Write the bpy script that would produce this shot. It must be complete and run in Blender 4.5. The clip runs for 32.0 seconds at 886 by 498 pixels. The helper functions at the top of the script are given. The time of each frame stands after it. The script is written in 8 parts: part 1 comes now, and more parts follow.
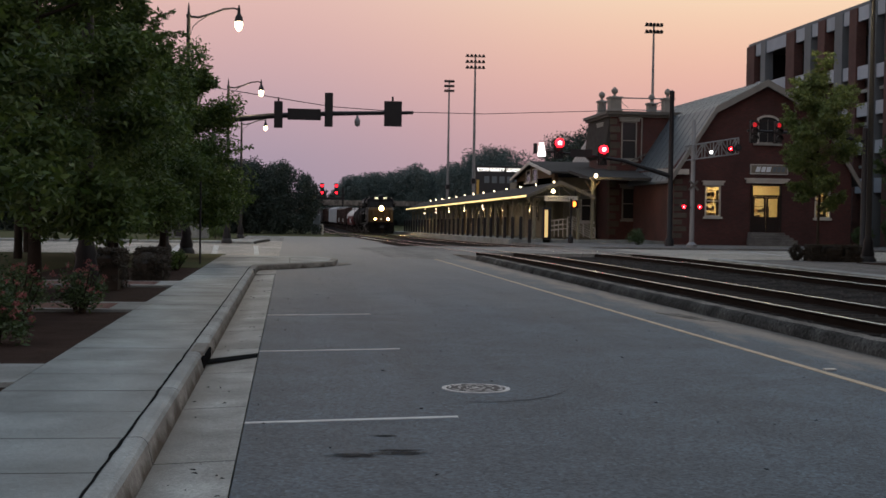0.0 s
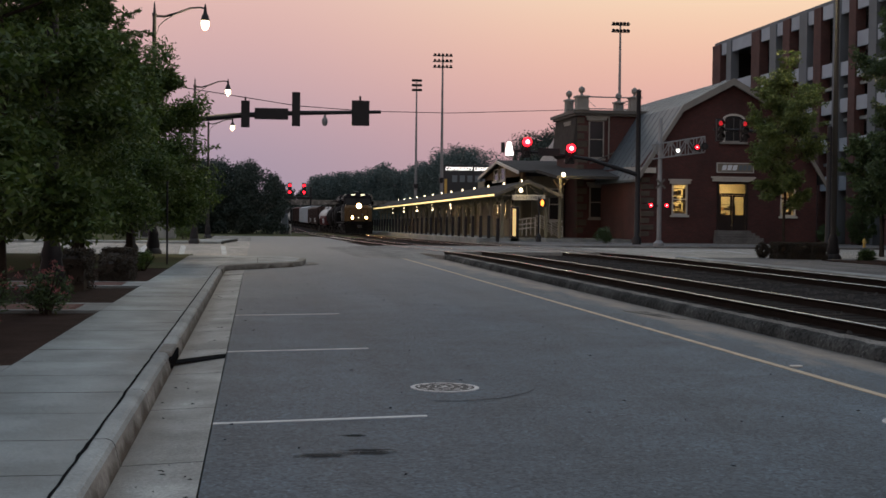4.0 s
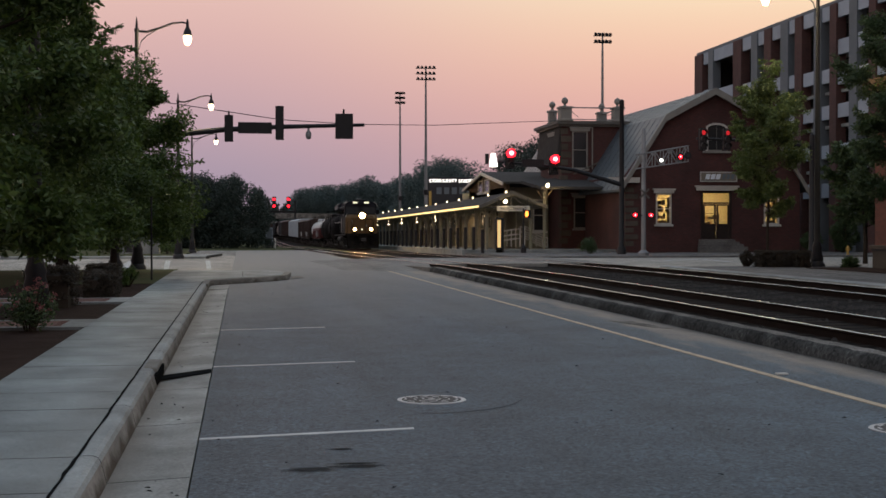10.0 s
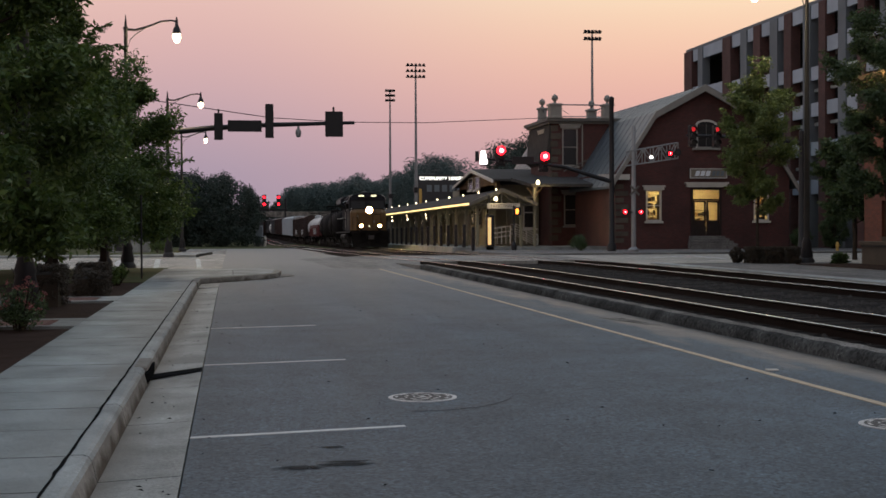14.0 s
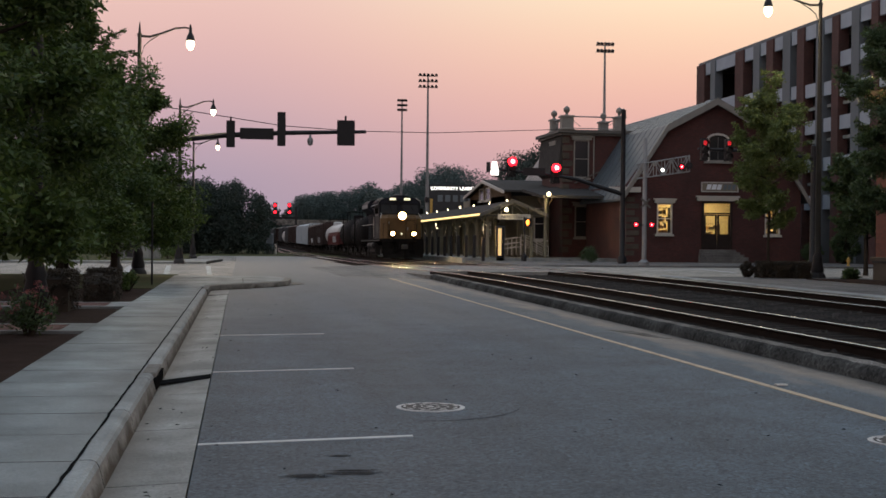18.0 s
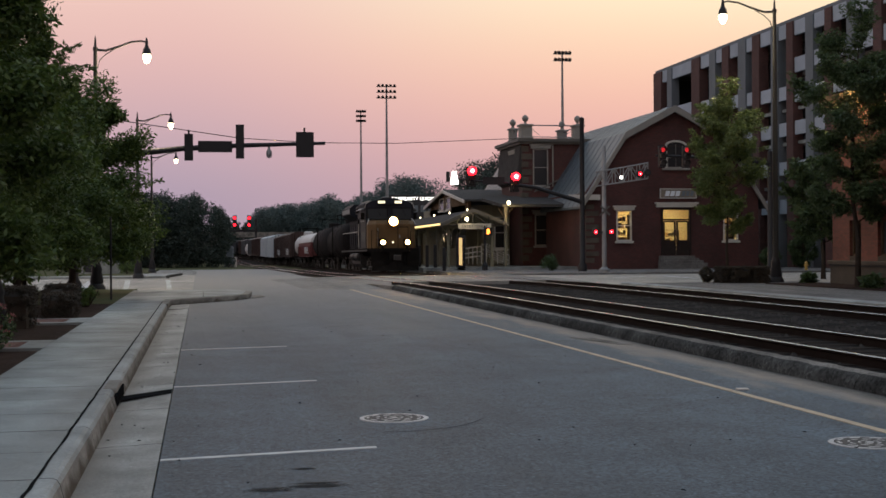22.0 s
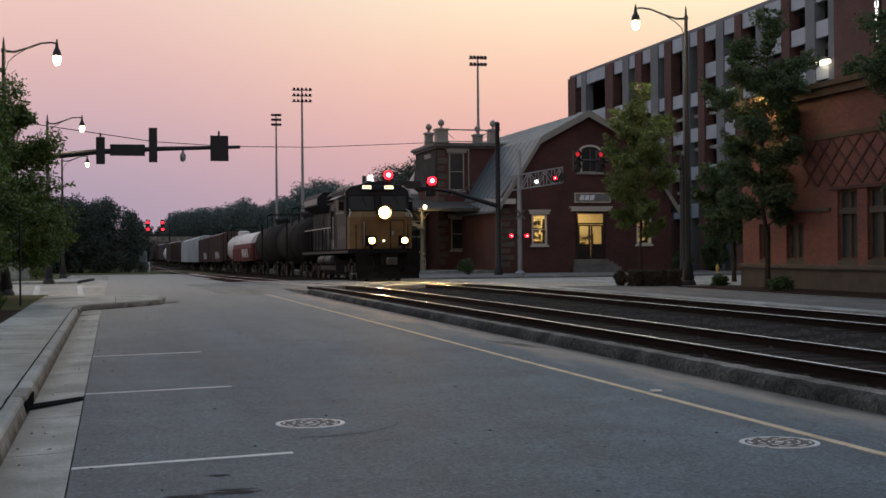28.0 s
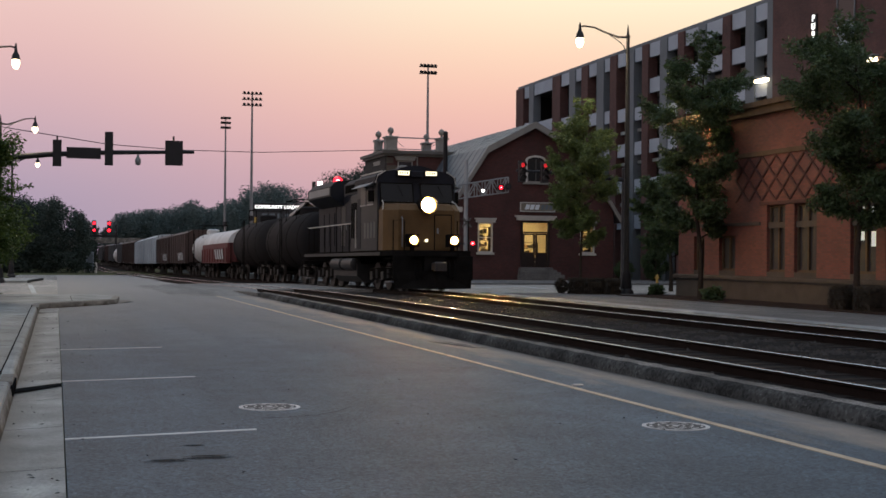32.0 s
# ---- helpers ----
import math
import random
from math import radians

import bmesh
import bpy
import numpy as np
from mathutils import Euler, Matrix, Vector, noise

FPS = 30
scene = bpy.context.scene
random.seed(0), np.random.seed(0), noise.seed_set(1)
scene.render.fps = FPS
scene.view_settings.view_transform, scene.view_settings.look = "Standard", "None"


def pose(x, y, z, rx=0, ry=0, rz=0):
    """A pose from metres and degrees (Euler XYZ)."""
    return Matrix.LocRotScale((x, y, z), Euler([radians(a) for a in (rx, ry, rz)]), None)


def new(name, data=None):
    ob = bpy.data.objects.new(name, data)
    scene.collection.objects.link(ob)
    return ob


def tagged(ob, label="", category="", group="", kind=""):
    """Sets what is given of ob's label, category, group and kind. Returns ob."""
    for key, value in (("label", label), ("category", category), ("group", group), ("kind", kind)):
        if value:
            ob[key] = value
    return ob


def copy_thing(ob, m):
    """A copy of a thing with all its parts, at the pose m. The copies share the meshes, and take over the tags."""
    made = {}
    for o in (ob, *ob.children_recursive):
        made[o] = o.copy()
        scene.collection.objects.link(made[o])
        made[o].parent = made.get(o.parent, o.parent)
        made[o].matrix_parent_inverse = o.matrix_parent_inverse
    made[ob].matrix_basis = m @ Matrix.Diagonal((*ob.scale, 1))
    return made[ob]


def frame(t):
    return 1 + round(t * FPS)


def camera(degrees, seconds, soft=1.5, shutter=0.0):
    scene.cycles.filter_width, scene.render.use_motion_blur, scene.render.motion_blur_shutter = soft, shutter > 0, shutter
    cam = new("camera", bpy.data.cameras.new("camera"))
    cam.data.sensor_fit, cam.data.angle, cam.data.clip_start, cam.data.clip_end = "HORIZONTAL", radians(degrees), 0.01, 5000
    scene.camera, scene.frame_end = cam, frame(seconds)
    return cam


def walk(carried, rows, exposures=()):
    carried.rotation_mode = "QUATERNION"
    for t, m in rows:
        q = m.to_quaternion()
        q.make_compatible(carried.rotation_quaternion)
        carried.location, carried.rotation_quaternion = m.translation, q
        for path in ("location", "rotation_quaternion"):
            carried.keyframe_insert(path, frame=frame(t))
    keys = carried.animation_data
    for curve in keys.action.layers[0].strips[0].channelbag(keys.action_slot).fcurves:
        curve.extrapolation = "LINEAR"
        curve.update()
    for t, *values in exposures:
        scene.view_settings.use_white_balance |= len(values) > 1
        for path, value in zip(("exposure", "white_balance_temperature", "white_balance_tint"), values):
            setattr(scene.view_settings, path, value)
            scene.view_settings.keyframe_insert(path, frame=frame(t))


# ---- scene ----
cam = camera(37.7, 32.0, 1.6)
# t, x, y, z, yaw, pitch, roll
PATH = [
    (0, 0.000, 0.000, 1.50, -6.823, -1.395, -0.850),
    (0.5, 0.000, 0.000, 1.50, -6.973, -1.471, -0.753),
    (1, 0.000, 0.000, 1.50, -7.213, -1.221, -0.590),
    (1.5, 0.000, 0.000, 1.50, -7.525, -0.982, -0.591),
    (2, 0.000, 0.000, 1.50, -7.835, -1.063, -0.584),
    (2.5, 0.000, 0.000, 1.50, -8.041, -1.092, -0.570),
    (3, 0.000, 0.000, 1.50, -7.971, -1.236, -0.527),
    (3.5, 0.000, 0.000, 1.50, -8.074, -1.417, -0.615),
    (5.5, 0.000, 0.000, 1.50, -8.551, -1.298, -0.505),
    (6, 0.000, 0.000, 1.50, -8.589, -1.041, -0.522),
    (6.5, 0.000, 0.000, 1.50, -8.632, -0.905, -0.534),
    (7, 0.000, 0.000, 1.50, -8.725, -0.958, -0.432),
    (7.5, 0.000, 0.000, 1.50, -8.719, -1.012, -0.283),
    (8, 0.000, 0.000, 1.50, -8.673, -1.021, -0.233),
    (8.5, 0.000, 0.000, 1.50, -8.758, -0.878, -0.226),
    (9, 0.000, 0.000, 1.50, -8.850, -0.814, -0.124),
    (9.5, 0.000, 0.000, 1.50, -8.875, -0.861, -0.054),
    (10, 0.000, 0.000, 1.50, -8.900, -0.877, 0.029),
    (10.5, 0.000, 0.000, 1.50, -8.906, -0.966, 0.123),
    (11, 0.000, 0.000, 1.50, -8.895, -1.067, 0.088),
    (11.5, 0.000, 0.000, 1.50, -8.901, -1.068, 0.140),
    (12, 0.000, 0.000, 1.50, -8.951, -1.018, 0.115),
    (12.5, 0.000, 0.000, 1.50, -9.071, -1.084, 0.134),
    (13, 0.000, 0.000, 1.50, -9.246, -1.143, 0.200),
    (13.5, 0.000, 0.000, 1.50, -9.291, -1.129, 0.227),
    (14, 0.000, 0.000, 1.50, -9.325, -0.986, 0.233),
    (14.5, 0.000, 0.000, 1.50, -9.373, -0.918, 0.235),
    (16.5, 0.000, 0.000, 1.50, -9.338, -0.851, 0.118),
    (17, 0.000, 0.000, 1.50, -9.256, -0.654, 0.268),
    (17.5, 0.000, 0.000, 1.50, -8.764, -0.501, 0.160),
    (18, 0.000, 0.000, 1.50, -8.869, -0.541, -0.540),
    (18.5, 0.000, 0.000, 1.50, -9.125, -0.322, -0.491),
    (19, 0.000, 0.000, 1.50, -9.099, -0.106, -0.306),
    (19.5, 0.000, 0.000, 1.50, -9.166, -0.115, -0.245),
    (20, 0.000, 0.000, 1.50, -9.446, -0.304, -0.213),
    (20.5, 0.000, 0.000, 1.50, -9.938, -0.367, -0.165),
    (21, 0.000, 0.000, 1.50, -10.331, -0.400, 0.389),
    (21.5, 0.000, 0.000, 1.50, -10.406, -0.389, 0.454),
    (22, 0.000, 0.000, 1.50, -10.599, -0.093, 0.358),
    (22.5, 0.000, 0.000, 1.50, -10.847, 0.163, 0.319),
    (23, 0.000, 0.000, 1.50, -10.938, 0.142, 0.194),
    (23.5, 0.000, 0.000, 1.50, -10.954, 0.038, 0.007),
    (24, 0.000, 0.000, 1.50, -11.201, 0.082, 0.068),
    (24.5, 0.000, 0.000, 1.50, -11.580, 0.125, 0.205),
    (25, 0.000, 0.000, 1.50, -11.888, -0.037, 0.054),
    (25.5, 0.000, 0.000, 1.50, -12.092, -0.261, -0.098),
    (27.5, 0.000, 0.000, 1.50, -13.479, -0.383, 0.584),
    (28, 0.000, 0.000, 1.50, -14.293, 0.061, 0.500),
    (28.5, 0.000, 0.000, 1.50, -14.973, 0.382, 0.248),
    (29, 0.000, 0.000, 1.50, -15.179, 0.192, 0.071),
    (29.5, 0.000, 0.000, 1.50, -15.002, -0.071, 0.021),
    (30, 0.000, 0.000, 1.50, -15.090, -0.200, -0.217),
    (30.5, 0.000, 0.000, 1.50, -15.516, -0.084, -0.338),
    (31, 0.000, 0.000, 1.50, -15.993, -0.002, -0.450),
    (31.5, -0.135, -0.540, 1.50, -16.345, 0.066, -0.490),
    (32, -0.375, -1.505, 1.50, -16.612, 0.340, -0.490),
]

walk(cam, [(t, pose(x, y, z, 90 + p, r, w)) for t, x, y, z, w, p, r in PATH],
     [(0, -0.04, 6500, 10), (14, 0.0, 6500, 10), (20, 0.1, 6500, 10), (25, 0.1, 6480, 10), (28, 0.1, 6360, 10), (30, 0.1, 6260, 11), (32, 0.1, 6240, 11)])

# ---- world and lights ----
world = bpy.data.worlds.new("dawn_sky")
scene.world = world
world.use_nodes = True


def sky_nodes():
    nt = world.node_tree
    nt.nodes.clear()
    out = nt.nodes.new("ShaderNodeOutputWorld")
    bg = nt.nodes.new("ShaderNodeBackground")
    tc = nt.nodes.new("ShaderNodeTexCoord")
    sep = nt.nodes.new("ShaderNodeSeparateXYZ")
    nt.links.new(tc.outputs["Generated"], sep.inputs[0])
    # elevation ramp: dusky violet at the horizon, pink, peach, then pale blue overhead
    asin = nt.nodes.new("ShaderNodeMath")
    asin.operation = "ARCSINE"
    nt.links.new(sep.outputs["Z"], asin.inputs[0])
    el = nt.nodes.new("ShaderNodeMapRange")
    el.inputs["From Min"].default_value, el.inputs["From Max"].default_value = radians(-2), radians(60)
    nt.links.new(asin.outputs[0], el.inputs["Value"])

    def ramp(stops):
        r = nt.nodes.new("ShaderNodeValToRGB")
        r.color_ramp.interpolation = "B_SPLINE"
        while len(r.color_ramp.elements) < len(stops):
            r.color_ramp.elements.new(0.5)
        for e, (deg, c) in zip(r.color_ramp.elements, stops):
            e.position, e.color = (deg + 2) / 62, (*c, 1)
        nt.links.new(el.outputs[0], r.inputs[0])
        return r

    cool = ramp(COOL)
    warm = ramp(WARM)
    # nearness to the sun's azimuth
    dot = nt.nodes.new("ShaderNodeVectorMath")
    dot.operation = "DOT_PRODUCT"
    a = radians(SUN_AZ)
    dot.inputs[1].default_value = (math.sin(a), math.cos(a), 0)
    nt.links.new(tc.outputs["Generated"], dot.inputs[0])
    near = nt.nodes.new("ShaderNodeMapRange")
    near.interpolation_type = "SMOOTHSTEP"
    near.inputs["From Min"].default_value, near.inputs["From Max"].default_value = SUN_FROM, SUN_TO
    nt.links.new(dot.outputs["Value"], near.inputs["Value"])
    mix = nt.nodes.new("ShaderNodeMix")
    mix.data_type = "RGBA"
    nt.links.new(near.outputs[0], mix.inputs[0])
    nt.links.new(cool.outputs[0], mix.inputs[6])
    nt.links.new(warm.outputs[0], mix.inputs[7])
    nt.links.new(mix.outputs[2], bg.inputs[0])
    bg.inputs[1].default_value = SKY
    nt.links.new(bg.outputs[0], out.inputs[0])


SKY = 1.0
SUN_AZ, SUN_FROM, SUN_TO = 34.0, 0.80, 1.0
COOL = [(-2, (0.33, 0.28, 0.37)), (2.5, (0.40, 0.32, 0.41)), (5.7, (0.60, 0.40, 0.43)), (9, (0.77, 0.48, 0.44)),
        (13, (0.87, 0.62, 0.53)), (20, (0.85, 0.76, 0.68)), (32, (0.62, 0.69, 0.78)), (60, (0.44, 0.57, 0.76))]
WARM = [(-2, (0.55, 0.34, 0.36)), (2.5, (0.64, 0.37, 0.38)), (5.7, (0.86, 0.46, 0.38)), (9, (1.0, 0.68, 0.46)),
        (12, (1.0, 0.95, 0.64)), (18, (1.0, 0.95, 0.75)), (32, (0.80, 0.83, 0.83)), (60, (0.46, 0.58, 0.75))]
sky_nodes()


# ---- materials ----
def mat(name, color, rough=0.8, metal=0.0, vary=0.25, scale=1.5, bump=0.15, fine=40.0, color2=None, spec=0.5):
    """A surface with broad stains and fine grain."""
    m = bpy.data.materials.new(name)
    m.use_nodes = True
    nt = m.node_tree
    b = nt.nodes["Principled BSDF"]
    b.inputs["Roughness"].default_value, b.inputs["Metallic"].default_value = rough, metal
    b.inputs["Specular IOR Level"].default_value = spec
    tc = nt.nodes.new("ShaderNodeTexCoord")
    n1 = nt.nodes.new("ShaderNodeTexNoise")
    n1.inputs["Scale"].default_value, n1.inputs["Detail"].default_value = scale, 6
    n2 = nt.nodes.new("ShaderNodeTexNoise")
    n2.inputs["Scale"].default_value, n2.inputs["Detail"].default_value = fine, 3
    for n in (n1, n2):
        nt.links.new(tc.outputs["Object"], n.inputs["Vector"])
    add = nt.nodes.new("ShaderNodeMath")
    add.operation = "MULTIPLY_ADD"
    nt.links.new(n2.outputs[0], add.inputs[0])
    add.inputs[1].default_value = 0.6
    nt.links.new(n1.outputs[0], add.inputs[2])
    mr = nt.nodes.new("ShaderNodeMapRange")
    mr.inputs["From Min"].default_value, mr.inputs["From Max"].default_value = 0.45, 1.15
    nt.links.new(add.outputs[0], mr.inputs["Value"])
    mix = nt.nodes.new("ShaderNodeMix")
    mix.data_type = "RGBA"
    c = color
    d = color2 or tuple(x * (1 - vary) for x in c)
    mix.inputs[6].default_value = (*d, 1)
    mix.inputs[7].default_value = (*(x * (1 + vary * 0.6) for x in c), 1)
    nt.links.new(mr.outputs[0], mix.inputs[0])
    info = nt.nodes.new("ShaderNodeObjectInfo")
    hsv = nt.nodes.new("ShaderNodeHueSaturation")
    jit = nt.nodes.new("ShaderNodeMapRange")
    jit.inputs["To Min"].default_value, jit.inputs["To Max"].default_value = 1 - vary * 0.3, 1 + vary * 0.3
    nt.links.new(info.outputs["Random"], jit.inputs["Value"])
    nt.links.new(jit.outputs[0], hsv.inputs["Value"])
    nt.links.new(mix.outputs[2], hsv.inputs["Color"])
    nt.links.new(hsv.outputs[0], b.inputs["Base Color"])
    if bump:
        bp = nt.nodes.new("ShaderNodeBump")
        bp.inputs["Strength"].default_value, bp.inputs["Distance"].default_value = bump, 0.02
        nt.links.new(add.outputs[0], bp.inputs["Height"])
        nt.links.new(bp.outputs[0], b.inputs["Normal"])
    return m


def road_surface(name, c, rough=0.68, cracks=0.72, grit_size=45.0, spec=0.25, stain=0.2, grain=1.0):
    """Asphalt: coarse aggregate, broad worn lanes, cracks and blotches."""
    m = mat(name, c, rough, 0, 0.35, 0.25, 0.6, 90.0, None, spec)
    nt = m.node_tree
    b = nt.nodes["Principled BSDF"]
    src = b.inputs["Base Color"].links[0].from_socket
    tc = nt.nodes.new("ShaderNodeNewGeometry")
    for n in nt.nodes:
        if n.type == "TEX_NOISE":
            nt.links.new(tc.outputs["Position"], n.inputs["Vector"])

    def layer(src, tex, out, lo, hi, c0, c1):
        mr = nt.nodes.new("ShaderNodeMapRange")
        mr.inputs["From Min"].default_value, mr.inputs["From Max"].default_value = lo, hi
        mr.inputs["To Min"].default_value, mr.inputs["To Max"].default_value = c0, c1
        nt.links.new(tex.outputs[out], mr.inputs["Value"])
        mx = nt.nodes.new("ShaderNodeMix")
        mx.data_type, mx.blend_type = "RGBA", "MULTIPLY"
        mx.inputs[0].default_value = 1.0
        nt.links.new(src, mx.inputs[6])
        nt.links.new(mr.outputs[0], mx.inputs[7])
        return mx.outputs[2]

    grit = nt.nodes.new("ShaderNodeTexVoronoi")
    grit.inputs["Scale"].default_value = grit_size
    blot = nt.nodes.new("ShaderNodeTexNoise")
    blot.inputs["Scale"].default_value, blot.inputs["Detail"].default_value = 1.3, 8
    mp = nt.nodes.new("ShaderNodeMapping")
    mp.inputs["Scale"].default_value = (1.1, 0.06, 1)
    lanes = nt.nodes.new("ShaderNodeTexNoise")
    lanes.inputs["Scale"].default_value, lanes.inputs["Detail"].default_value = 1.0, 4
    crack = nt.nodes.new("ShaderNodeTexVoronoi")
    crack.feature = "DISTANCE_TO_EDGE"
    crack.inputs["Scale"].default_value = 0.33
    warp = nt.nodes.new("ShaderNodeTexNoise")
    warp.inputs["Scale"].default_value, warp.inputs["Detail"].default_value = 2.5, 6
    wm = nt.nodes.new("ShaderNodeMix")
    wm.data_type = "RGBA"
    wm.inputs[0].default_value = 0.35
    nt.links.new(tc.outputs["Position"], warp.inputs["Vector"])
    nt.links.new(tc.outputs["Position"], wm.inputs[6])
    nt.links.new(warp.outputs["Color"], wm.inputs[7])
    nt.links.new(wm.outputs[2], crack.inputs["Vector"])
    nt.links.new(tc.outputs["Position"], grit.inputs["Vector"])
    nt.links.new(tc.outputs["Position"], blot.inputs["Vector"])
    nt.links.new(tc.outputs["Position"], mp.inputs["Vector"])
    nt.links.new(mp.outputs[0], lanes.inputs["Vector"])
    o = layer(src, grit, "Color", 0.0, 1.0, 1 - 0.55 * grain, 1 + 0.55 * grain)
    spk = nt.nodes.new("ShaderNodeTexVoronoi")
    spk.inputs["Scale"].default_value = 17.0
    nt.links.new(tc.outputs["Position"], spk.inputs["Vector"])
    o = layer(o, spk, "Distance", 0.06, 0.2, 1 + 1.1 * grain, 1.0)
    o = layer(o, blot, 0, 0.32, 0.68, 1 - stain, 1 + stain * 0.8)
    o = layer(o, lanes, 0, 0.35, 0.65, 0.85, 1.18)
    o = layer(o, crack, "Distance", 0.0, 0.006, cracks, 1.0)
    nt.links.new(o, b.inputs["Base Color"])
    return m


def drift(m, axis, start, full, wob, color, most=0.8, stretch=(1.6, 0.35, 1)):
    """A ragged change of colour along x (0), y (1) or z (2), from start to full."""
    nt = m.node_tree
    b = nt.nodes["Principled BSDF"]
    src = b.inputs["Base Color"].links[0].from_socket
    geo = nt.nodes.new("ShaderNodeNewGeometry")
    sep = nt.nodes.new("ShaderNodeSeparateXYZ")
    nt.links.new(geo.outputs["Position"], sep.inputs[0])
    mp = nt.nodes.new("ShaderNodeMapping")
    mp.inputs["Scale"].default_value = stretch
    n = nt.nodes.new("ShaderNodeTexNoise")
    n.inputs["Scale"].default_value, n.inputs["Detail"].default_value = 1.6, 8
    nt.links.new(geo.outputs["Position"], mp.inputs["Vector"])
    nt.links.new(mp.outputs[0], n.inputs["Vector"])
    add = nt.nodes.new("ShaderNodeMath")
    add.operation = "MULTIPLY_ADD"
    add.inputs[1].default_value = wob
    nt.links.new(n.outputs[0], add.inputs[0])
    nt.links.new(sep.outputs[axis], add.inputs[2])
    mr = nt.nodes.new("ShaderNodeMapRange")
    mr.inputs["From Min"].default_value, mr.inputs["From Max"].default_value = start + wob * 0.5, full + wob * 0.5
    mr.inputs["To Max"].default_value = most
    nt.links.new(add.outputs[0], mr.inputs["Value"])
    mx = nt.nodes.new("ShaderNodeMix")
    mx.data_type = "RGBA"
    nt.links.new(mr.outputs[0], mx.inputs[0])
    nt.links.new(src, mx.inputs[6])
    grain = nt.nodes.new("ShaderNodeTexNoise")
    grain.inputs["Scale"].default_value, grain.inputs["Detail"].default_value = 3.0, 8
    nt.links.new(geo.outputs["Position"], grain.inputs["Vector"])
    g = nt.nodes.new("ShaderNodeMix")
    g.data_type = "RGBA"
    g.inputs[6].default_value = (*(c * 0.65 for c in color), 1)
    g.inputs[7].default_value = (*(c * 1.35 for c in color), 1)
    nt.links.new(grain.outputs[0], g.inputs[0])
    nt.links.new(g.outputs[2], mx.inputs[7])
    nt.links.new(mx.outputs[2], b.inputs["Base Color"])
    return m


def smear(name, color):
    """A thin oily smear that fades out raggedly at its edge."""
    m = mat(name, color, 0.85, spec=0.1)
    nt = m.node_tree
    b = nt.nodes["Principled BSDF"]
    tc = nt.nodes.new("ShaderNodeTexCoord")
    g = nt.nodes.new("ShaderNodeVectorMath")
    g.operation = "SUBTRACT"
    g.inputs[1].default_value = (0.5, 0.5, 0.5)
    nt.links.new(tc.outputs["Generated"], g.inputs[0])
    sc = nt.nodes.new("ShaderNodeVectorMath")
    sc.operation = "MULTIPLY"
    sc.inputs[1].default_value = (2, 2, 0)
    nt.links.new(g.outputs[0], sc.inputs[0])
    ln = nt.nodes.new("ShaderNodeVectorMath")
    ln.operation = "LENGTH"
    nt.links.new(sc.outputs[0], ln.inputs[0])
    n = nt.nodes.new("ShaderNodeTexNoise")
    n.inputs["Scale"].default_value, n.inputs["Detail"].default_value = 9.0, 6
    nt.links.new(tc.outputs["Object"], n.inputs["Vector"])
    add = nt.nodes.new("ShaderNodeMath")
    add.operation = "MULTIPLY_ADD"
    add.inputs[1].default_value = 1.0
    nt.links.new(n.outputs[0], add.inputs[0])
    nt.links.new(ln.outputs["Value"], add.inputs[2])
    mr = nt.nodes.new("ShaderNodeMapRange")
    mr.inputs["From Min"].default_value, mr.inputs["From Max"].default_value = 0.75, 1.3
    mr.inputs["To Min"].default_value, mr.inputs["To Max"].default_value = 0.75, 0.0
    nt.links.new(add.outputs[0], mr.inputs["Value"])
    nt.links.new(mr.outputs[0], b.inputs["Alpha"])
    return m


def clear_glass(name):
    """A thin clear pane: mostly see-through, with a little gloss."""
    m = bpy.data.materials.new(name)
    m.use_nodes = True
    nt = m.node_tree
    tr = nt.nodes.new("ShaderNodeBsdfTransparent")
    tr.inputs[0].default_value = (0.93, 0.95, 0.94, 1)
    gl = nt.nodes.new("ShaderNodeBsdfGlossy")
    gl.inputs["Roughness"].default_value = 0.06
    ms = nt.nodes.new("ShaderNodeMixShader")
    ms.inputs[0].default_value = 0.06
    nt.links.new(tr.outputs[0], ms.inputs[1])
    nt.links.new(gl.outputs[0], ms.inputs[2])
    nt.links.new(ms.outputs[0], nt.nodes["Material Output"].inputs[0])
    return m


def glow(name, color, strength):
    m = bpy.data.materials.new(name)
    m.use_nodes = True
    b = m.node_tree.nodes["Principled BSDF"]
    b.inputs["Base Color"].default_value = (*color, 1)
    b.inputs["Emission Color"].default_value = (*color, 1)
    b.inputs["Emission Strength"].default_value = strength
    return m


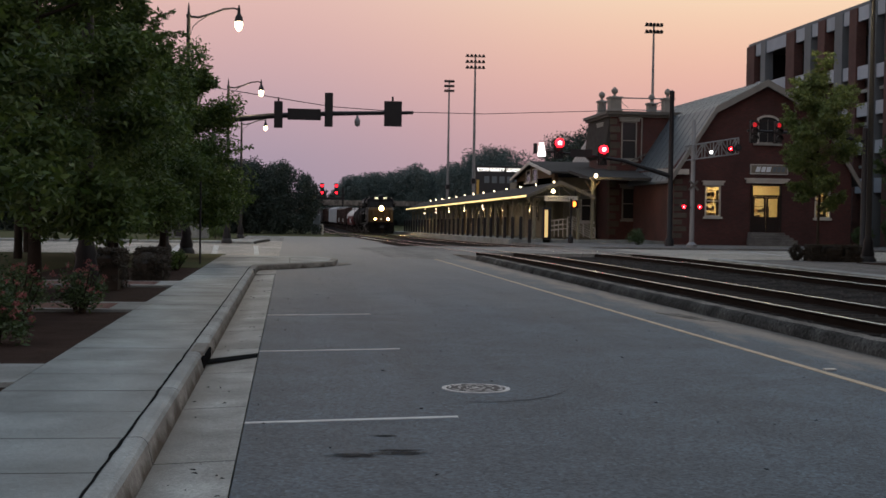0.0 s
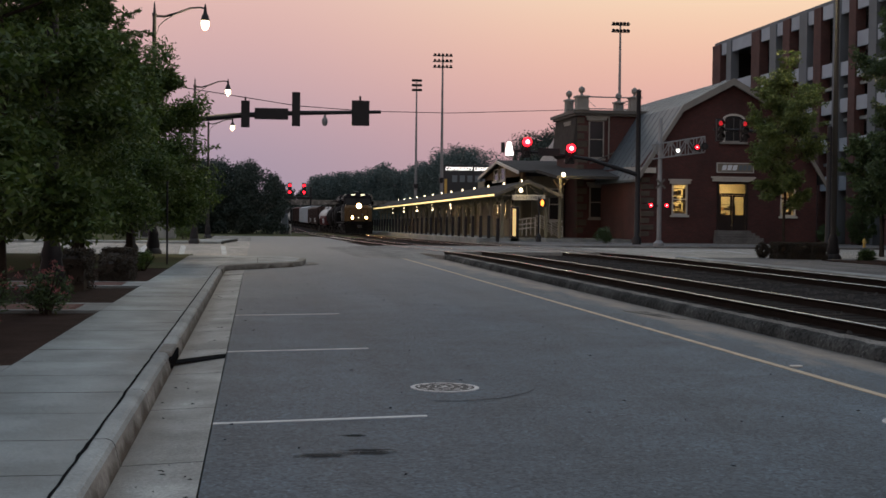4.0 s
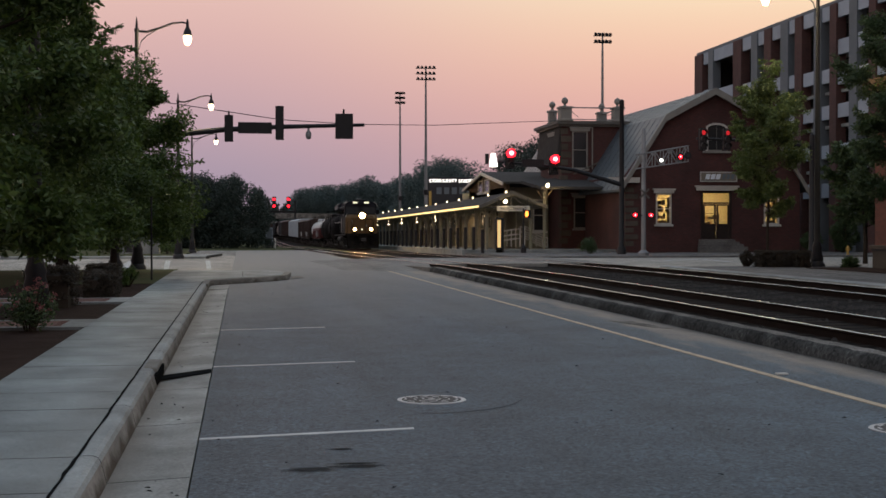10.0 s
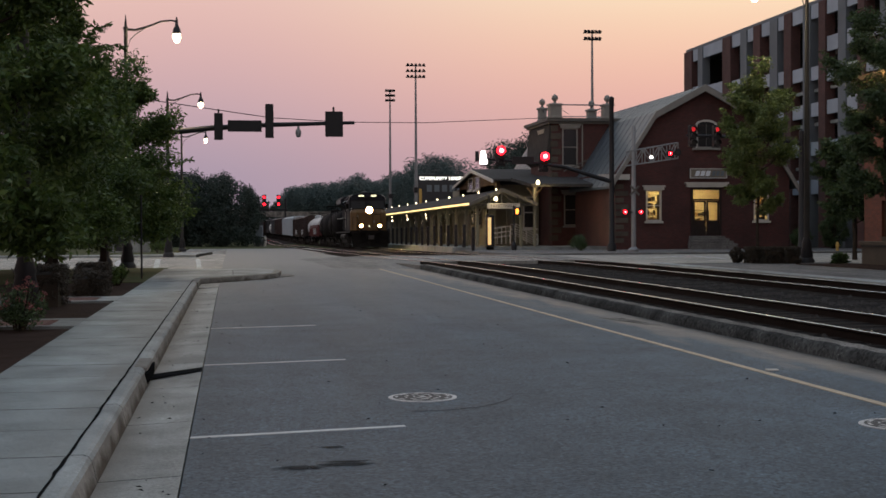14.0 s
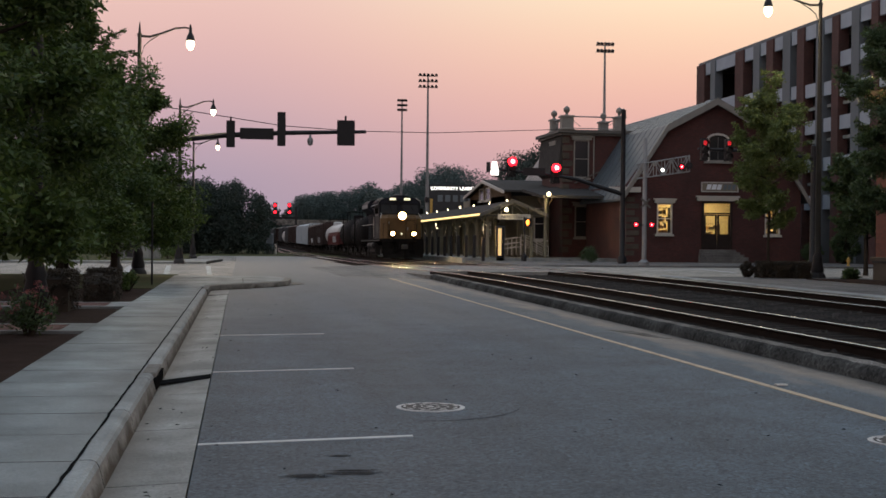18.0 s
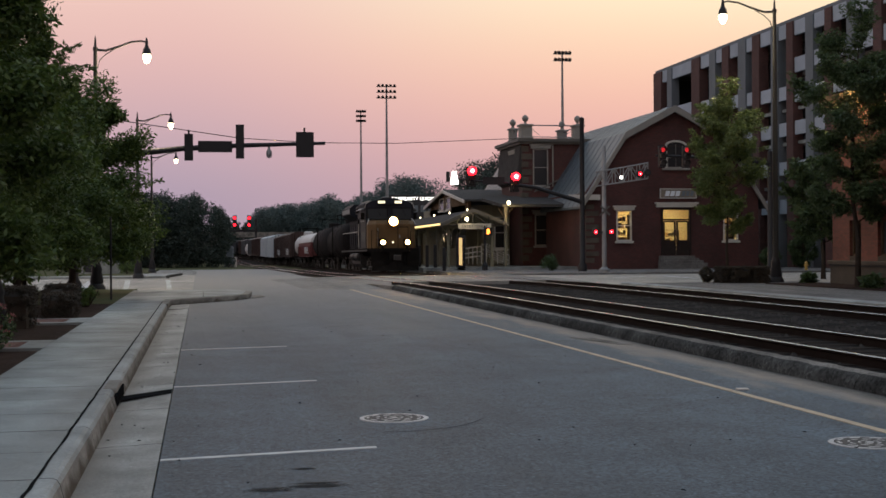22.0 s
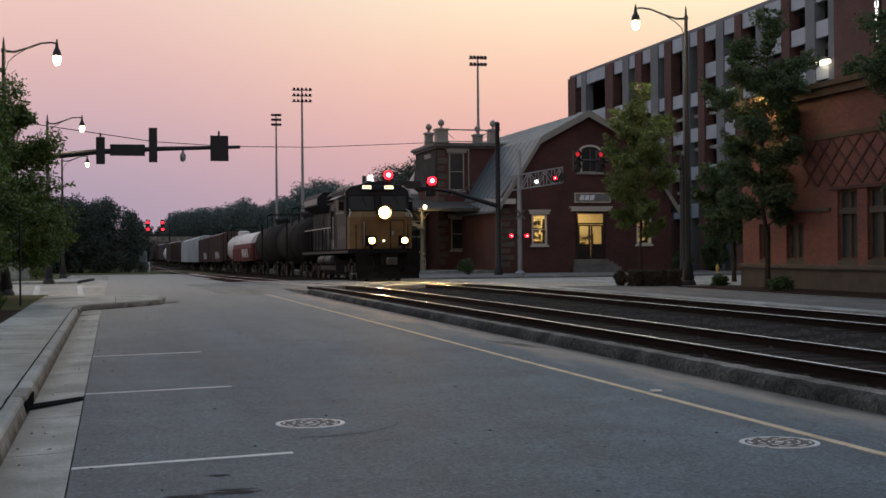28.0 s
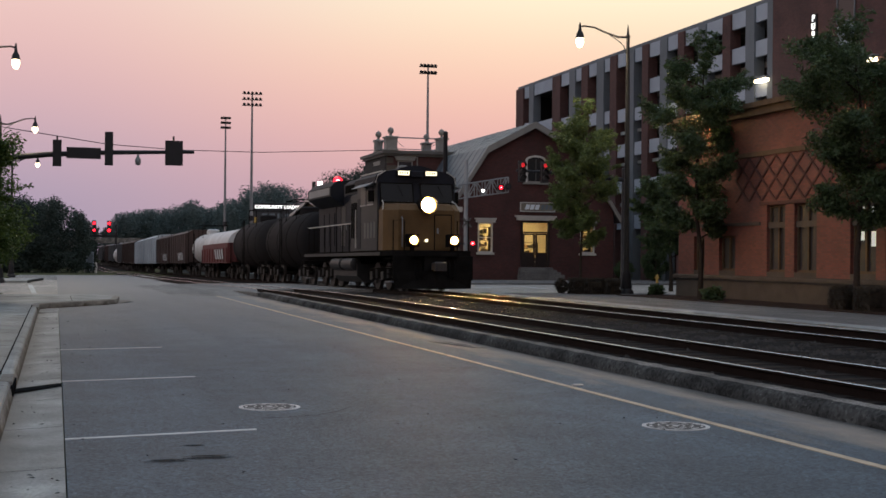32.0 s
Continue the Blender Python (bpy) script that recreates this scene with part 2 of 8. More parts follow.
def bricks(name, c1, c2, mortar, w=0.21, h=0.071, bump=0.3, axis="XZ"):
    """Brickwork in world size, laid along the wall."""
    m = mat(name, c1, 0.85)
    nt = m.node_tree
    b = nt.nodes["Principled BSDF"]
    geo = nt.nodes.new("ShaderNodeNewGeometry")
    sep = nt.nodes.new("ShaderNodeSeparateXYZ")
    nt.links.new(geo.outputs["Position"], sep.inputs[0])
    com = nt.nodes.new("ShaderNodeCombineXYZ")
    add = nt.nodes.new("ShaderNodeMath")
    nt.links.new(sep.outputs[0], add.inputs[0])
    nt.links.new(sep.outputs[1], add.inputs[1])
    nt.links.new(add.outputs[0], com.inputs[0])
    nt.links.new(sep.outputs[2], com.inputs[1])
    t = nt.nodes.new("ShaderNodeTexBrick")
    nt.links.new(com.outputs[0], t.inputs["Vector"])
    t.inputs["Scale"].default_value = 1.0
    t.inputs["Brick Width"].default_value, t.inputs["Row Height"].default_value = w, h
    t.inputs["Mortar Size"].default_value = 0.006
    t.inputs["Color1"].default_value, t.inputs["Color2"].default_value = (*c1, 1), (*c2, 1)
    t.inputs["Mortar"].default_value = (*mortar, 1)
    n = nt.nodes.new("ShaderNodeTexNoise")
    n.inputs["Scale"].default_value, n.inputs["Detail"].default_value = 0.6, 5
    nt.links.new(geo.outputs["Position"], n.inputs["Vector"])
    mr = nt.nodes.new("ShaderNodeMapRange")
    mr.inputs["From Min"].default_value, mr.inputs["From Max"].default_value = 0.3, 0.7
    mr.inputs["To Min"].default_value, mr.inputs["To Max"].default_value = 0.7, 1.2
    nt.links.new(n.outputs[0], mr.inputs["Value"])
    hsv = nt.nodes.new("ShaderNodeHueSaturation")
    nt.links.new(mr.outputs[0], hsv.inputs["Value"])
    nt.links.new(t.outputs["Color"], hsv.inputs["Color"])
    nt.links.new(hsv.outputs[0], b.inputs["Base Color"])
    bp = nt.nodes.new("ShaderNodeBump")
    bp.inputs["Strength"].default_value, bp.inputs["Distance"].default_value = bump, 0.01
    bp.invert = True
    nt.links.new(t.outputs["Fac"], bp.inputs["Height"])
    nt.links.new(bp.outputs[0], b.inputs["Normal"])
    return m


def leafy(name, c1, c2):
    """Leaves whose green shifts from leaf to leaf."""
    m = bpy.data.materials.new(name)
    m.use_nodes = True
    nt = m.node_tree
    b = nt.nodes["Principled BSDF"]
    b.inputs["Roughness"].default_value = 0.6
    geo = nt.nodes.new("ShaderNodeNewGeometry")
    mix = nt.nodes.new("ShaderNodeMix")
    mix.data_type = "RGBA"
    mix.inputs[6].default_value, mix.inputs[7].default_value = (*c1, 1), (*c2, 1)
    nt.links.new(geo.outputs["Random Per Island"], mix.inputs[0])
    nt.links.new(mix.outputs[2], b.inputs["Base Color"])
    tr = nt.nodes.new("ShaderNodeBsdfTranslucent")
    nt.links.new(mix.outputs[2], tr.inputs[0])
    ms = nt.nodes.new("ShaderNodeMixShader")
    ms.inputs[0].default_value = 0.3
    out = nt.nodes["Material Output"]
    nt.links.new(b.outputs[0], ms.inputs[1])
    nt.links.new(tr.outputs[0], ms.inputs[2])
    nt.links.new(ms.outputs[0], out.inputs[0])
    return m


def glass(name, color=(0.02, 0.025, 0.03), rough=0.06, spec=0.5):
    m = mat(name, color, rough, 0.0, 0.05, bump=0.0, spec=spec)
    return m


M = dict(
    # street: paler and greyer further along y, then sand and grime beside the track
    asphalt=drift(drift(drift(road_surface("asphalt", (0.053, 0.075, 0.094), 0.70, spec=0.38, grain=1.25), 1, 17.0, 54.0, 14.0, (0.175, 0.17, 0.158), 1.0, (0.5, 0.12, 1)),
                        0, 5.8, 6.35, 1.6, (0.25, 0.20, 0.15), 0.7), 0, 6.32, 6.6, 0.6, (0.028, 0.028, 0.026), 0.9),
    asphalt_mid=road_surface("greyed_asphalt", (0.175, 0.17, 0.158), 0.85, 0.8),
    asphalt_old=road_surface("worn_asphalt", (0.30, 0.28, 0.245), 0.85),
    concrete=road_surface("concrete", (0.205, 0.219, 0.211), 0.7, 1.0, 60.0, 0.42, 0.32, 0.35),
    concrete_old=road_surface("stained_concrete", (0.17, 0.157, 0.14), 0.9, 1.0, 50.0, 0.08, 0.5),
    # kerb face: brown stain plus painted shade, darker towards the foot
    kerb_stain_shade=drift(road_surface("stained_shaded_kerb_face", (0.20, 0.187, 0.165), 0.9, 1.0, 30.0, 0.15, 0.35, 0.4), 2, 0.075, -0.01, 0.30, (0.065, 0.052, 0.038), 0.92, (1.0, 1.6, 1.0)),
    slab=drift(road_surface("pavement_concrete", (0.180, 0.205, 0.202), 0.64, 1.0, 60.0, 0.5, 0.34, 0.35), 0, -1.45, -0.9, 0.9, (0.11, 0.112, 0.105), 0.55, (1.0, 0.5, 1.0)),
    gutter=drift(road_surface("gutter_concrete", (0.225, 0.228, 0.212), 0.68, 1.0, 55.0, 0.45, 0.4, 0.5), 0, -0.52, -0.80, 0.28, (0.10, 0.085, 0.065), 0.75),
    # grimy concrete, darkened further for the shade on the track kerb's face
    kerb_grime_shade=road_surface("grimy_shaded_kerb_concrete", (0.056, 0.056, 0.053), 0.95, 0.8, 30.0, 0.04, 0.6),
    paving_dark=road_surface("dark_paving", (0.12, 0.115, 0.11), 0.9, 0.9, 40.0),
    oil=smear("oily_smear", (0.03, 0.031, 0.033)),
    joint=mat("tar_and_hole_black", (0.012, 0.012, 0.012), 0.95, spec=0.0),
    white_line=mat("white_road_paint", (0.46, 0.47, 0.46), 0.7, 0, 0.5, 4.0, 0.2, 60.0),
    yellow_line=mat("yellow_road_paint", (0.36, 0.285, 0.19), 0.7, 0, 0.5, 3.0, 0.2, 60.0),
    joint_soft=mat("dusty_joint", (0.085, 0.085, 0.08), 0.9, spec=0.05),
    crack_tar=mat("crack_tar", (0.03, 0.032, 0.034), 0.9, spec=0.05),
    ballast=mat("ballast_stone", (0.013, 0.012, 0.012), 0.95, 0, 0.5, 6.0, 0.8, 40.0, spec=0.05),
    loose_stone=mat("loose_ballast_stone", (0.052, 0.049, 0.046), 0.95, 0, 0.5, 6.0, 0.5, 40.0, spec=0.05),
    tie=mat("weathered_tie", (0.020, 0.016, 0.014), 0.9, 0, 0.4, 2.0, 0.5, 30.0, spec=0.05),
    rail_side=mat("rusty_rail", (0.018, 0.012, 0.010), 0.8, 0.1, 0.4, 3.0, 0.2, 40.0, spec=0.05),
    rail_top=mat("polished_rail_head", (0.74, 0.75, 0.76), 0.2, 1.0, 0.1, 1.0, 0.02, 30.0),
    grass=mat("grass_ground", (0.033, 0.046, 0.02), 0.95, 0, 0.4, 0.5, 0.8, 30.0, (0.07, 0.06, 0.03), spec=0.05),
    mulch=mat("dark_mulch", (0.032, 0.020, 0.016), 0.95, 0, 0.5, 2.5, 0.9, 35.0, spec=0.05),
    paver=mat("brick_paver", (0.14, 0.07, 0.055), 0.9, 0, 0.3, 3.0, 0.3, 50.0),
    black_metal=mat("black_painted_metal", (0.013, 0.013, 0.015), 0.5, 0.0, 0.3, 2.0, 0.05, 40.0, None, 0.25),
    steel=mat("galvanised_steel", (0.20, 0.205, 0.21), 0.6, 0.3, 0.25, 2.0, 0.05, 40.0),
    bronze=mat("weathered_pole_paint", (0.028, 0.028, 0.027), 0.6, 0.0, 0.3, 2.0, 0.05, 40.0, None, 0.2),
    iron=mat("cast_iron", (0.022, 0.022, 0.022), 0.7, 0.0, 0.4, 4.0, 0.2, 40.0),
    worn_iron=mat("worn_cast_iron", (0.42, 0.42, 0.41), 0.6, 0.1, 0.4, 5.0, 0.2, 40.0),
    bark=mat("bark", (0.038, 0.030, 0.024), 0.95, 0, 0.4, 3.0, 0.8, 25.0, spec=0.05),
    leaf=leafy("tree_leaves", (0.026, 0.054, 0.011), (0.085, 0.130, 0.022)),
    leaf_young=leafy("young_leaves", (0.058, 0.094, 0.024), (0.14, 0.176, 0.046)),
    leaf_dark=leafy("dark_leaves", (0.026, 0.050, 0.019), (0.064, 0.102, 0.034)),
    leaf_far=leafy("far_leaves", (0.018, 0.032, 0.026), (0.034, 0.052, 0.040)),
    # far woods: aerial haze is mixed into this paler, bluer leaf colour
    leaf_haze_tint=leafy("haze_tinted_leaves", (0.052, 0.080, 0.078), (0.074, 0.104, 0.098)),
    leaf_hedge=leafy("hedge_leaves", (0.030, 0.026, 0.018), (0.06, 0.045, 0.03)),
    rose=leafy("rose_petals", (0.16, 0.035, 0.038), (0.32, 0.12, 0.11)),
    brick=bricks("depot_brick", (0.068, 0.018, 0.015), (0.045, 0.013, 0.011), (0.045, 0.027, 0.023)),
    brick_orange=bricks("orange_brick", (0.165, 0.050, 0.033), (0.112, 0.036, 0.025), (0.10, 0.058, 0.047)),
    brick_garage=bricks("garage_brick", (0.085, 0.035, 0.030), (0.06, 0.026, 0.022), (0.06, 0.038, 0.034)),
    stone=mat("stone_base", (0.082, 0.070, 0.058), 0.85, 0, 0.3, 1.5, 0.4, 30.0, spec=0.05),
    trim_pale=mat("weathered_pale_trim", (0.20, 0.19, 0.17), 0.7, 0, 0.25, 2.0, 0.1, 40.0),
    trim_dark=mat("aged_grey_trim", (0.085, 0.08, 0.072), 0.7, 0, 0.25, 2.0, 0.1, 40.0),
    trim=mat("pale_painted_trim", (0.42, 0.40, 0.36), 0.6, 0, 0.2, 2.0, 0.1, 40.0),
    cream=mat("cream_painted_wood", (0.15, 0.142, 0.10), 0.7, 0, 0.2, 2.0, 0.1, 40.0),
    wood_dark=mat("dark_wood_siding", (0.10, 0.07, 0.045), 0.8, 0, 0.35, 2.0, 0.3, 30.0, spec=0.05),
    metal_roof=mat("grey_metal_roof", (0.066, 0.086, 0.102), 0.4, 0.15, 0.25, 0.8, 0.1, 20.0),
    shingle=mat("dark_shingles", (0.055, 0.052, 0.050), 0.85, 0, 0.35, 2.0, 0.5, 18.0, spec=0.05),
    panel=mat("precast_panel", (0.31, 0.35, 0.40), 0.8, 0, 0.2, 0.6, 0.1, 40.0),
    panel_grey=mat("grey_metal_fin", (0.115, 0.135, 0.15), 0.7, 0.1, 0.2, 0.8, 0.1, 30.0),
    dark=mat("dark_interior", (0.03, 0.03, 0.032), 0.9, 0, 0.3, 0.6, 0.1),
    glass=glass("window_glass", (0.022, 0.022, 0.023), 0.15, 0.3),
    dull_glass=glass("dusty_window_glass", (0.03, 0.032, 0.034), 0.5, 0.2),
    cab_glass=glass("grimy_cab_glass", (0.012, 0.012, 0.013), 0.4, 0.15),
    brick_diamond=bricks("diamond_brick", (0.085, 0.028, 0.019), (0.062, 0.021, 0.015), (0.055, 0.032, 0.026)),
    red_dim=glow("dim_red_lens", (0.8, 0.02, 0.03), 0.55),
    lamp=glow("lamp_globe_lit", (1.0, 0.80, 0.50), 6.5),
    lit_window=clear_glass("clear_window_glass"),
    shop_wall=mat("cream_shop_wall", (0.52, 0.40, 0.22), 0.8, 0, 0.2, 1.2, 0.05, 20.0),
    shop_dark=mat("dark_shop_fittings", (0.05, 0.035, 0.022), 0.7, 0, 0.3, 2.0, 0.05, 20.0),
    shop_goods=mat("mixed_shop_goods", (0.34, 0.18, 0.06), 0.6, 0, 0.9, 3.0, 0.05, 20.0),
    shop_light=glow("lit_shop_ceiling_panel", (1.0, 0.80, 0.45), 16.0),
    door_dark=mat("dark_painted_door", (0.022, 0.015, 0.013), 0.6, 0, 0.3, 2.0, 0.05, 30.0, None, 0.2),
    sign_tan=mat("tan_sign_face", (0.15, 0.13, 0.10), 0.6, 0, 0.2, 2.0, 0.05, 30.0),
    kiosk_lit=glow("lit_kiosk_panel", (1.0, 0.68, 0.28), 0.55),
    # no lamp: emission that stands for bright areas on window panes
    pane_glow=glow("pale_pane_glow", (0.75, 0.80, 0.72), 0.35),
    sign_dim=mat("pale_sign_shapes", (0.62, 0.66, 0.70), 0.5, 0, 0.1, 4.0, 0.02),
    white_lit=glow("lit_white_sign", (1.0, 0.97, 0.9), 3.0),
    red_lit=glow("lit_red_signal", (1.0, 0.010, 0.022), 5.0),
    red_core=glow("hot_red_core", (1.0, 0.20, 0.20), 14.0),
    amber_lit=glow("lit_amber_sign", (1.0, 0.27, 0.04), 3.5),
    warm_strip=glow("lit_eave_strip", (1.0, 0.74, 0.30), 1.6),
    headlight=glow("lit_headlight", (1.0, 0.60, 0.22), 1250.0),
    ditch_lit=glow("lit_ditch_light", (1.0, 0.56, 0.18), 440.0),
    # emissive amber for the halo round the train's lamps
    reflector_halo_glow=glow("amber_reflector_halo", (1.0, 0.56, 0.16), 1.5),
    number_lit=glow("lit_number_board", (1.0, 0.90, 0.60), 1.7),
    loco_dark=mat("dark_blue_engine_paint", (0.014, 0.015, 0.020), 0.6, 0.0, 0.4, 1.2, 0.05, 30.0, None, 0.08),
    loco_yellow=mat("dirty_yellow_engine_paint", (0.10, 0.054, 0.016), 0.6, 0.0, 0.4, 1.4, 0.05, 30.0, None, 0.25),
    loco_grey=mat("grey_engine_paint", (0.022, 0.021, 0.021), 0.6, 0.0, 0.35, 1.2, 0.05, 30.0, None, 0.25),
    frame_black=mat("grimy_black_steel", (0.012, 0.011, 0.010), 0.85, 0.0, 0.5, 2.0, 0.15, 30.0, None, 0.0),
    wheel=mat("wheel_steel", (0.022, 0.018, 0.016), 0.7, 0.1, 0.4, 3.0, 0.1, 30.0),
    tank_black=mat("dirty_black_tank", (0.011, 0.011, 0.012), 0.8, 0.0, 0.6, 0.8, 0.05, 20.0, (0.016, 0.013, 0.012), 0.05),
    tank_white=mat("grimy_white_tank", (0.42, 0.42, 0.41), 0.55, 0, 0.35, 0.8, 0.05, 20.0),
    car_red=mat("faded_red_car", (0.10, 0.015, 0.014), 0.7, 0.0, 0.3, 1.0, 0.05, 20.0),
    car_brown=mat("rusty_brown_car", (0.04, 0.02, 0.016), 0.75, 0.0, 0.4, 1.0, 0.1, 20.0),
    car_white=mat("dusty_white_car", (0.33, 0.37, 0.40), 0.6, 0, 0.25, 0.8, 0.05, 20.0),
    car_grey=mat("grey_car", (0.06, 0.06, 0.065), 0.7, 0.0, 0.35, 0.8, 0.05, 20.0),
    hydrant=mat("yellow_hydrant_paint", (0.42, 0.27, 0.06), 0.5, 0, 0.2, 4.0, 0.05, 40.0),
)


# ---- builders ----
class Shape:
    """Collects faces for one mesh."""

    def __init__(self):
        self.v, self.f, self.m = [], [], []

    def poly(self, pts, mi=0):
        i = len(self.v)
        self.v += [tuple(p) for p in pts]
        self.f.append(tuple(range(i, i + len(pts))))
        self.m.append(mi)
        return self

    def box(self, x0, y0, z0, x1, y1, z1, mi=0, bev=0.0):
        if bev:
            b = min(bev, (x1 - x0) / 3, (y1 - y0) / 3, (z1 - z0) / 3)
            i = len(self.v)
            for z, d in ((z0, 0), (z1 - b, 0), (z1, b)):
                self.v += [(x0 + d, y0 + d, z), (x1 - d, y0 + d, z), (x1 - d, y1 - d, z), (x0 + d, y1 - d, z)]
            for k in (0, 4):
                for j in range(4):
                    self.f.append((i + k + j, i + k + (j + 1) % 4, i + k + 4 + (j + 1) % 4, i + k + 4 + j))
            self.f += [(i + 3, i + 2, i + 1, i), (i + 8, i + 9, i + 10, i + 11)]
            self.m += [mi] * 10
            return self
        i = len(self.v)
        self.v += [(x, y, z) for z in (z0, z1) for x, y in ((x0, y0), (x1, y0), (x1, y1), (x0, y1))]
        for q in ((3, 2, 1, 0), (4, 5, 6, 7), (0, 1, 5, 4), (1, 2, 6, 5), (2, 3, 7, 6), (3, 0, 4, 7)):
            self.f.append(tuple(i + k for k in q))
        self.m += [mi] * 6
        return self

    def tube(self, pts, radii, n=10, mi=0, caps=True):
        """A round bar through the points."""
        pts = [Vector(p) for p in pts]
        if not hasattr(radii, "__len__"):
            radii = [radii] * len(pts)
        i = len(self.v)
        for k, p in enumerate(pts):
            d = (pts[min(k + 1, len(pts) - 1)] - pts[max(k - 1, 0)]).normalized()
            a = d.cross(Vector((0, 0, 1)) if abs(d.z) < 0.9 else Vector((1, 0, 0))).normalized()
            b = d.cross(a)
            for j in range(n):
                w = 2 * math.pi * j / n
                q = p + (a * math.cos(w) + b * math.sin(w)) * radii[k]
                self.v.append(tuple(q))
        for k in range(len(pts) - 1):
            for j in range(n):
                self.f.append((i + k * n + j, i + k * n + (j + 1) % n, i + (k + 1) * n + (j + 1) % n, i + (k + 1) * n + j))
                self.m.append(mi)
        if caps:
            self.f += [tuple(i + j for j in range(n))[::-1], tuple(i + (len(pts) - 1) * n + j for j in range(n))]
            self.m += [mi, mi]
        return self

    def lathe(self, cx, cy, prof, n=16, mi=0):
        """Turned about an upright axis; prof is (radius, z) from below."""
        i = len(self.v)
        for r, z in prof:
            for j in range(n):
                w = 2 * math.pi * j / n
                self.v.append((cx + r * math.cos(w), cy + r * math.sin(w), z))
        for k in range(len(prof) - 1):
            for j in range(n):
                self.f.append((i + k * n + j, i + k * n + (j + 1) % n, i + (k + 1) * n + (j + 1) % n, i + (k + 1) * n + j))
                self.m.append(mi)
        self.f += [tuple(i + j for j in range(n))[::-1], tuple(i + (len(prof) - 1) * n + j for j in range(n))]
        self.m += [mi, mi]
        return self

    def prism(self, outline, axis, a, b, mi=0):
        """An outline drawn in the two other axes, pushed from a to b along axis."""
        def at(u, w, s):
            return {"x": (s, u, w), "y": (u, s, w), "z": (u, w, s)}[axis]
        i, n = len(self.v), len(outline)
        self.v += [at(u, w, a) for u, w in outline] + [at(u, w, b) for u, w in outline]
        self.f += [tuple(i + j for j in range(n)), tuple(i + n + j for j in range(n))[::-1]]
        for j in range(n):
            self.f.append((i + j, i + n + j, i + n + (j + 1) % n, i + (j + 1) % n))
        self.m += [mi] * (n + 2)
        return self

    def mesh(self, name, mats, smooth=False):
        me = bpy.data.meshes.new(name)
        me.from_pydata(self.v, [], self.f)
        for m in mats:
            me.materials.append(m)
        me.polygons.foreach_set("material_index", self.m)
        bm = bmesh.new()
        bm.from_mesh(me)
        bmesh.ops.recalc_face_normals(bm, faces=bm.faces)
        bm.to_mesh(me)
        bm.free()
        if smooth:
            me.polygons.foreach_set("use_smooth", [True] * len(me.polygons))
            me.set_sharp_from_angle(angle=radians(40))
        me.update()
        return me


def part(name, shape, material, parent=None, label="", smooth=False, at=None, kind=""):
    """Links a shape as one mesh object under a thing."""
    mats = material if isinstance(material, (list, tuple)) else [material]
    me = shape if isinstance(shape, bpy.types.Mesh) else shape.mesh(name, mats, smooth)
    ob = new(name, me)
    if parent:
        ob.parent = parent
    if at is not None:
        ob.matrix_basis = at if isinstance(at, Matrix) else Matrix.Translation(at)
    return tagged(ob, label, kind=kind)


def thing(name, label, category, at=(0, 0, 0), group="", kind=""):
    ob = new(name)
    ob.empty_display_size = 0.2
    ob.matrix_basis = at if isinstance(at, Matrix) else Matrix.Translation(at)
    return tagged(ob, label, category, group, kind)


def S():
    return Shape()


def fall(y):
    """The lie of the land: level, then dropping gently past the crossing."""
    return -0.0068 * min(max(y - 55.0, 0.0), 150.0)


def track_x(y):
    return 10.95 + 1.75 * math.exp(-max(y - 40.0, 0.0) / 45.0) - 0.00006 * max(y - 190.0, 0.0) ** 2


def track_z(y):
    return 0.25 - 0.008 * min(max(y - 43.0, 0.0), 137.0)


def strip(name, x0, x1, y0, y1, dz, material, thick=0.3, step=6.0, kind="structure", label="", wob=0.0):
    """A slab that follows the lie of the land. x0 and x1 may be functions of y."""
    fx0 = x0 if callable(x0) else (lambda y: x0)
    fx1 = x1 if callable(x1) else (lambda y: x1)
    n = max(1, int(math.ceil((y1 - y0) / step)))
    s = S()
    ys = [y0 + (y1 - y0) * k / n for k in range(n + 1)]
    for a, b in zip(ys, ys[1:]):
        za, zb = fall(a) + dz, fall(b) + dz
        s.poly([(fx0(a), a, za), (fx1(a), a, za), (fx1(b), b, zb), (fx0(b), b, zb)])
        s.poly([(fx0(a), a, za), (fx0(b), b, zb), (fx0(b), b, zb - thick), (fx0(a), a, za - thick)])
        s.poly([(fx1(a), a, za), (fx1(b), b, zb), (fx1(b), b, zb - thick), (fx1(a), a, za - thick)])
    for y in (y0, y1):
        z = fall(y) + dz
        s.poly([(fx0(y), y, z), (fx1(y), y, z), (fx1(y), y, z - thick), (fx0(y), y, z - thick)])
    me = s.mesh(name, [material])
    ob = new(name, me)
    return tagged(ob, label, kind=kind)


# ---- ground, streets, pavements ----
def ground_sheet():
    s = S()
    ys = [-400, -60, 0, 40, 55, 80, 110, 150, 205, 500, 2500]
    xs = [-2500, -300, -60, 0, 60, 300, 2500]
    for a, b in zip(ys, ys[1:]):
        for c, d in zip(xs, xs[1:]):
            s.poly([(c, a, fall(a) - 0.06), (d, a, fall(a) - 0.06), (d, b, fall(b) - 0.06), (c, b, fall(b) - 0.06)])
    ob = new("ground", s.mesh("ground", [M["grass"]]))
    tagged(ob, "dark grassy ground reaching the horizon", "ground", kind="structure")


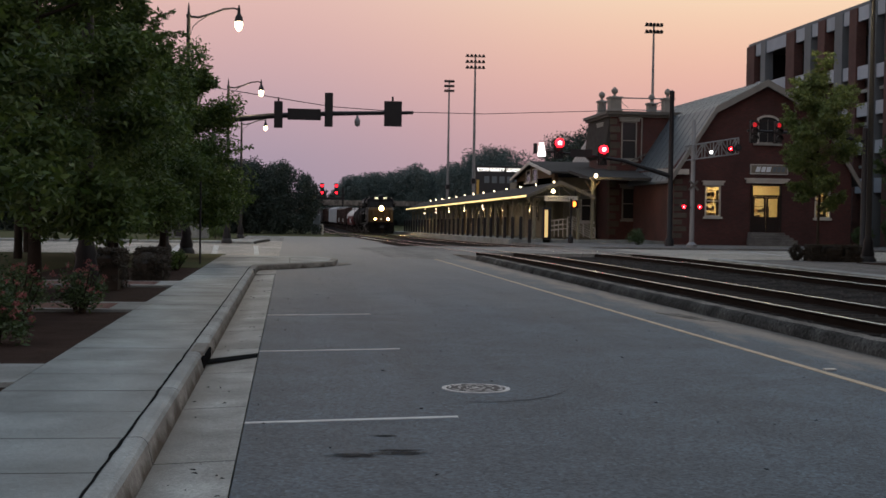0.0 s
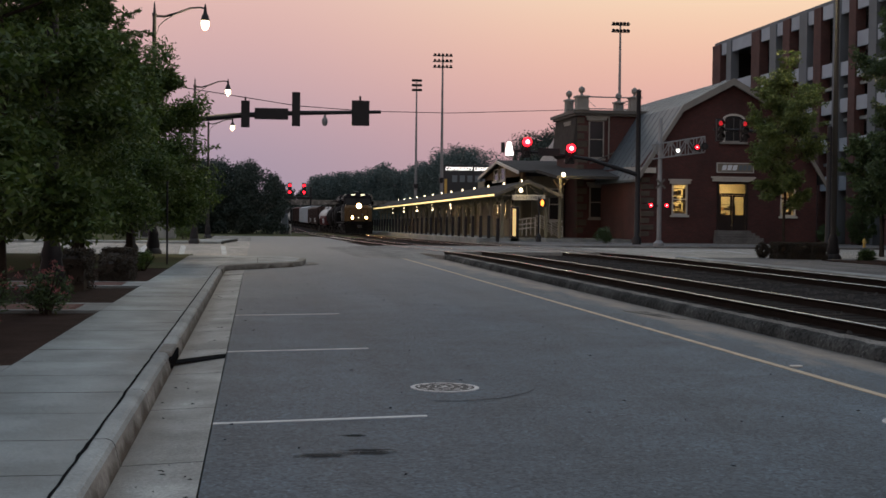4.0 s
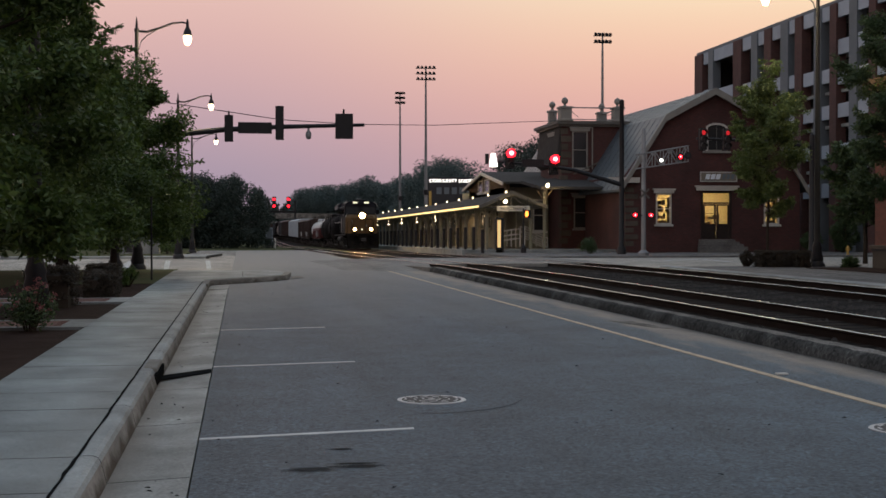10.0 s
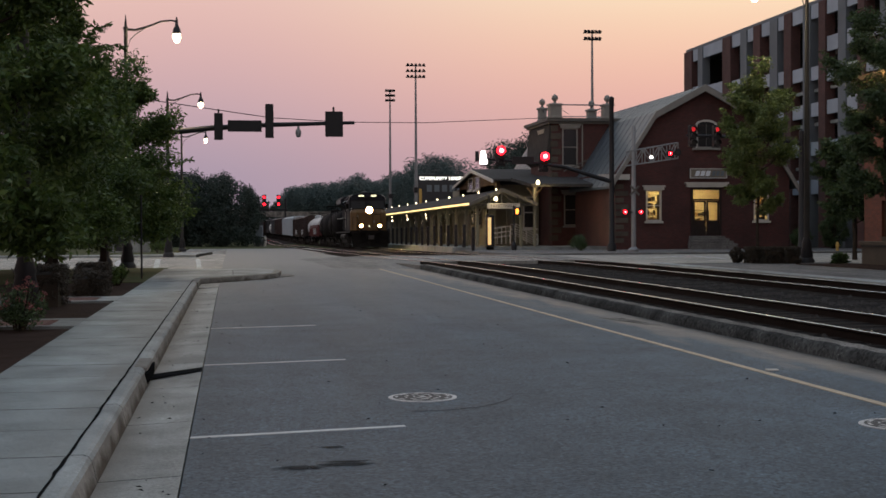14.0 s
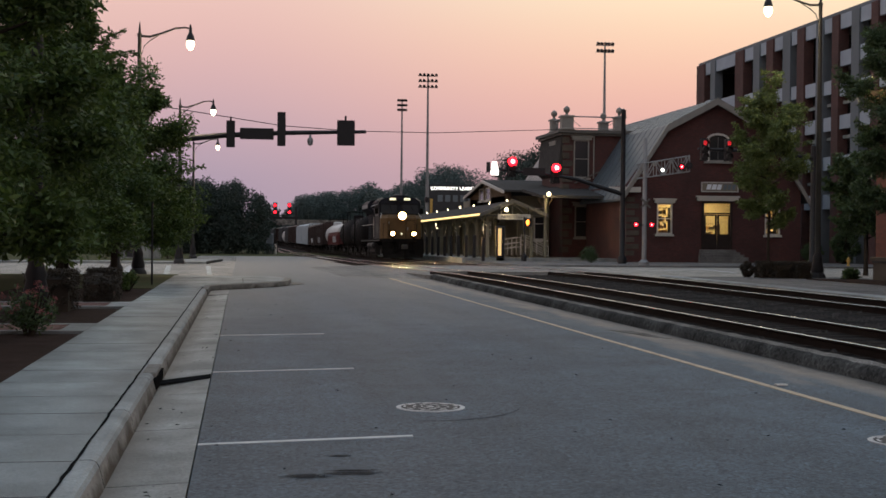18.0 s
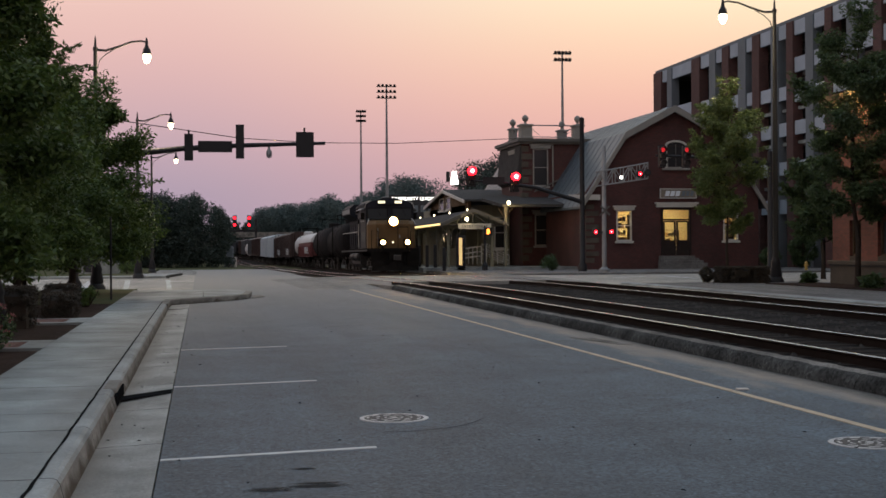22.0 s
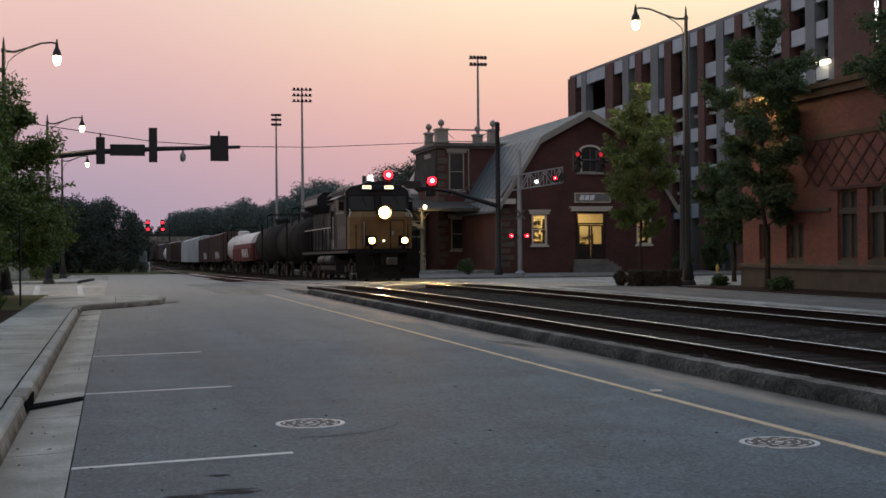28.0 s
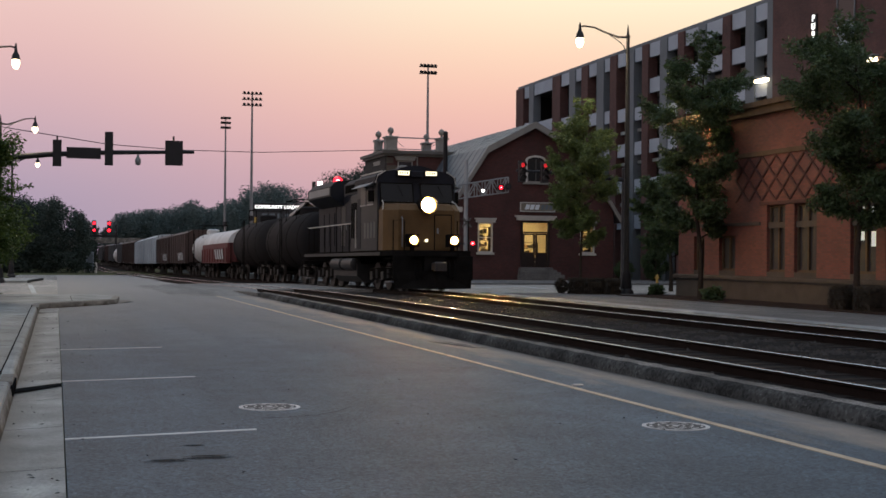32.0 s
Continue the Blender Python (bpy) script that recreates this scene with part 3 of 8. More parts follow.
ground_sheet()
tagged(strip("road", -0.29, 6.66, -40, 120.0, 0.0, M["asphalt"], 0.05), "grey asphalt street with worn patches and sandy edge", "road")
tagged(strip("road_bend", -3.6, -0.294, 84.004, 120, 0.0, M["asphalt_mid"], 0.05), "greyed worn asphalt where the far street bends", "road")
tagged(strip("cross_road_west", -90, -0.29, 46.5, 84.0, 0.0, M["asphalt_old"], 0.05), "pale worn asphalt cross street", "road")
tagged(strip("road_far", 6.664, 7.2, 64, 120, 0.0, M["asphalt_old"], 0.05), "worn asphalt beside the crossing", "road")
tagged(strip("cross_road_east", 15.0, 90, 46.5, 66.5, 0.05, M["asphalt_old"], 0.11), "pale worn asphalt beyond the crossing", "road")

# kerb, gutter and pavement on the near side: poured in lengths
kerb_left = thing("kerb", "pale concrete kerb with rounded edge", "kerb", kind="structure")
gutter_left = thing("gutter", "stained concrete gutter pan in poured lengths", "gutter", kind="structure")
pave_left = thing("pavement", "pale concrete pavement of large slabs", "pavement", kind="structure")


def kerb_mesh(length):
    s = S()
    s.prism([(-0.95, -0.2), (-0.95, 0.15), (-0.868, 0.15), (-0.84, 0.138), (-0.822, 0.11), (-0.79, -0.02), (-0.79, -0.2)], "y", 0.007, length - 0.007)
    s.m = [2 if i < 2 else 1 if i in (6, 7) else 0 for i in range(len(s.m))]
    return s.mesh("kerb_length", [M["concrete"], M["kerb_stain_shade"], M["crack_tar"]])


KERB3 = kerb_mesh(2.25)
s = S().box(-2.13, 0.005, -0.05, -0.965, 1.055, 0.146, bev=0.004)
s.m = [1] * 8 + [0, 0]
SLAB = s.mesh("slab", [M["slab"], M["joint_soft"]])
s = S().prism([(-0.788, -0.2), (-0.788, -0.018), (-0.30, 0.004), (-0.30, -0.2)], "y", 0.006, 2.244)
s.m = [1, 1, 0, 0, 0, 0]
PAN = s.mesh("pan", [M["gutter"], M["crack_tar"]])
y = -10.05
while y < 32.0:
    part("kerb_length", KERB3, None, kerb_left, at=(0, y, 0))
    part("gutter_pan", PAN, None, gutter_left, at=(0, y, 0))
    y += 2.25
for k in range(-16, 26):
    part("slab", SLAB, None, pave_left, at=(0, 6.88 + k * 1.06, 0.0008 * math.sin(k * 2.3)))
tar = S()
rj = random.Random(3)
edge = [(-0.957 + rj.uniform(-0.006, 0.006), 0.006 + rj.uniform(0, 0.007)) for k in range(226)]
for k in range(225):
    (a, w), (b, v) = edge[k], edge[k + 1]
    y0, y1 = -11 + 0.2 * k, -11 + 0.2 * (k + 1)
    tar.poly([(a - w, y0, 0.1535), (a + w, y0, 0.1535), (b + v, y1, 0.1535), (b - v, y1, 0.1535)])
part("tar_joint", tar, M["joint"], pave_left, "dark uneven tar joint along the kerb")
# corner bulb-out with its kerb
part("corner_slab", S().prism([(-2.13, 34.45), (-0.95, 34.45), (-0.93, 35.3), (-0.72, 35.7), (0.9, 38.2), (1.22, 39.1), (1.4, 41.5), (1.0, 43.3), (-2.13, 43.6)], "z", -0.05, 0.147), M["concrete"], pave_left)
part("slab_joint", S().box(0.07, 37.0, 0.1475, 0.09, 41.4, 0.1495).box(-1.5, 41.4, 0.1475, 0.9, 41.43, 0.1495), M["joint_soft"], pave_left)
# the bulb-out face's shade is in the kerb colour, along with the stain
part("corner_kerb", S().prism([(-0.95, 32.72), (-0.79, 32.72), (-0.78, 34.9), (-0.6, 35.35), (1.06, 37.85), (1.42, 38.95), (1.6, 41.6), (1.1, 43.6), (1.0, 43.3), (1.4, 41.5), (1.22, 39.1), (0.9, 38.2), (-0.72, 35.7), (-0.93, 35.3), (-0.95, 34.45)], "z", -0.1, 0.137), M["kerb_stain_shade"], kerb_left)
part("ramp_apron", S().prism([(1.30, 38.4), (1.95, 40.1), (1.9, 41.2), (1.62, 41.6), (1.46, 38.95)], "z", -0.1, 0.012), M["concrete_old"], kerb_left)
part("gutter_pan", S().prism([(-0.785, 32.72), (-0.3, 32.72), (-0.28, 35.7), (-0.58, 35.3), (-0.765, 34.9)], "z", -0.1, 0.005), M["gutter"], gutter_left)

inlet = thing("storm_drain_inlet", "storm drain inlet in the kerb, its hollow shown by black pieces", "drain", (0, 13.3, 0))
# nothing is cut out; black pieces give the shade of opening and trough
part("opening", S().box(-0.85, -0.55, 0.0, -0.785, 0.55, 0.10), M["joint"], inlet)
part("trough", S().prism([(-0.79, -0.14), (-0.30, 0.40), (-0.30, 0.80), (-0.79, 0.22)], "z", 0.0, 0.008), M["joint"], inlet)
part("lintel", S().box(-0.94, -0.42, 0.11, -0.80, 0.42, 0.154, bev=0.012), M["kerb_stain_shade"], inlet)

# paint on the street
lines = thing("parking_line", "thin white parking bay line, worn", "road marking", (-0.29, 9.36, 0.0), "parking bay lines")
part("paint", S().prism([(0, 0), (1.58, 0.26), (1.58, 0.33), (0, 0.07)], "z", 0.0, 0.005), M["white_line"], lines)
for yy in (14.3, 19.5, 4.3):
    copy_thing(lines, pose(-0.29, yy, 0, 0, 0, 2.0))
yellow = thing("yellow_edge_line", "continuous yellow edge line, worn", "road marking")
part("paint", S().prism([(5.41, -12), (5.50, -12), (5.40, 14), (5.30, 47.0), (5.21, 47.0), (5.31, 14)], "z", 0.0, 0.005), M["yellow_line"], yellow)

MANHOLE = [(1.66, 11.25), (4.95, 9.02)]


def manhole(x, y):
    m = thing("manhole_cover", "cast iron manhole cover with bright worn pattern", "manhole cover", Matrix.Translation((x, y, 0.0)) @ Matrix.Scale(0.93, 4), "manhole covers")
    part("frame_ring", S().lathe(0, 0, [(0.325, 0.0), (0.325, 0.007), (0.286, 0.008)], 36), M["worn_iron"], m)
    part("lid", S().lathe(0, 0, [(0.282, 0.0), (0.282, 0.0085), (0.27, 0.009)], 36), M["iron"], m)

    def arc(r0, r1, a0, a1, n=7):
        up = [(r1 * math.cos(a0 + (a1 - a0) * q / n), r1 * math.sin(a0 + (a1 - a0) * q / n)) for q in range(n + 1)]
        lo = [(r0 * math.cos(a0 + (a1 - a0) * q / n), r0 * math.sin(a0 + (a1 - a0) * q / n)) for q in range(n + 1)]
        return S().prism(up + lo[::-1], "z", 0.008, 0.0125)

    for k in range(9):
        w = 2 * math.pi * k / 9
        part("raised_rib", arc(0.236, 0.258, w, w + 0.36), M["worn_iron"], m)
        part("raised_rib", arc(0.155, 0.172, w + 0.30, w + 0.70, 5), M["worn_iron"], m)
    for k in range(5):
        w = 2 * math.pi * k / 5
        part("raised_rib", arc(0.075, 0.092, w, w + 0.7, 5), M["worn_iron"], m)
    part("boss", S().lathe(0, 0, [(0.035, 0.008), (0.035, 0.012), (0.02, 0.013)], 12), M["worn_iron"], m)


for x, y in MANHOLE:
    manhole(x, y)

for xa, wa, xb, wb_ in ((-4.40, 0.50, -5.45, 0.70), (-2.80, 0.20, -3.66, 0.26), (-1.22, 0.18, -1.70, 0.22)):
    c = thing("crosswalk_bar", "worn white crosswalk bar on pale asphalt", "road marking", (0, 0, 0), "crosswalk bars")
    for a in range(8):
        y0, y1 = 49.0 + a * 2.15, 50.85 + a * 2.15
        u0, u1 = (y0 - 49.0) / 17.0, (y1 - 49.0) / 17.0
        x0, x1 = xa + (xb - xa) * u0, xa + (xb - xa) * u1
        w0, w1 = wa + (wb_ - wa) * u0, wa + (wb_ - wa) * u1
        part("paint", S().poly([(x0, y0, fall(y0) + 0.005), (x0 + w0, y0, fall(y0) + 0.005), (x1 + w1, y1, fall(y1) + 0.005), (x1, y1, fall(y1) + 0.005)]), M["white_line"], c)

stain = thing("tyre_mark", "dark oily tyre smear on the asphalt", "stain", (0.55, 8.15, 0.0))
for x0, y0, x1, y1 in ((-0.36, -0.16, 0.12, 0.06), (-0.08, -0.08, 0.42, 0.10), (-0.06, 0.06, 0.40, 0.16), (0.0, 0.60, 0.24, 0.72)):
    part("smear", S().box(x0, y0, 0.002, x1, y1, 0.0045), M["oil"], stain)
seam = thing("tar_crack", "thin curved sealed crack in the asphalt", "crack", (0, 0, 0))
CURVE = [(1.45, 10.42), (1.65, 10.41), (1.85, 10.47), (2.05, 10.57), (2.2, 10.72), (2.32, 10.88), (2.42, 11.08)]
s_ = S()
for q, (a, b) in enumerate(CURVE):
    s_.v += [(a, b - 0.012, 0.004), (a, b + 0.008, 0.004)]
    if q:
        s_.f.append((2 * q - 2, 2 * q, 2 * q + 1, 2 * q - 1))
        s_.m.append(0)
part("seal", s_, M["crack_tar"], seam)
rc = random.Random(12)
for k in range(7):
    x, y, w = rc.uniform(-0.1, 4.6), rc.uniform(9, 33), rc.uniform(-0.5, 0.5)
    ck = thing("tar_crack", "thin dark wandering crack in the asphalt", "crack", (x, y, 0), "asphalt cracks")
    s_ = S()
    p = Vector((0, 0, 0.004))
    for q in range(15):
        w += rc.uniform(-0.35, 0.35)
        h = Vector((-math.sin(w), math.cos(w), 0)) * rc.uniform(0.002, 0.007)
        s_.v += [tuple(p - h), tuple(p + h)]
        if q:
            s_.f.append((2 * q - 2, 2 * q, 2 * q + 1, 2 * q - 1))
            s_.m.append(0)
        p = p + Vector((math.cos(w), math.sin(w) * 0.8, 0)) * 0.12
    part("seal", s_, M["crack_tar"], ck)

# far side of the cross street
tagged(strip("pavement_far_left", -60, -1.85, 72.4, 75.6, 0.12, M["concrete"], 0.2), "pale concrete pavement beyond the cross street", "pavement", kind="structure")
tagged(strip("pavement_far_kerb", -3.6, lambda y: -1.85 + 0.065 * (y - 75.6), 75.6, 84.0, 0.12, M["concrete"], 0.2, 1.2), "concrete pavement nose by the far street", "pavement", kind="structure")
tagged(strip("far_corner_kerb", lambda y: -1.85 + 0.065 * max(0.0, y - 75.6), lambda y: -1.68 + 0.065 * max(0.0, y - 75.6), 72.4, 84.4, 0.13, M["kerb_grime_shade"], 0.2, 1.2), "dark stained kerb of the far corner", "kerb", kind="structure")
tagged(strip("verge_far", -60, -3.6, 75.6, 118, 0.10, M["grass"], 0.2), "dark mown grass verge", "grass", kind="structure")
tagged(strip("verge_near", -60, -5.6, -20, 46.0, 0.10, M["grass"], 0.2), "dark mown grass verge", "grass", kind="structure")

# planting beds with brick pads between them
bed_y = [(-6, 10.6), (11.9, 18.6), (20.2, 24.9), (26.6, 34.0)]
for a, b in bed_y:
    tagged(strip("planting_bed", -5.6, -2.14, a, b, 0.10, M["mulch"], 0.2, label="dark mulched planting bed beside the pavement"), category="planting bed", kind="structure")
PAVER = S().box(0, 0, 0.05, 0.203, 0.098, 0.139, bev=0.006).mesh("paver", [M["paver"]])
pads = [(10.6, 11.9), (18.6, 20.2), (24.9, 26.6), (34.0, 46.0)]
for i, (a, b) in enumerate(pads):
    if i == 3:
        tagged(strip("lawn_patch", -5.6, -2.14, a, b, 0.11, M["grass"], 0.2, label="small mown lawn by the corner"), category="grass", kind="structure")
        continue
    pad = thing("paved_pad", "red brick paver pad with concrete border", "paving", (0, 0, 0), "brick pads", "structure")
    part("border", S().box(-5.6, a, -0.05, -2.14, a + 0.22, 0.142), M["concrete"], pad)
    part("border", S().box(-5.6, b - 0.22, -0.05, -2.14, b, 0.142), M["concrete"], pad)
    part("border", S().box(-2.50, a + 0.222, -0.05, -2.14, b - 0.222, 0.142), M["concrete"], pad)
    part("pad_base", S().box(-5.6, a + 0.22, -0.05, -2.14, b - 0.22, 0.128), M["joint"], pad)
    for r in range(int((b - a - 0.44) / 0.105)):
        for c in range(14):
            part("paver", PAVER, None, pad, at=(-2.51 - 0.21 * (c + 1) - (0.1 if r % 2 else 0), a + 0.222 + r * 0.105, 0))


# ---- railway ----
def track_strip(s, off0, off1, z0, z1, y0, y1, step=6.0, mi=0):
    n = max(1, int((y1 - y0) / step))
    ys = [y0 + (y1 - y0) * k / n for k in range(n + 1)]
    for a, b in zip(ys, ys[1:]):
        s.poly([(track_x(a) + off0, a, track_z(a) + z0), (track_x(a) + off1, a, track_z(a) + z1),
                (track_x(b) + off1, b, track_z(b) + z1), (track_x(b) + off0, b, track_z(b) + z0)], mi)


bed = S()
for o0, o1, z0, z1 in ((-5.74, -5.5, -0.12, -0.14), (-5.5, 1.5, -0.14, -0.14), (1.5, 2.9, -0.14, -0.22)):
    track_strip(bed, o0, o1, z0, z1, -60, 48)
    track_strip(bed, o0, o1, z0, z1, 64, 420)
ob = new("trackbed", bed.mesh("trackbed", [M["ballast"]]))
tagged(ob, "dark stained ballast bed under two tracks", "trackbed", kind="structure")


def make_ballast():
    rng = np.random.default_rng(5)
    v, f = [], []
    n = 44000
    ys = 8 + 40 * rng.random(n) ** 1.3
    base = np.array([(1, 0, 0), (-0.5, 0.85, 0), (-0.5, -0.85, 0), (0, 0, 0.8)])
    for y in ys:
        o = -5.6 + 7.1 * rng.random()
        if min(abs(o - r) for r in (-5.3, -3.8, -0.75, 0.75)) < 0.12:
            continue
        if (-5.3 < o < -3.8 or -0.75 < o < 0.75) and rng.random() < 0.75:
            continue
        heap = math.sin(2.1 * y + 3.0 * o) + math.sin(5.3 * y - 4.1 * o) + 0.8 * math.sin(9.7 * y + 6.0 * o)
        if heap < (0.7 if -3.0 < o < -1.5 else 1.7) + rng.normal() * 0.35:
            continue
        r = 0.028 + 0.036 * rng.random()
        w = rng.random() * 6.3
        c, s_ = math.cos(w), math.sin(w)
        x = track_x(y) + o
        i = len(v)
        for p in base:
            v.append((x + r * (p[0] * c - p[1] * s_) * (0.7 + 0.6 * rng.random()), y + r * (p[0] * s_ + p[1] * c) * (0.7 + 0.6 * rng.random()), track_z(y) - 0.145 + p[2] * r * (0.7 + 0.8 * rng.random())))
        f += [(i, i + 1, i + 3), (i + 1, i + 2, i + 3), (i + 2, i, i + 3)]
    me = bpy.data.meshes.new("ballast")
    me.from_pydata(v, [], f)
    me.materials.append(M["loose_stone"])
    tagged(new("ballast", me), "loose dark ballast stones between the rails", "ballast", kind="stuff")


make_ballast()
RAIL = [(-0.07, -0.17), (0.07, -0.17), (0.07, -0.155), (0.012, -0.13), (0.012, -0.045), (0.036, -0.03), (0.036, -0.004), (0.031, 0.0), (-0.031, 0.0), (-0.036, -0.004), (-0.036, -0.03), (-0.012, -0.045), (-0.012, -0.13), (-0.07, -0.155)]


def rail(off, parent):
    s = S()
    ys = [-60 + k * 8 for k in range(61)]
    n = len(RAIL)
    for y in ys:
        s.v += [(track_x(y) + off + u, y, track_z(y) + w) for u, w in RAIL]
    for k in range(len(ys) - 1):
        for j in range(n):
            s.f.append((k * n + j, k * n + (j + 1) % n, (k + 1) * n + (j + 1) % n, (k + 1) * n + j))
            s.m.append(1 if j in (6, 7, 8) else 0)
    part("rail", s, [M["rail_side"], M["rail_top"]], parent)


for off, nm in ((-4.55, "near"), (0.0, "far")):
    tr = thing("railway_track", "railway track with polished rails on dark ties", "track", group="railway tracks", kind="structure")
    rail(off - 0.752, tr)
    rail(off + 0.752, tr)
    TIE = S().box(-1.3, -0.11, -0.30, 1.3, 0.11, -0.130, bev=0.012).mesh("tie", [M["tie"]])
    y = -6.0
    while y < 48:
        part("tie", TIE, None, tr, at=(track_x(y) + off, y, track_z(y)))
        y += 0.55
    rest = S()
    y = 64.0
    while y < 200:
        rest.box(track_x(y) + off - 1.3, y - 0.11, track_z(y) - 0.3, track_x(y) + off + 1.3, y + 0.11, track_z(y) - 0.118)
        y += 0.55
    part("far_ties", rest, M["tie"], tr, kind="stuff")

# kerb wall between street and track, in cast lengths
kw = thing("track_kerb", "weathered concrete kerb between street and track", "kerb", kind="structure")
KWS = []
for q in range(3):
    rk_ = random.Random(100 + q)
    s = S()
    n = 16
    prof = [(6.60, -0.2), (6.64, 0.05), (6.68, 0.12), (6.74, 0.16), (6.92, 0.168), (6.95, -0.2)]
    for k in range(n + 1):
        y = 0.003 + 2.994 * k / n
        j = rk_.uniform(-1, 1)
        s.v += [(x + (0.007 * j + rk_.uniform(-0.006, 0.006) if 0 < i < 5 else 0), y, z + (rk_.uniform(-0.007, 0.005) if 0 < i < 5 else 0)) for i, (x, z) in enumerate(prof)]
    for k in range(n):
        for i in range(5):
            s.f.append((k * 6 + i, k * 6 + i + 1, k * 6 + 7 + i, k * 6 + 6 + i))
            # pale top, face in the colour that holds grime and shade
            s.m.append(1 if i == 3 else 0)
    s.f += [tuple(range(6)), tuple(n * 6 + i for i in range(6))]
    s.m += [0, 0]
    KWS.append(s.mesh("kerb_length", [M["kerb_grime_shade"], M["concrete_old"]], True))
for k in range(-6, 15):
    part("kerb_length", KWS[k % 3], None, kw, at=pose(0, 3.0 * k + 0.4, 0, 0, 0, 0.03 * ((k * 7) % 5 - 2)))
part("kerb_length", S().prism([(6.62, 45.4), (6.93, 45.4), (6.6, 48.0), (6.2, 48.4), (6.1, 48.0)], "z", -0.1, 0.14), M["concrete_old"], kw)

# concrete crossing panels set between and beside the rails
cp = thing("crossing_panels", "pale concrete level crossing panels between the rails", "level crossing", kind="structure")
for a, b in ((-7.5, -5.38), (-5.16, -3.94), (-3.72, -0.83), (-0.62, 0.62), (0.83, 3.0)):
    for k in range(7):
        y0, y1 = 48.2 + k * 2.25, 48.2 + k * 2.25 + 2.23
        xa0, xa1 = track_x(y0) + a, track_x(y1) + a
        xb0, xb1 = track_x(y0) + b, track_x(y1) + b
        z0, z1 = track_z(y0) - 0.012, track_z(y1) - 0.012
        if a == -7.5:
            zz0, zz1 = fall(y0), fall(y1)
            s = S().poly([(xa0 - 1.2, y0, zz0 + 0.004), (xb0, y0, z0), (xb1, y1, z1), (xa1 - 1.2, y1, zz1 + 0.004)])
            if k == 0:
                s.poly([(xa0 - 1.2, y0, 0.004), (xb0, y0, z0), (xb0 - 0.3, y0 - 2.4, 0.006), (xa0 - 1.0, y0 - 2.0, 0.006)])
        elif b == 3.0:
            s = S().poly([(xa0, y0, z0), (xb0, y0, 0.12), (xb1, y1, 0.10), (xa1, y1, z1)])
        else:
            s = S().poly([(xa0, y0, z0), (xb0, y0, z0), (xb1, y1, z1), (xa1, y1, z1)])
            s.poly([(xa0, y0, z0), (xb0, y0, z0), (xb0, y0, z0 - 0.3), (xa0, y0, z0 - 0.3)])
        part("panel", s, M["asphalt_mid"], cp)
# far side: kerb and pavement
fk = thing("far_kerb", "long pale concrete kerb beyond the tracks", "kerb", kind="structure")
FK = S().prism([(15.6, -0.2), (15.62, 0.10), (15.68, 0.13), (15.9, 0.13), (15.9, -0.2)], "y", 0.01, 3.99).mesh("kerb_length", [M["concrete"]])
for k in range(-4, 12):
    part("kerb_length", FK, None, fk, at=(0, 4.0 * k - 1.0, 0))
tagged(strip("pavement_right", 15.9, 23.0, -20, 46.4, 0.10, M["paving_dark"], 0.3), "pale concrete pavement beyond the tracks", "pavement", kind="structure")
tagged(strip("station_forecourt", 14.6, 70.0, 66.5, 84.0, 0.14, M["paving_dark"], 0.5), "pale concrete station forecourt", "pavement", kind="structure")
tagged(strip("platform", 14.4, 26.0, 84.0, 180.0, 0.34, M["concrete"], 0.6), "pale concrete station platform", "platform", kind="structure")
tagged(strip("building_bed", 19.9, 21.95, 12, 43.6, 0.13, M["mulch"], 0.2), "dark mulched bed along the brick building", "planting bed", kind="structure")
tagged(strip("garage_yard", 23.0, 90.0, -20, 46.4, 0.08, M["asphalt_old"], 0.3), "asphalt yard behind the brick building", "yard", kind="structure")

bits = S()
rb = random.Random(9)
for k in range(150):
    x, y = (rb.uniform(-0.25, 5.2), rb.uniform(7, 34)) if k % 3 else (rb.uniform(-0.72, -0.3), rb.uniform(6, 31))
    r = rb.uniform(0.008, 0.03)
    a = rb.uniform(0, 6.3)
    bits.poly([(x + r * math.cos(a), y + r * math.sin(a), 0.012), (x + 0.5 * r * math.cos(a + 1.7), y + 0.5 * r * math.sin(a + 1.7), 0.02), (x - r * math.cos(a), y - r * math.sin(a), 0.010), (x + 0.5 * r * math.cos(a - 1.6), y + 0.5 * r * math.sin(a - 1.6), 0.016)])
tagged(new("leaf_litter", bits.mesh("leaf_litter", [M["joint"]])), "scattered dark leaf litter on the street", "litter", kind="stuff")
for x0, y0, x1, y1 in ((19.3, 57.5, 22.6, 61.5), (21.2, 53.5, 22.6, 61.5)):
    d = Vector((x1 - x0, y1 - y0, 0)).normalized()
    n = Vector((-d.y, d.x, 0)) * 0.09
    ch = thing("painted_chevron", "faded white painted line on the pale asphalt", "road marking", (x0, y0, 0.05 + fall(y0)), "painted lines")
    q = Vector((x1 - x0, y1 - y0, fall(y1) - fall(y0)))
    z = Vector((0, 0, 0.006))
    part("paint", S().poly([n + z, q + n + z, q - n + z, -n + z]), M["white_line"], ch)


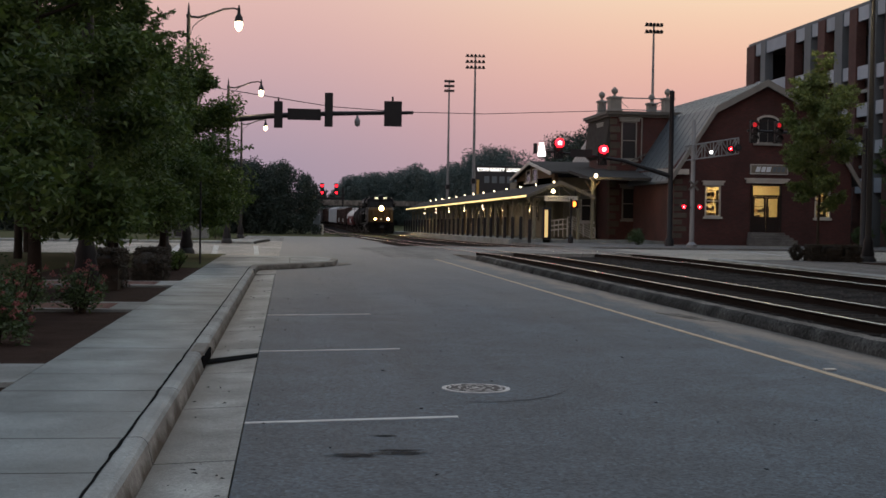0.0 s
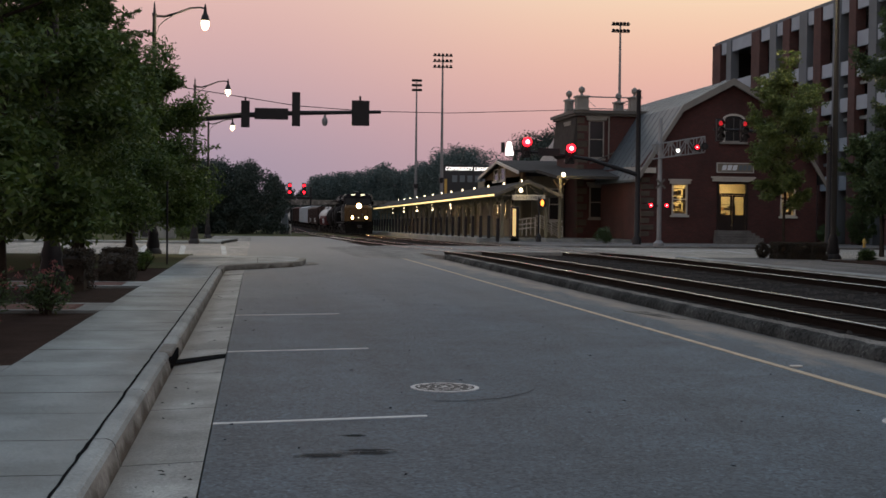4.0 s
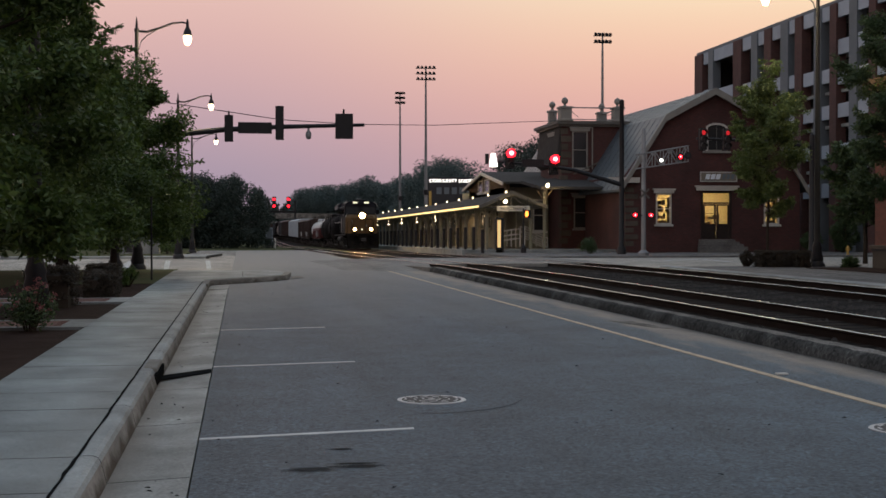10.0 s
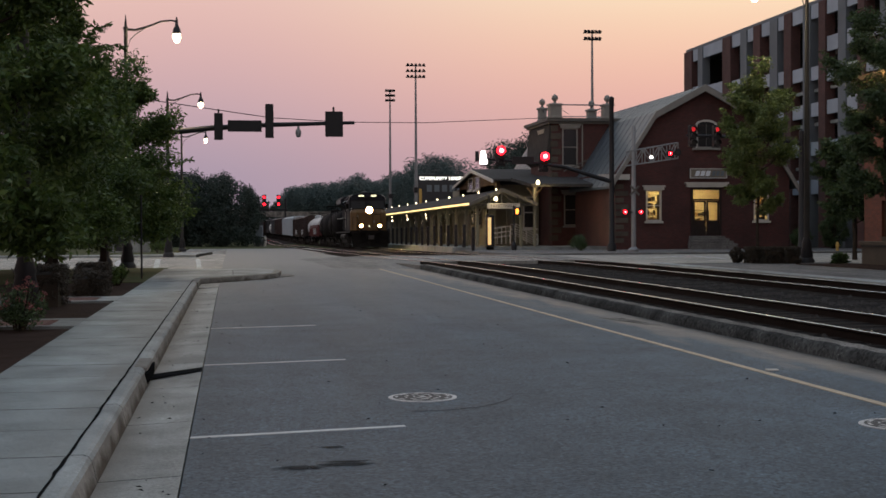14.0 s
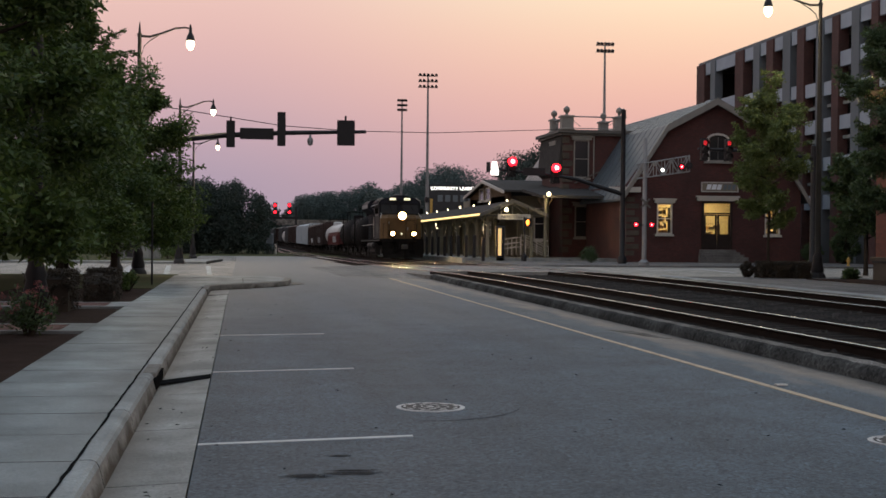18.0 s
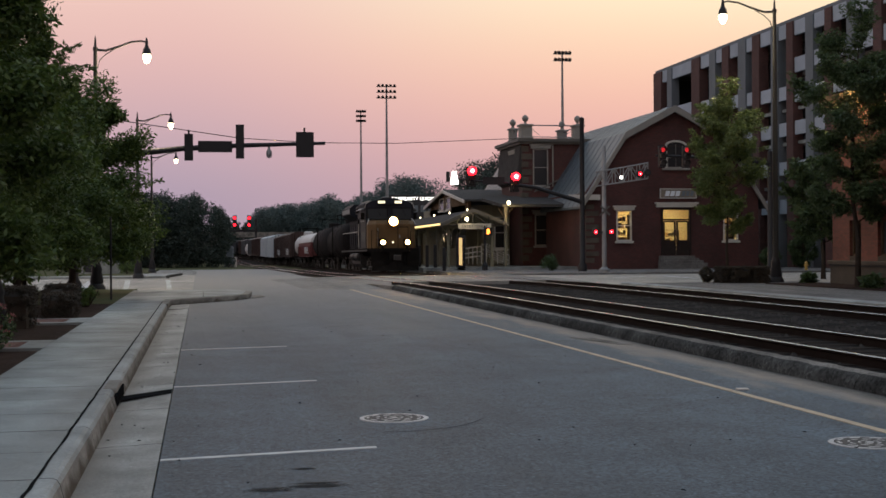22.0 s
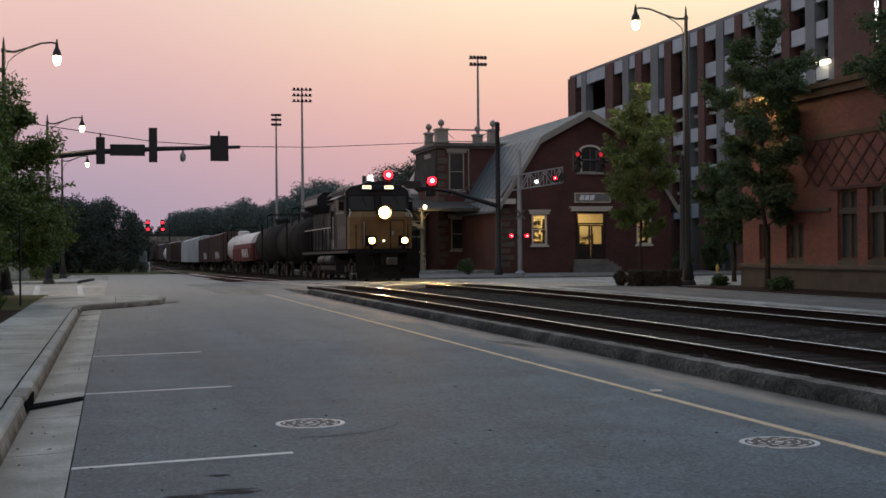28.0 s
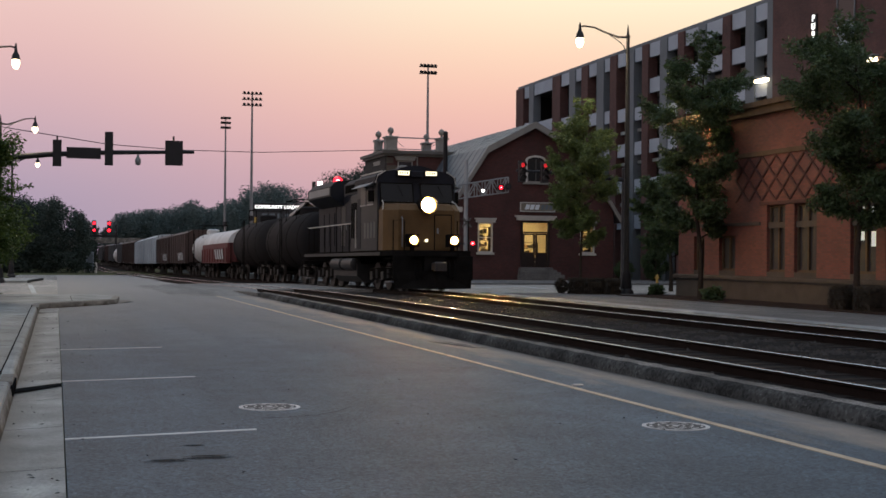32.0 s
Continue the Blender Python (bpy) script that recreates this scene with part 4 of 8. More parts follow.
# ---- plants ----
def leaf_cloud(name, centres, radii, per, size, material, parent, seed, flat=0.8, droop=0.3, label="", slim=0.2):
    """Single leaves, each a small folded blade, gathered about the twig ends."""
    rng = np.random.default_rng(seed)
    C = np.repeat(np.array(centres, float), per, 0)
    R = np.repeat(np.array(radii, float), per)[:, None]
    n = len(C)
    d = rng.normal(size=(n, 3))
    d /= np.linalg.norm(d, axis=1)[:, None]
    P = C + d * R * (rng.random((n, 1)) ** 0.45) * np.array([1, 1, flat])
    a = rng.normal(size=(n, 3))
    a[:, 2] = a[:, 2] * 0.6 - droop
    a /= np.linalg.norm(a, axis=1)[:, None]
    b = np.cross(a, rng.normal(size=(n, 3)))
    b /= np.linalg.norm(b, axis=1)[:, None]
    L = size * (0.7 + 0.6 * rng.random((n, 1)))
    W = L * slim
    V = np.stack([P, P + a * L * 0.5 + b * W, P + a * L, P + a * L * 0.5 - b * W], 1).reshape(-1, 3)
    me = bpy.data.meshes.new(name)
    me.vertices.add(4 * n)
    me.vertices.foreach_set("co", V.ravel())
    me.loops.add(4 * n)
    me.loops.foreach_set("vertex_index", np.arange(4 * n))
    me.polygons.add(n)
    me.polygons.foreach_set("loop_start", np.arange(0, 4 * n, 4))
    me.materials.append(material)
    me.update(calc_edges=True)
    ob = new(name, me)
    ob.parent = parent
    return tagged(ob, label)


def tree(x, y, z, height, crown_from, spread, seed, bark, leaf, per=70, size=0.16, trunk=0.11, label="", clumps=46, group="street trees", cone=False, lean=0.0):
    rng = random.Random(seed)
    t = thing("street_tree", label, "tree", (x, y, z), group)
    s = S()
    pts = [(0, 0, -0.05)]
    for k in range(1, 6):
        h = height * 0.86 * k / 5
        pts.append((rng.uniform(-1, 1) * 0.03 * h + lean * h, rng.uniform(-1, 1) * 0.03 * h, h))
    s.tube(pts, [trunk * (1.25 if k == 0 else 1 - 0.16 * k) for k in range(6)], 9)
    part("trunk", s, bark, t, smooth=True)
    cs, rs = [], []
    sc_, sr = [], []
    n_l = 15
    for k in range(n_l):
        h0 = crown_from * 0.9 + (height * 0.80 - crown_from * 0.9) * k / (n_l - 1)
        w = k * 2.4 + rng.uniform(-0.4, 0.4)
        f = (h0 - crown_from) / (height - crown_from)
        if cone:
            r = spread * (0.85 + 1.2 * f if f < 0.15 else 1.16 - 0.98 * f) * rng.uniform(0.8, 1.08)
        else:
            r = spread * (0.55 + 0.75 * f if f < 0.45 else 0.90 * (1.55 - 1.2 * f)) * rng.uniform(0.75, 1.1)
        j = min(4, int(h0 / (height * 0.86) * 5))
        b0 = Vector(pts[j]).lerp(Vector(pts[j + 1]), (h0 - pts[j][2]) / max(1e-3, pts[j + 1][2] - pts[j][2]))
        rise = rng.uniform(-0.05, 0.3) if cone and f < 0.35 else rng.uniform(0.35, 0.75)
        e = b0 + Vector((math.cos(w) * r, math.sin(w) * r, r * rise))
        mid = b0.lerp(e, 0.5) + Vector((0, 0, -0.08 * r))
        limbs = S().tube([b0, mid, e], [trunk * 0.34, trunk * 0.22, trunk * 0.07], 6)
        for q in range(max(2, clumps // n_l)):
            u = rng.uniform(0.35, 1.05)
            c = b0.lerp(e, u) + Vector((rng.uniform(-1, 1), rng.uniform(-1, 1), rng.uniform(-0.5, 0.8))) * (0.3 + 0.55 * r)  * 0.42
            limbs.tube([b0.lerp(e, max(0.1, u - 0.2)), c], [trunk * 0.12, trunk * 0.04], 5, caps=False)
            cs.append(tuple(c))
            rs.append((0.25 + 0.6 * r) * (rng.uniform(0.30, 0.46) if cone else rng.uniform(0.28, 0.44)))
        for q in range(7):
            a = w + rng.uniform(-1.1, 1.1)
            d = Vector((math.cos(a), math.sin(a), rng.uniform(-0.1, 1.3))).normalized()
            o = b0.lerp(e, rng.uniform(0.55, 1.0))
            n = (0.25 + 0.55 * r) * rng.uniform(0.5, 1.0)
            limbs.tube([o, o + d * n], [trunk * 0.08, trunk * 0.03], 4, caps=False)
            for v in range(5):
                sc_.append(tuple(o + d * n * (0.3 + 0.18 * v)))
                sr.append(0.05 + 0.06 * r * (1 - 0.15 * v))
        part("limb", limbs, bark, t)
    for q in range(5):
        cs.append((pts[5][0] + rng.uniform(-0.3, 0.3) * spread, pts[5][1] + rng.uniform(-0.3, 0.3) * spread, height * rng.uniform(0.84, 0.99)))
        rs.append(spread * 0.22)
    for q in range(8):
        a = rng.uniform(0, 6.3)
        d = Vector((0.35 * math.cos(a), 0.35 * math.sin(a), 1.0)).normalized()
        for v in range(6):
            sc_.append((pts[5][0] + d.x * spread * 0.16 * v, pts[5][1] + d.y * spread * 0.16 * v, height * 0.86 + d.z * height * 0.03 * v))
            sr.append(0.16 - 0.02 * v)
    leaf_cloud("crown", cs, rs, per, size, leaf, t, seed, droop=0.45, slim=0.19)
    leaf_cloud("twig_spray", sc_, sr, 20, size, leaf, t, seed + 500, droop=0.2, slim=0.2)
    return t


def shrub(name, x, y, z, w, d, h, seed, leaf, label, category="shrub", group="", per=60, size=0.07, box=False, blooms=0, dense=False):
    rng = random.Random(seed)
    t = thing(name, label, category, (x, y, z), group)
    s = S()
    cs, rs = [], []
    for k in range(9):
        e = (rng.uniform(-0.4, 0.4) * w, rng.uniform(-0.4, 0.4) * d, h * rng.uniform(0.6, 0.85))
        s.tube([(e[0] * 0.2, e[1] * 0.2, -0.03), e], [0.018, 0.008], 5)
    part("stem", s, M["bark"], t)
    if box:
        part("inner_mass", S().box(-0.39 * w, -0.39 * d, 0.0, 0.39 * w, 0.39 * d, 0.88 * h, bev=0.06), leaf, t)
    n = 150 if box else (60 if dense else 26)
    for k in range(n):
        if box:
            c = [rng.uniform(-0.46, 0.46) * w, rng.uniform(-0.46, 0.46) * d, h * rng.uniform(0.06, 0.95)]
            ax = k % 3
            c[ax] = (0.46 * w * rng.choice((-1, 1)), 0.46 * d * rng.choice((-1, 1)), h * 0.95)[ax]
        elif dense:
            a, r, u = rng.uniform(0, 6.3), rng.random() ** 0.35, rng.random()
            q = math.sin(0.35 + 2.5 * u) * r
            c = (0.46 * w * q * math.cos(a), 0.46 * d * q * math.sin(a), h * (0.08 + 0.86 * u))
        else:
            a, r = rng.uniform(0, 6.3), rng.random() ** 0.5
            c = (0.38 * w * r * math.cos(a), 0.38 * d * r * math.sin(a), h * (0.15 + 0.72 * rng.random() * (1 - 0.5 * r * r)))
        cs.append(tuple(c))
        rs.append(0.075 if box else min(w, d, h) * (0.14 if dense else 0.2))
    leaf_cloud("foliage", cs, rs, per, size, leaf, t, seed, 1.0, 0.0)
    for k in range(blooms):
        c = rng.choice(cs)
        q = (c[0] * 1.15 + rng.uniform(-0.1, 0.1), c[1] * 1.15 + rng.uniform(-0.1, 0.1), min(h * 1.1, c[2] + 0.12 + rng.uniform(0, 0.12)))
        leaf_cloud("bloom", [q], [0.038], 22, 0.036, M["rose"], t, seed * 31 + k, 0.8, 0.0)
    return t


# the row of trees beside the pavement
LEFT_LABEL = "leafy green street tree in a mulched bed"
LAWN_LABEL = "dark leafy tree on the lawn"
for x, y, h, low, spread, seed in ((-4.0, 21.3, 8.4, 1.6, 1.75, 11), (-5.2, 15.6, 8.6, 1.9, 2.3, 12), (-4.8, 31.5, 9.2, 1.6, 2.55, 13),
                                         (-5.6, 43.5, 7.2, 1.5, 2.7, 14), (-3.9, 41.5, 6.7, 1.4, 2.6, 15), (-4.9, 36.8, 8.2, 1.5, 1.9, 19)):
    tree(x, y, 0.1, h, low, spread, seed, M["bark"], M["leaf"], 290, 0.135, 0.105,
         LEFT_LABEL, 260 if seed == 15 else 165, cone=True)
for x, y, seed in ((-8.8, 45.5, 16), (-7.6, 33.5, 17), (-8.5, 25.0, 18), (-7.9, 39.5, 20)):
    tree(x, y, 0.1, 8.9, 1.8, 2.7, seed, M["bark"], M["leaf_dark"], 190, 0.165, 0.11, LAWN_LABEL, 120, cone=True)
# beyond the tracks
RIGHT_LABEL = "young green street tree before the brick building"
tree(19.2, 45.3, 0.1, 7.5, 2.1, 1.38, 21, M["bark"], M["leaf_young"], 230, 0.115, 0.06, "young green tree in a bed of clipped shrubs", 120)
tree(20.9, 38.8, 0.12, 9.1, 2.3, 1.62, 22, M["bark"], M["leaf_dark"], 240, 0.125, 0.09, RIGHT_LABEL, 165, lean=-0.02)
tree(20.7, 29.4, 0.12, 8.2, 2.6, 1.95, 23, M["bark"], M["leaf_dark"], 250, 0.12, 0.09, RIGHT_LABEL, 150)
tree(36.0, 54.5, 0.1, 11.3, 4.0, 2.5, 25, M["bark"], M["leaf_dark"], 200, 0.20, 0.16, "dark tree between the brick building and the garage", 120)
tree(25.65, 50.5, 0.1, 5.0, 1.6, 1.6, 24, M["bark"], M["leaf_dark"], 150, 0.18, 0.09, "dark tree behind the brick building", 60)

HEDGE = "clipped dark reddish box-shaped hedge"
shrub("clipped_hedge", -3.35, 24.2, 0.1, 0.85, 1.0, 0.72, 31, M["leaf_hedge"], HEDGE, "hedge", "clipped hedges", 70, 0.045, True)
shrub("clipped_hedge", -2.75, 26.9, 0.1, 0.65, 0.8, 0.5, 32, M["leaf_hedge"], HEDGE, "hedge", "clipped hedges", 70, 0.045, True)
shrub("clipped_hedge", -3.0, 29.6, 0.1, 0.7, 0.9, 0.6, 33, M["leaf_hedge"], HEDGE, "hedge", "clipped hedges", 70, 0.045, True)
shrub("green_shrub", -2.75, 32.4, 0.1, 0.9, 0.9, 0.55, 34, M["leaf"], "loose green shrub in the mulch", "shrub", "", 60, 0.08)
ROSE = "rose bush with red and pink blooms"
for k, (x, y, w, h) in enumerate(((-2.85, 18.4, 0.8, 0.75), (-3.3, 16.3, 0.9, 0.8), (-3.0, 14.0, 0.8, 0.7), (-3.6, 13.0, 0.9, 0.8), (-3.9, 18.0, 0.9, 0.8), (-4.4, 15.6, 0.9, 0.9))):
    shrub("rose_bush", x, y, 0.1, w, w, h, 41 + k, M["leaf_dark"], ROSE, "rose bush", "rose bushes", 62, 0.065, False, 24)
shrub("clipped_shrub", 18.75, 46.2, 0.1, 0.55, 0.55, 0.58, 61, M["leaf_hedge"], "small rounded dark shrub by the kerb", "shrub", "clipped shrubs", 130, 0.05, dense=True)
for k, (x, y, w) in enumerate(((19.05, 45.4, 0.42), (19.62, 45.1, 0.85), (20.22, 44.8, 0.6))):
    shrub("clipped_shrub", x, y, 0.1, w, 0.7, 0.58, 62 + k, M["leaf_hedge"], "square clipped dark shrub by the kerb", "shrub", "clipped shrubs", 90, 0.045, True)
shrub("dark_bush", 36.2, 78.5, 0.0, 1.5, 1.2, 1.3, 66, M["leaf_dark"], "dark bush by the station corner", "shrub", "", 120, 0.1, dense=True)
shrub("dark_bush", 38.7, 79.0, 0.0, 2.2, 1.6, 2.3, 67, M["leaf_dark"], "tall dark bush before the car park", "shrub", "", 200, 0.12, dense=True)
for k, (x, y) in enumerate(((20.7, 29.95), (20.7, 28.7))):
    shrub("clipped_hedge", x, y, 0.1, 0.62, 0.68, 0.66, 71 + k, M["leaf_hedge"], "clipped dark square hedge by the brick wall", "hedge", "clipped hedges", 70, 0.045, True)
shrub("yucca_shrub", 21.5, 43.4, 0.1, 0.42, 0.42, 0.42, 75, M["leaf_dark"], "spiky green shrub near the corner", "shrub", "", 30, 0.2)
shrub("yucca_shrub", 20.6, 37.3, 0.1, 0.55, 0.55, 0.5, 76, M["leaf_dark"], "spiky green shrub in the bed", "shrub", "", 30, 0.2)


def woods(name, x0, x1, y0, y1, top, seed, n, label, leaf, size=0.9, wob=0.25, per=90):
    """A far wood: many crowns of single leaf tufts."""
    rng = random.Random(seed)
    cs, rs = [], []
    for k in range(n):
        x, y = rng.uniform(x0, x1), rng.uniform(y0, y1)
        h = top((x - x0) / (x1 - x0)) * rng.uniform(1 - wob, 1.0)
        z = fall(y)
        r = h * 0.2
        for q in range(11):
            f = q / 10
            a = rng.uniform(0, 6.3)
            rr = r * (1.2 if f < 0.6 else 1.2 * (1.7 - 1.2 * f)) * rng.random()
            cs.append((x + rr * math.cos(a), y + rr * math.sin(a), z + h * (0.08 + 0.86 * f)))
            rs.append(r * 0.62)
    ob = leaf_cloud(name, cs, rs, per, size, leaf, None, seed, 0.9, 0.1, slim=0.3)
    return tagged(ob, label, "woods", kind="stuff")


woods("woods_left", -26, 2.9, 150, 166, lambda u: (8.9 + 0.4 * math.sin(13 * u)) * (1 - 0.30 * max(0.0, (u - 0.86) / 0.14) ** 2), 81, 105, "dark dense trees beyond the far street", M["leaf_far"], 0.26, 0.10, 150)
woods("woods_middle", 15.5, 76, 345, 385, lambda u: 12.4 + 4.8 * (1 - math.exp(-5 * u)) + 0.6 * math.sin(24 * u), 82, 150, "hazy distant tree line", M["leaf_haze_tint"], 0.5, 0.13, 120)
woods("woods_right", 34, 56, 270, 300, lambda u: 12.5 + 6.0 * math.sin(3.1 * u), 83, 60, "tall distant trees beside the ball park", M["leaf_haze_tint"], 0.42, 0.10, 140)
woods("woods_depot", 27.4, 31.0, 128, 140, lambda u: 11.6, 84, 16, "rounded tree behind the station", M["leaf_far"], 0.24, 0.12, 150)
woods("woods_under_bridge", -10, 40, 395, 415, lambda u: 10.5, 86, 60, "dim trees beyond the road bridge", M["leaf_far"], 0.6, 0.15, 70)
woods("woods_back", -160, -26, 150, 190, lambda u: 9.5, 85, 110, "dark trees beyond the cross street", M["leaf_far"], 0.9)


# ---- poles, lamps, signals ----
def street_lamp(x, y, z, h, arm, material, label, head=1.0, lit_pole=False):
    """A fluted pole with a curved arm and a hanging teardrop lantern; arm is signed along x."""
    t = thing("street_lamp", label, "street lamp", (x, y, z), "street lamps")
    part("base", S().lathe(0, 0, [(0.30, -0.05), (0.30, 0.10), (0.22, 0.22), (0.24, 0.30), (0.17, 0.62), (0.19, 0.70), (0.12, 0.95)], 12), M["black_metal"], t, smooth=True)
    part("pole", S().lathe(0, 0, [(0.11, 0.9), (0.10, h * 0.5), (0.065, h - 0.25), (0.085, h - 0.22), (0.085, h - 0.12), (0.05, h - 0.1), (0.03, h + 0.16), (0.005, h + 0.3)], 12), material, t, smooth=True)
    a = arm
    pts = [(0, 0, h - 0.2), (a * 0.2, 0, h - 0.22), (a * 0.45, 0, h - 0.08), (a * 0.7, 0, h + 0.10), (a * 0.9, 0, h + 0.14), (a, 0, h + 0.10)]
    part("arm", S().tube(pts, [0.045, 0.042, 0.04, 0.036, 0.033, 0.03], 8), material, t, smooth=True)
    part("scroll_brace", S().tube([(a * 0.04, 0, h - 0.85), (a * 0.09, 0, h - 0.55), (a * 0.2, 0, h - 0.36), (a * 0.4, 0, h - 0.13)], 0.018, 6), material, t)
    hd = part("lantern", S().lathe(a, 0, [(0.17 * head, h - 0.42 * head), (0.20 * head, h - 0.40 * head), (0.16 * head, h - 0.20 * head), (0.09 * head, h - 0.08 * head), (0.07 * head, h + 0.02), (0.05, h + 0.12), (0.02, h + 0.26)], 12), M["black_metal"], t, smooth=True)
    part("globe", S().lathe(a, 0, [(0.02, h - 0.84 * head), (0.10 * head, h - 0.80 * head), (0.165 * head, h - 0.66 * head), (0.185 * head, h - 0.52 * head), (0.165 * head, h - 0.415 * head)], 14), M["lamp"], hd, "glowing warm white glass globe", smooth=True)
    return t


def point_lamp(x, y, z, power, color=(1.0, 0.78, 0.5), size=0.25):
    d = bpy.data.lights.new("lamp_light", "POINT")
    d.energy, d.color, d.shadow_soft_size = power, color, size
    o = new("lamp_light", d)
    o.location = (x, y, z)
    return o


LAMP = "black post street lamp with glowing hanging lantern"
for x, y, w in ((-3.55, 46.7, 600), (-3.25, 71, 560), (-3.45, 97, 400), (-3.45, 23.0, 50)):
    street_lamp(x, y, fall(y) + 0.08, 8.57, 1.75, M["bronze"], LAMP, 0.78)
    point_lamp(x + 1.75, y, fall(y) + 7.3, w)
street_lamp(21.2, 45.5, 0.08, 10.35, -2.05, M["bronze"], "tall dark street lamp with glowing lantern by the brick building", 0.85)
point_lamp(19.15, 45.5, 9.35, 380)


def signal_head(parent, x, y, z, face, lit=None, w=0.36, h=1.05, back=True):
    """Three lenses in a black housing with visors. face: -1 looks towards -y, 1 towards +y."""
    b = min(0.2, w / 2 - 0.02)
    hd = part("signal_head", S().box(x - b, y - 0.1, z - h / 2, x + b, y + 0.1, z + h / 2, bev=0.02), M["black_metal"], parent)
    if back:
        part("backplate", S().box(x - w / 2, y - 0.012 + 0.09 * -face, z - h / 2 - 0.04, x + w / 2, y + 0.012 + 0.09 * -face, z + h / 2 + 0.04), M["black_metal"], hd)
    for k in (1, 0, -1):
        zz = z + k * h * 0.31
        rr = min(0.195, b, h * 0.15)
        ring = [(x + rr * math.cos(a), zz + rr * math.sin(a)) for a in [math.pi * q / 10 - 0.4 for q in range(14)]]
        s = S()
        i = 0
        for p in ring:
            s.v += [(p[0], y + face * 0.10, p[1]), (p[0], y + face * 0.32, p[1])]
        for i in range(len(ring) - 1):
            s.f.append((2 * i, 2 * i + 2, 2 * i + 3, 2 * i + 1))
            s.m.append(0)
        part("visor", s, M["black_metal"], hd)
        on = lit == "red_lit" and k == 1
        # lit lens is oversized: its red rim draws the halo round the core
        lens = S().tube([(x, y + face * 0.095, zz), (x, y + face * (0.33 if on else 0.125), zz)], 0.25 if on else 0.7 * rr, 20)
        part("lens", lens, M[lit] if (lit and k == 1) else M["dark"], hd, "glowing red lens" if (lit and k == 1) else "")
        if on:
            part("lens_core", S().tube([(x, y + face * 0.331, zz), (x, y + face * 0.345, zz)], 0.12, 14), M["red_core"], hd)


# mast arm over the near street, seen from behind
ma = thing("traffic_signal_mast", "black mast arm with traffic signals seen from behind", "traffic signal", (0, 46.5, 0.08))
part("mast", S().lathe(-4.3, 0, [(0.26, -0.05), (0.26, 0.25), (0.16, 0.4), (0.12, 6.0), (0.0, 6.1)], 12), M["black_metal"], ma, smooth=True)
part("arm", S().tube([(-4.3, 0, 4.35), (-3.2, 0, 4.62), (-2.0, 0, 4.77), (-0.6, 0, 4.93), (1.5, 0, 5.06), (4.43, 0, 5.16)], [0.13, 0.12, 0.11, 0.10, 0.085, 0.06], 10), M["black_metal"], ma, smooth=True)
for x, z, w, hh in ((-0.37, 4.96, 0.30, 0.86), (1.40, 5.17, 0.29, 1.12), (3.68, 5.08, 0.63, 0.82)):
    signal_head(ma, x, -0.2, z, 1, None, w, hh)
    part("bracket", S().box(x - 0.03, -0.14, z - 0.1, x + 0.03, 0.05, z + 0.62), M["black_metal"], ma)
part("name_sign", S().box(-0.05, -0.14, 4.80, 1.13, -0.09, 5.20, bev=0.01), M["black_metal"], ma, "dark back of a street name board")
part("camera_dome", S().lathe(2.43, 0, [(0.02, 4.62), (0.08, 4.65), (0.105, 4.75), (0.10, 4.86), (0.05, 4.92), (0.03, 5.05)], 12), M["steel"], ma, "small white dome camera under the arm", smooth=True)

# mast arm beyond the crossing, red lit
mb = thing("traffic_signal_mast", "dark mast arm with lit red traffic signals", "traffic signal", (0, 74, 0.06))
part("mast", S().lathe(22.25, 0, [(0.27, -0.2), (0.27, 0.3), (0.17, 0.45), (0.13, 8.6), (0.15, 8.65), (0.15, 9.0), (0.0, 9.1)], 12), M["black_metal"], mb, smooth=True)
part("arm", S().tube([(22.25, 0, 4.05), (20.9, 0, 4.45), (19.4, 0, 4.9), (17.5, 0, 5.15), (14.3, 0, 5.4)], [0.14, 0.13, 0.11, 0.09, 0.06], 10), M["black_metal"], mb, smooth=True)
for x, z in ((15.5, 5.5), (18.1, 5.18)):
    signal_head(mb, x, -0.25, z, -1, "red_lit", 0.55, 1.05)
part("name_sign", S().box(16.2, -0.2, 5.05, 17.5, -0.15, 5.5, bev=0.01), M["black_metal"], mb, "dark street name board")
part("lit_sign", S().prism([(14.30, 5.05), (14.74, 5.05), (14.74, 5.3), (14.70, 5.32), (14.69, 5.55), (14.65, 5.57), (14.63, 5.82), (14.38, 5.82), (14.36, 5.57), (14.33, 5.55), (14.33, 5.32), (14.30, 5.3)], "y", -0.2, -0.1), M["white_lit"], mb, "glowing white sign on the arm")
part("sign_bracket", S().box(14.05, -0.12, 5.2, 14.26, -0.02, 5.8), M["black_metal"], mb)

# signals hung beyond the far tree
mc = thing("traffic_signal_mast", "dark mast arm with side-on traffic signals", "traffic signal", (0, 62, 0.06))
part("mast", S().lathe(28.6, 0, [(0.24, -0.2), (0.24, 0.3), (0.15, 0.45), (0.12, 6.2), (0.0, 6.3)], 12), M["black_metal"], mc, smooth=True)
part("arm", S().tube([(28.6, 0, 5.6), (26, 0, 5.85), (22.5, 0, 5.95)], [0.12, 0.1, 0.06], 10), M["black_metal"], mc, smooth=True)
for x in (22.75, 24.0, 25.1):
    signal_head(mc, x, -0.2, 5.9, -1, "red_dim", 0.4, 1.05)

# railway crossing cantilever with flashers
gm = thing("crossing_signal", "grey railway crossing mast with lattice cantilever and red flashers", "crossing signal", (0, 69, 0.05))
part("mast", S().lathe(22.0, 0, [(0.30, -0.2), (0.30, 0.15), (0.13, 0.3), (0.11, 6.9), (0.02, 7.05)], 12), M["steel"], gm, smooth=True)
tr_ = S()


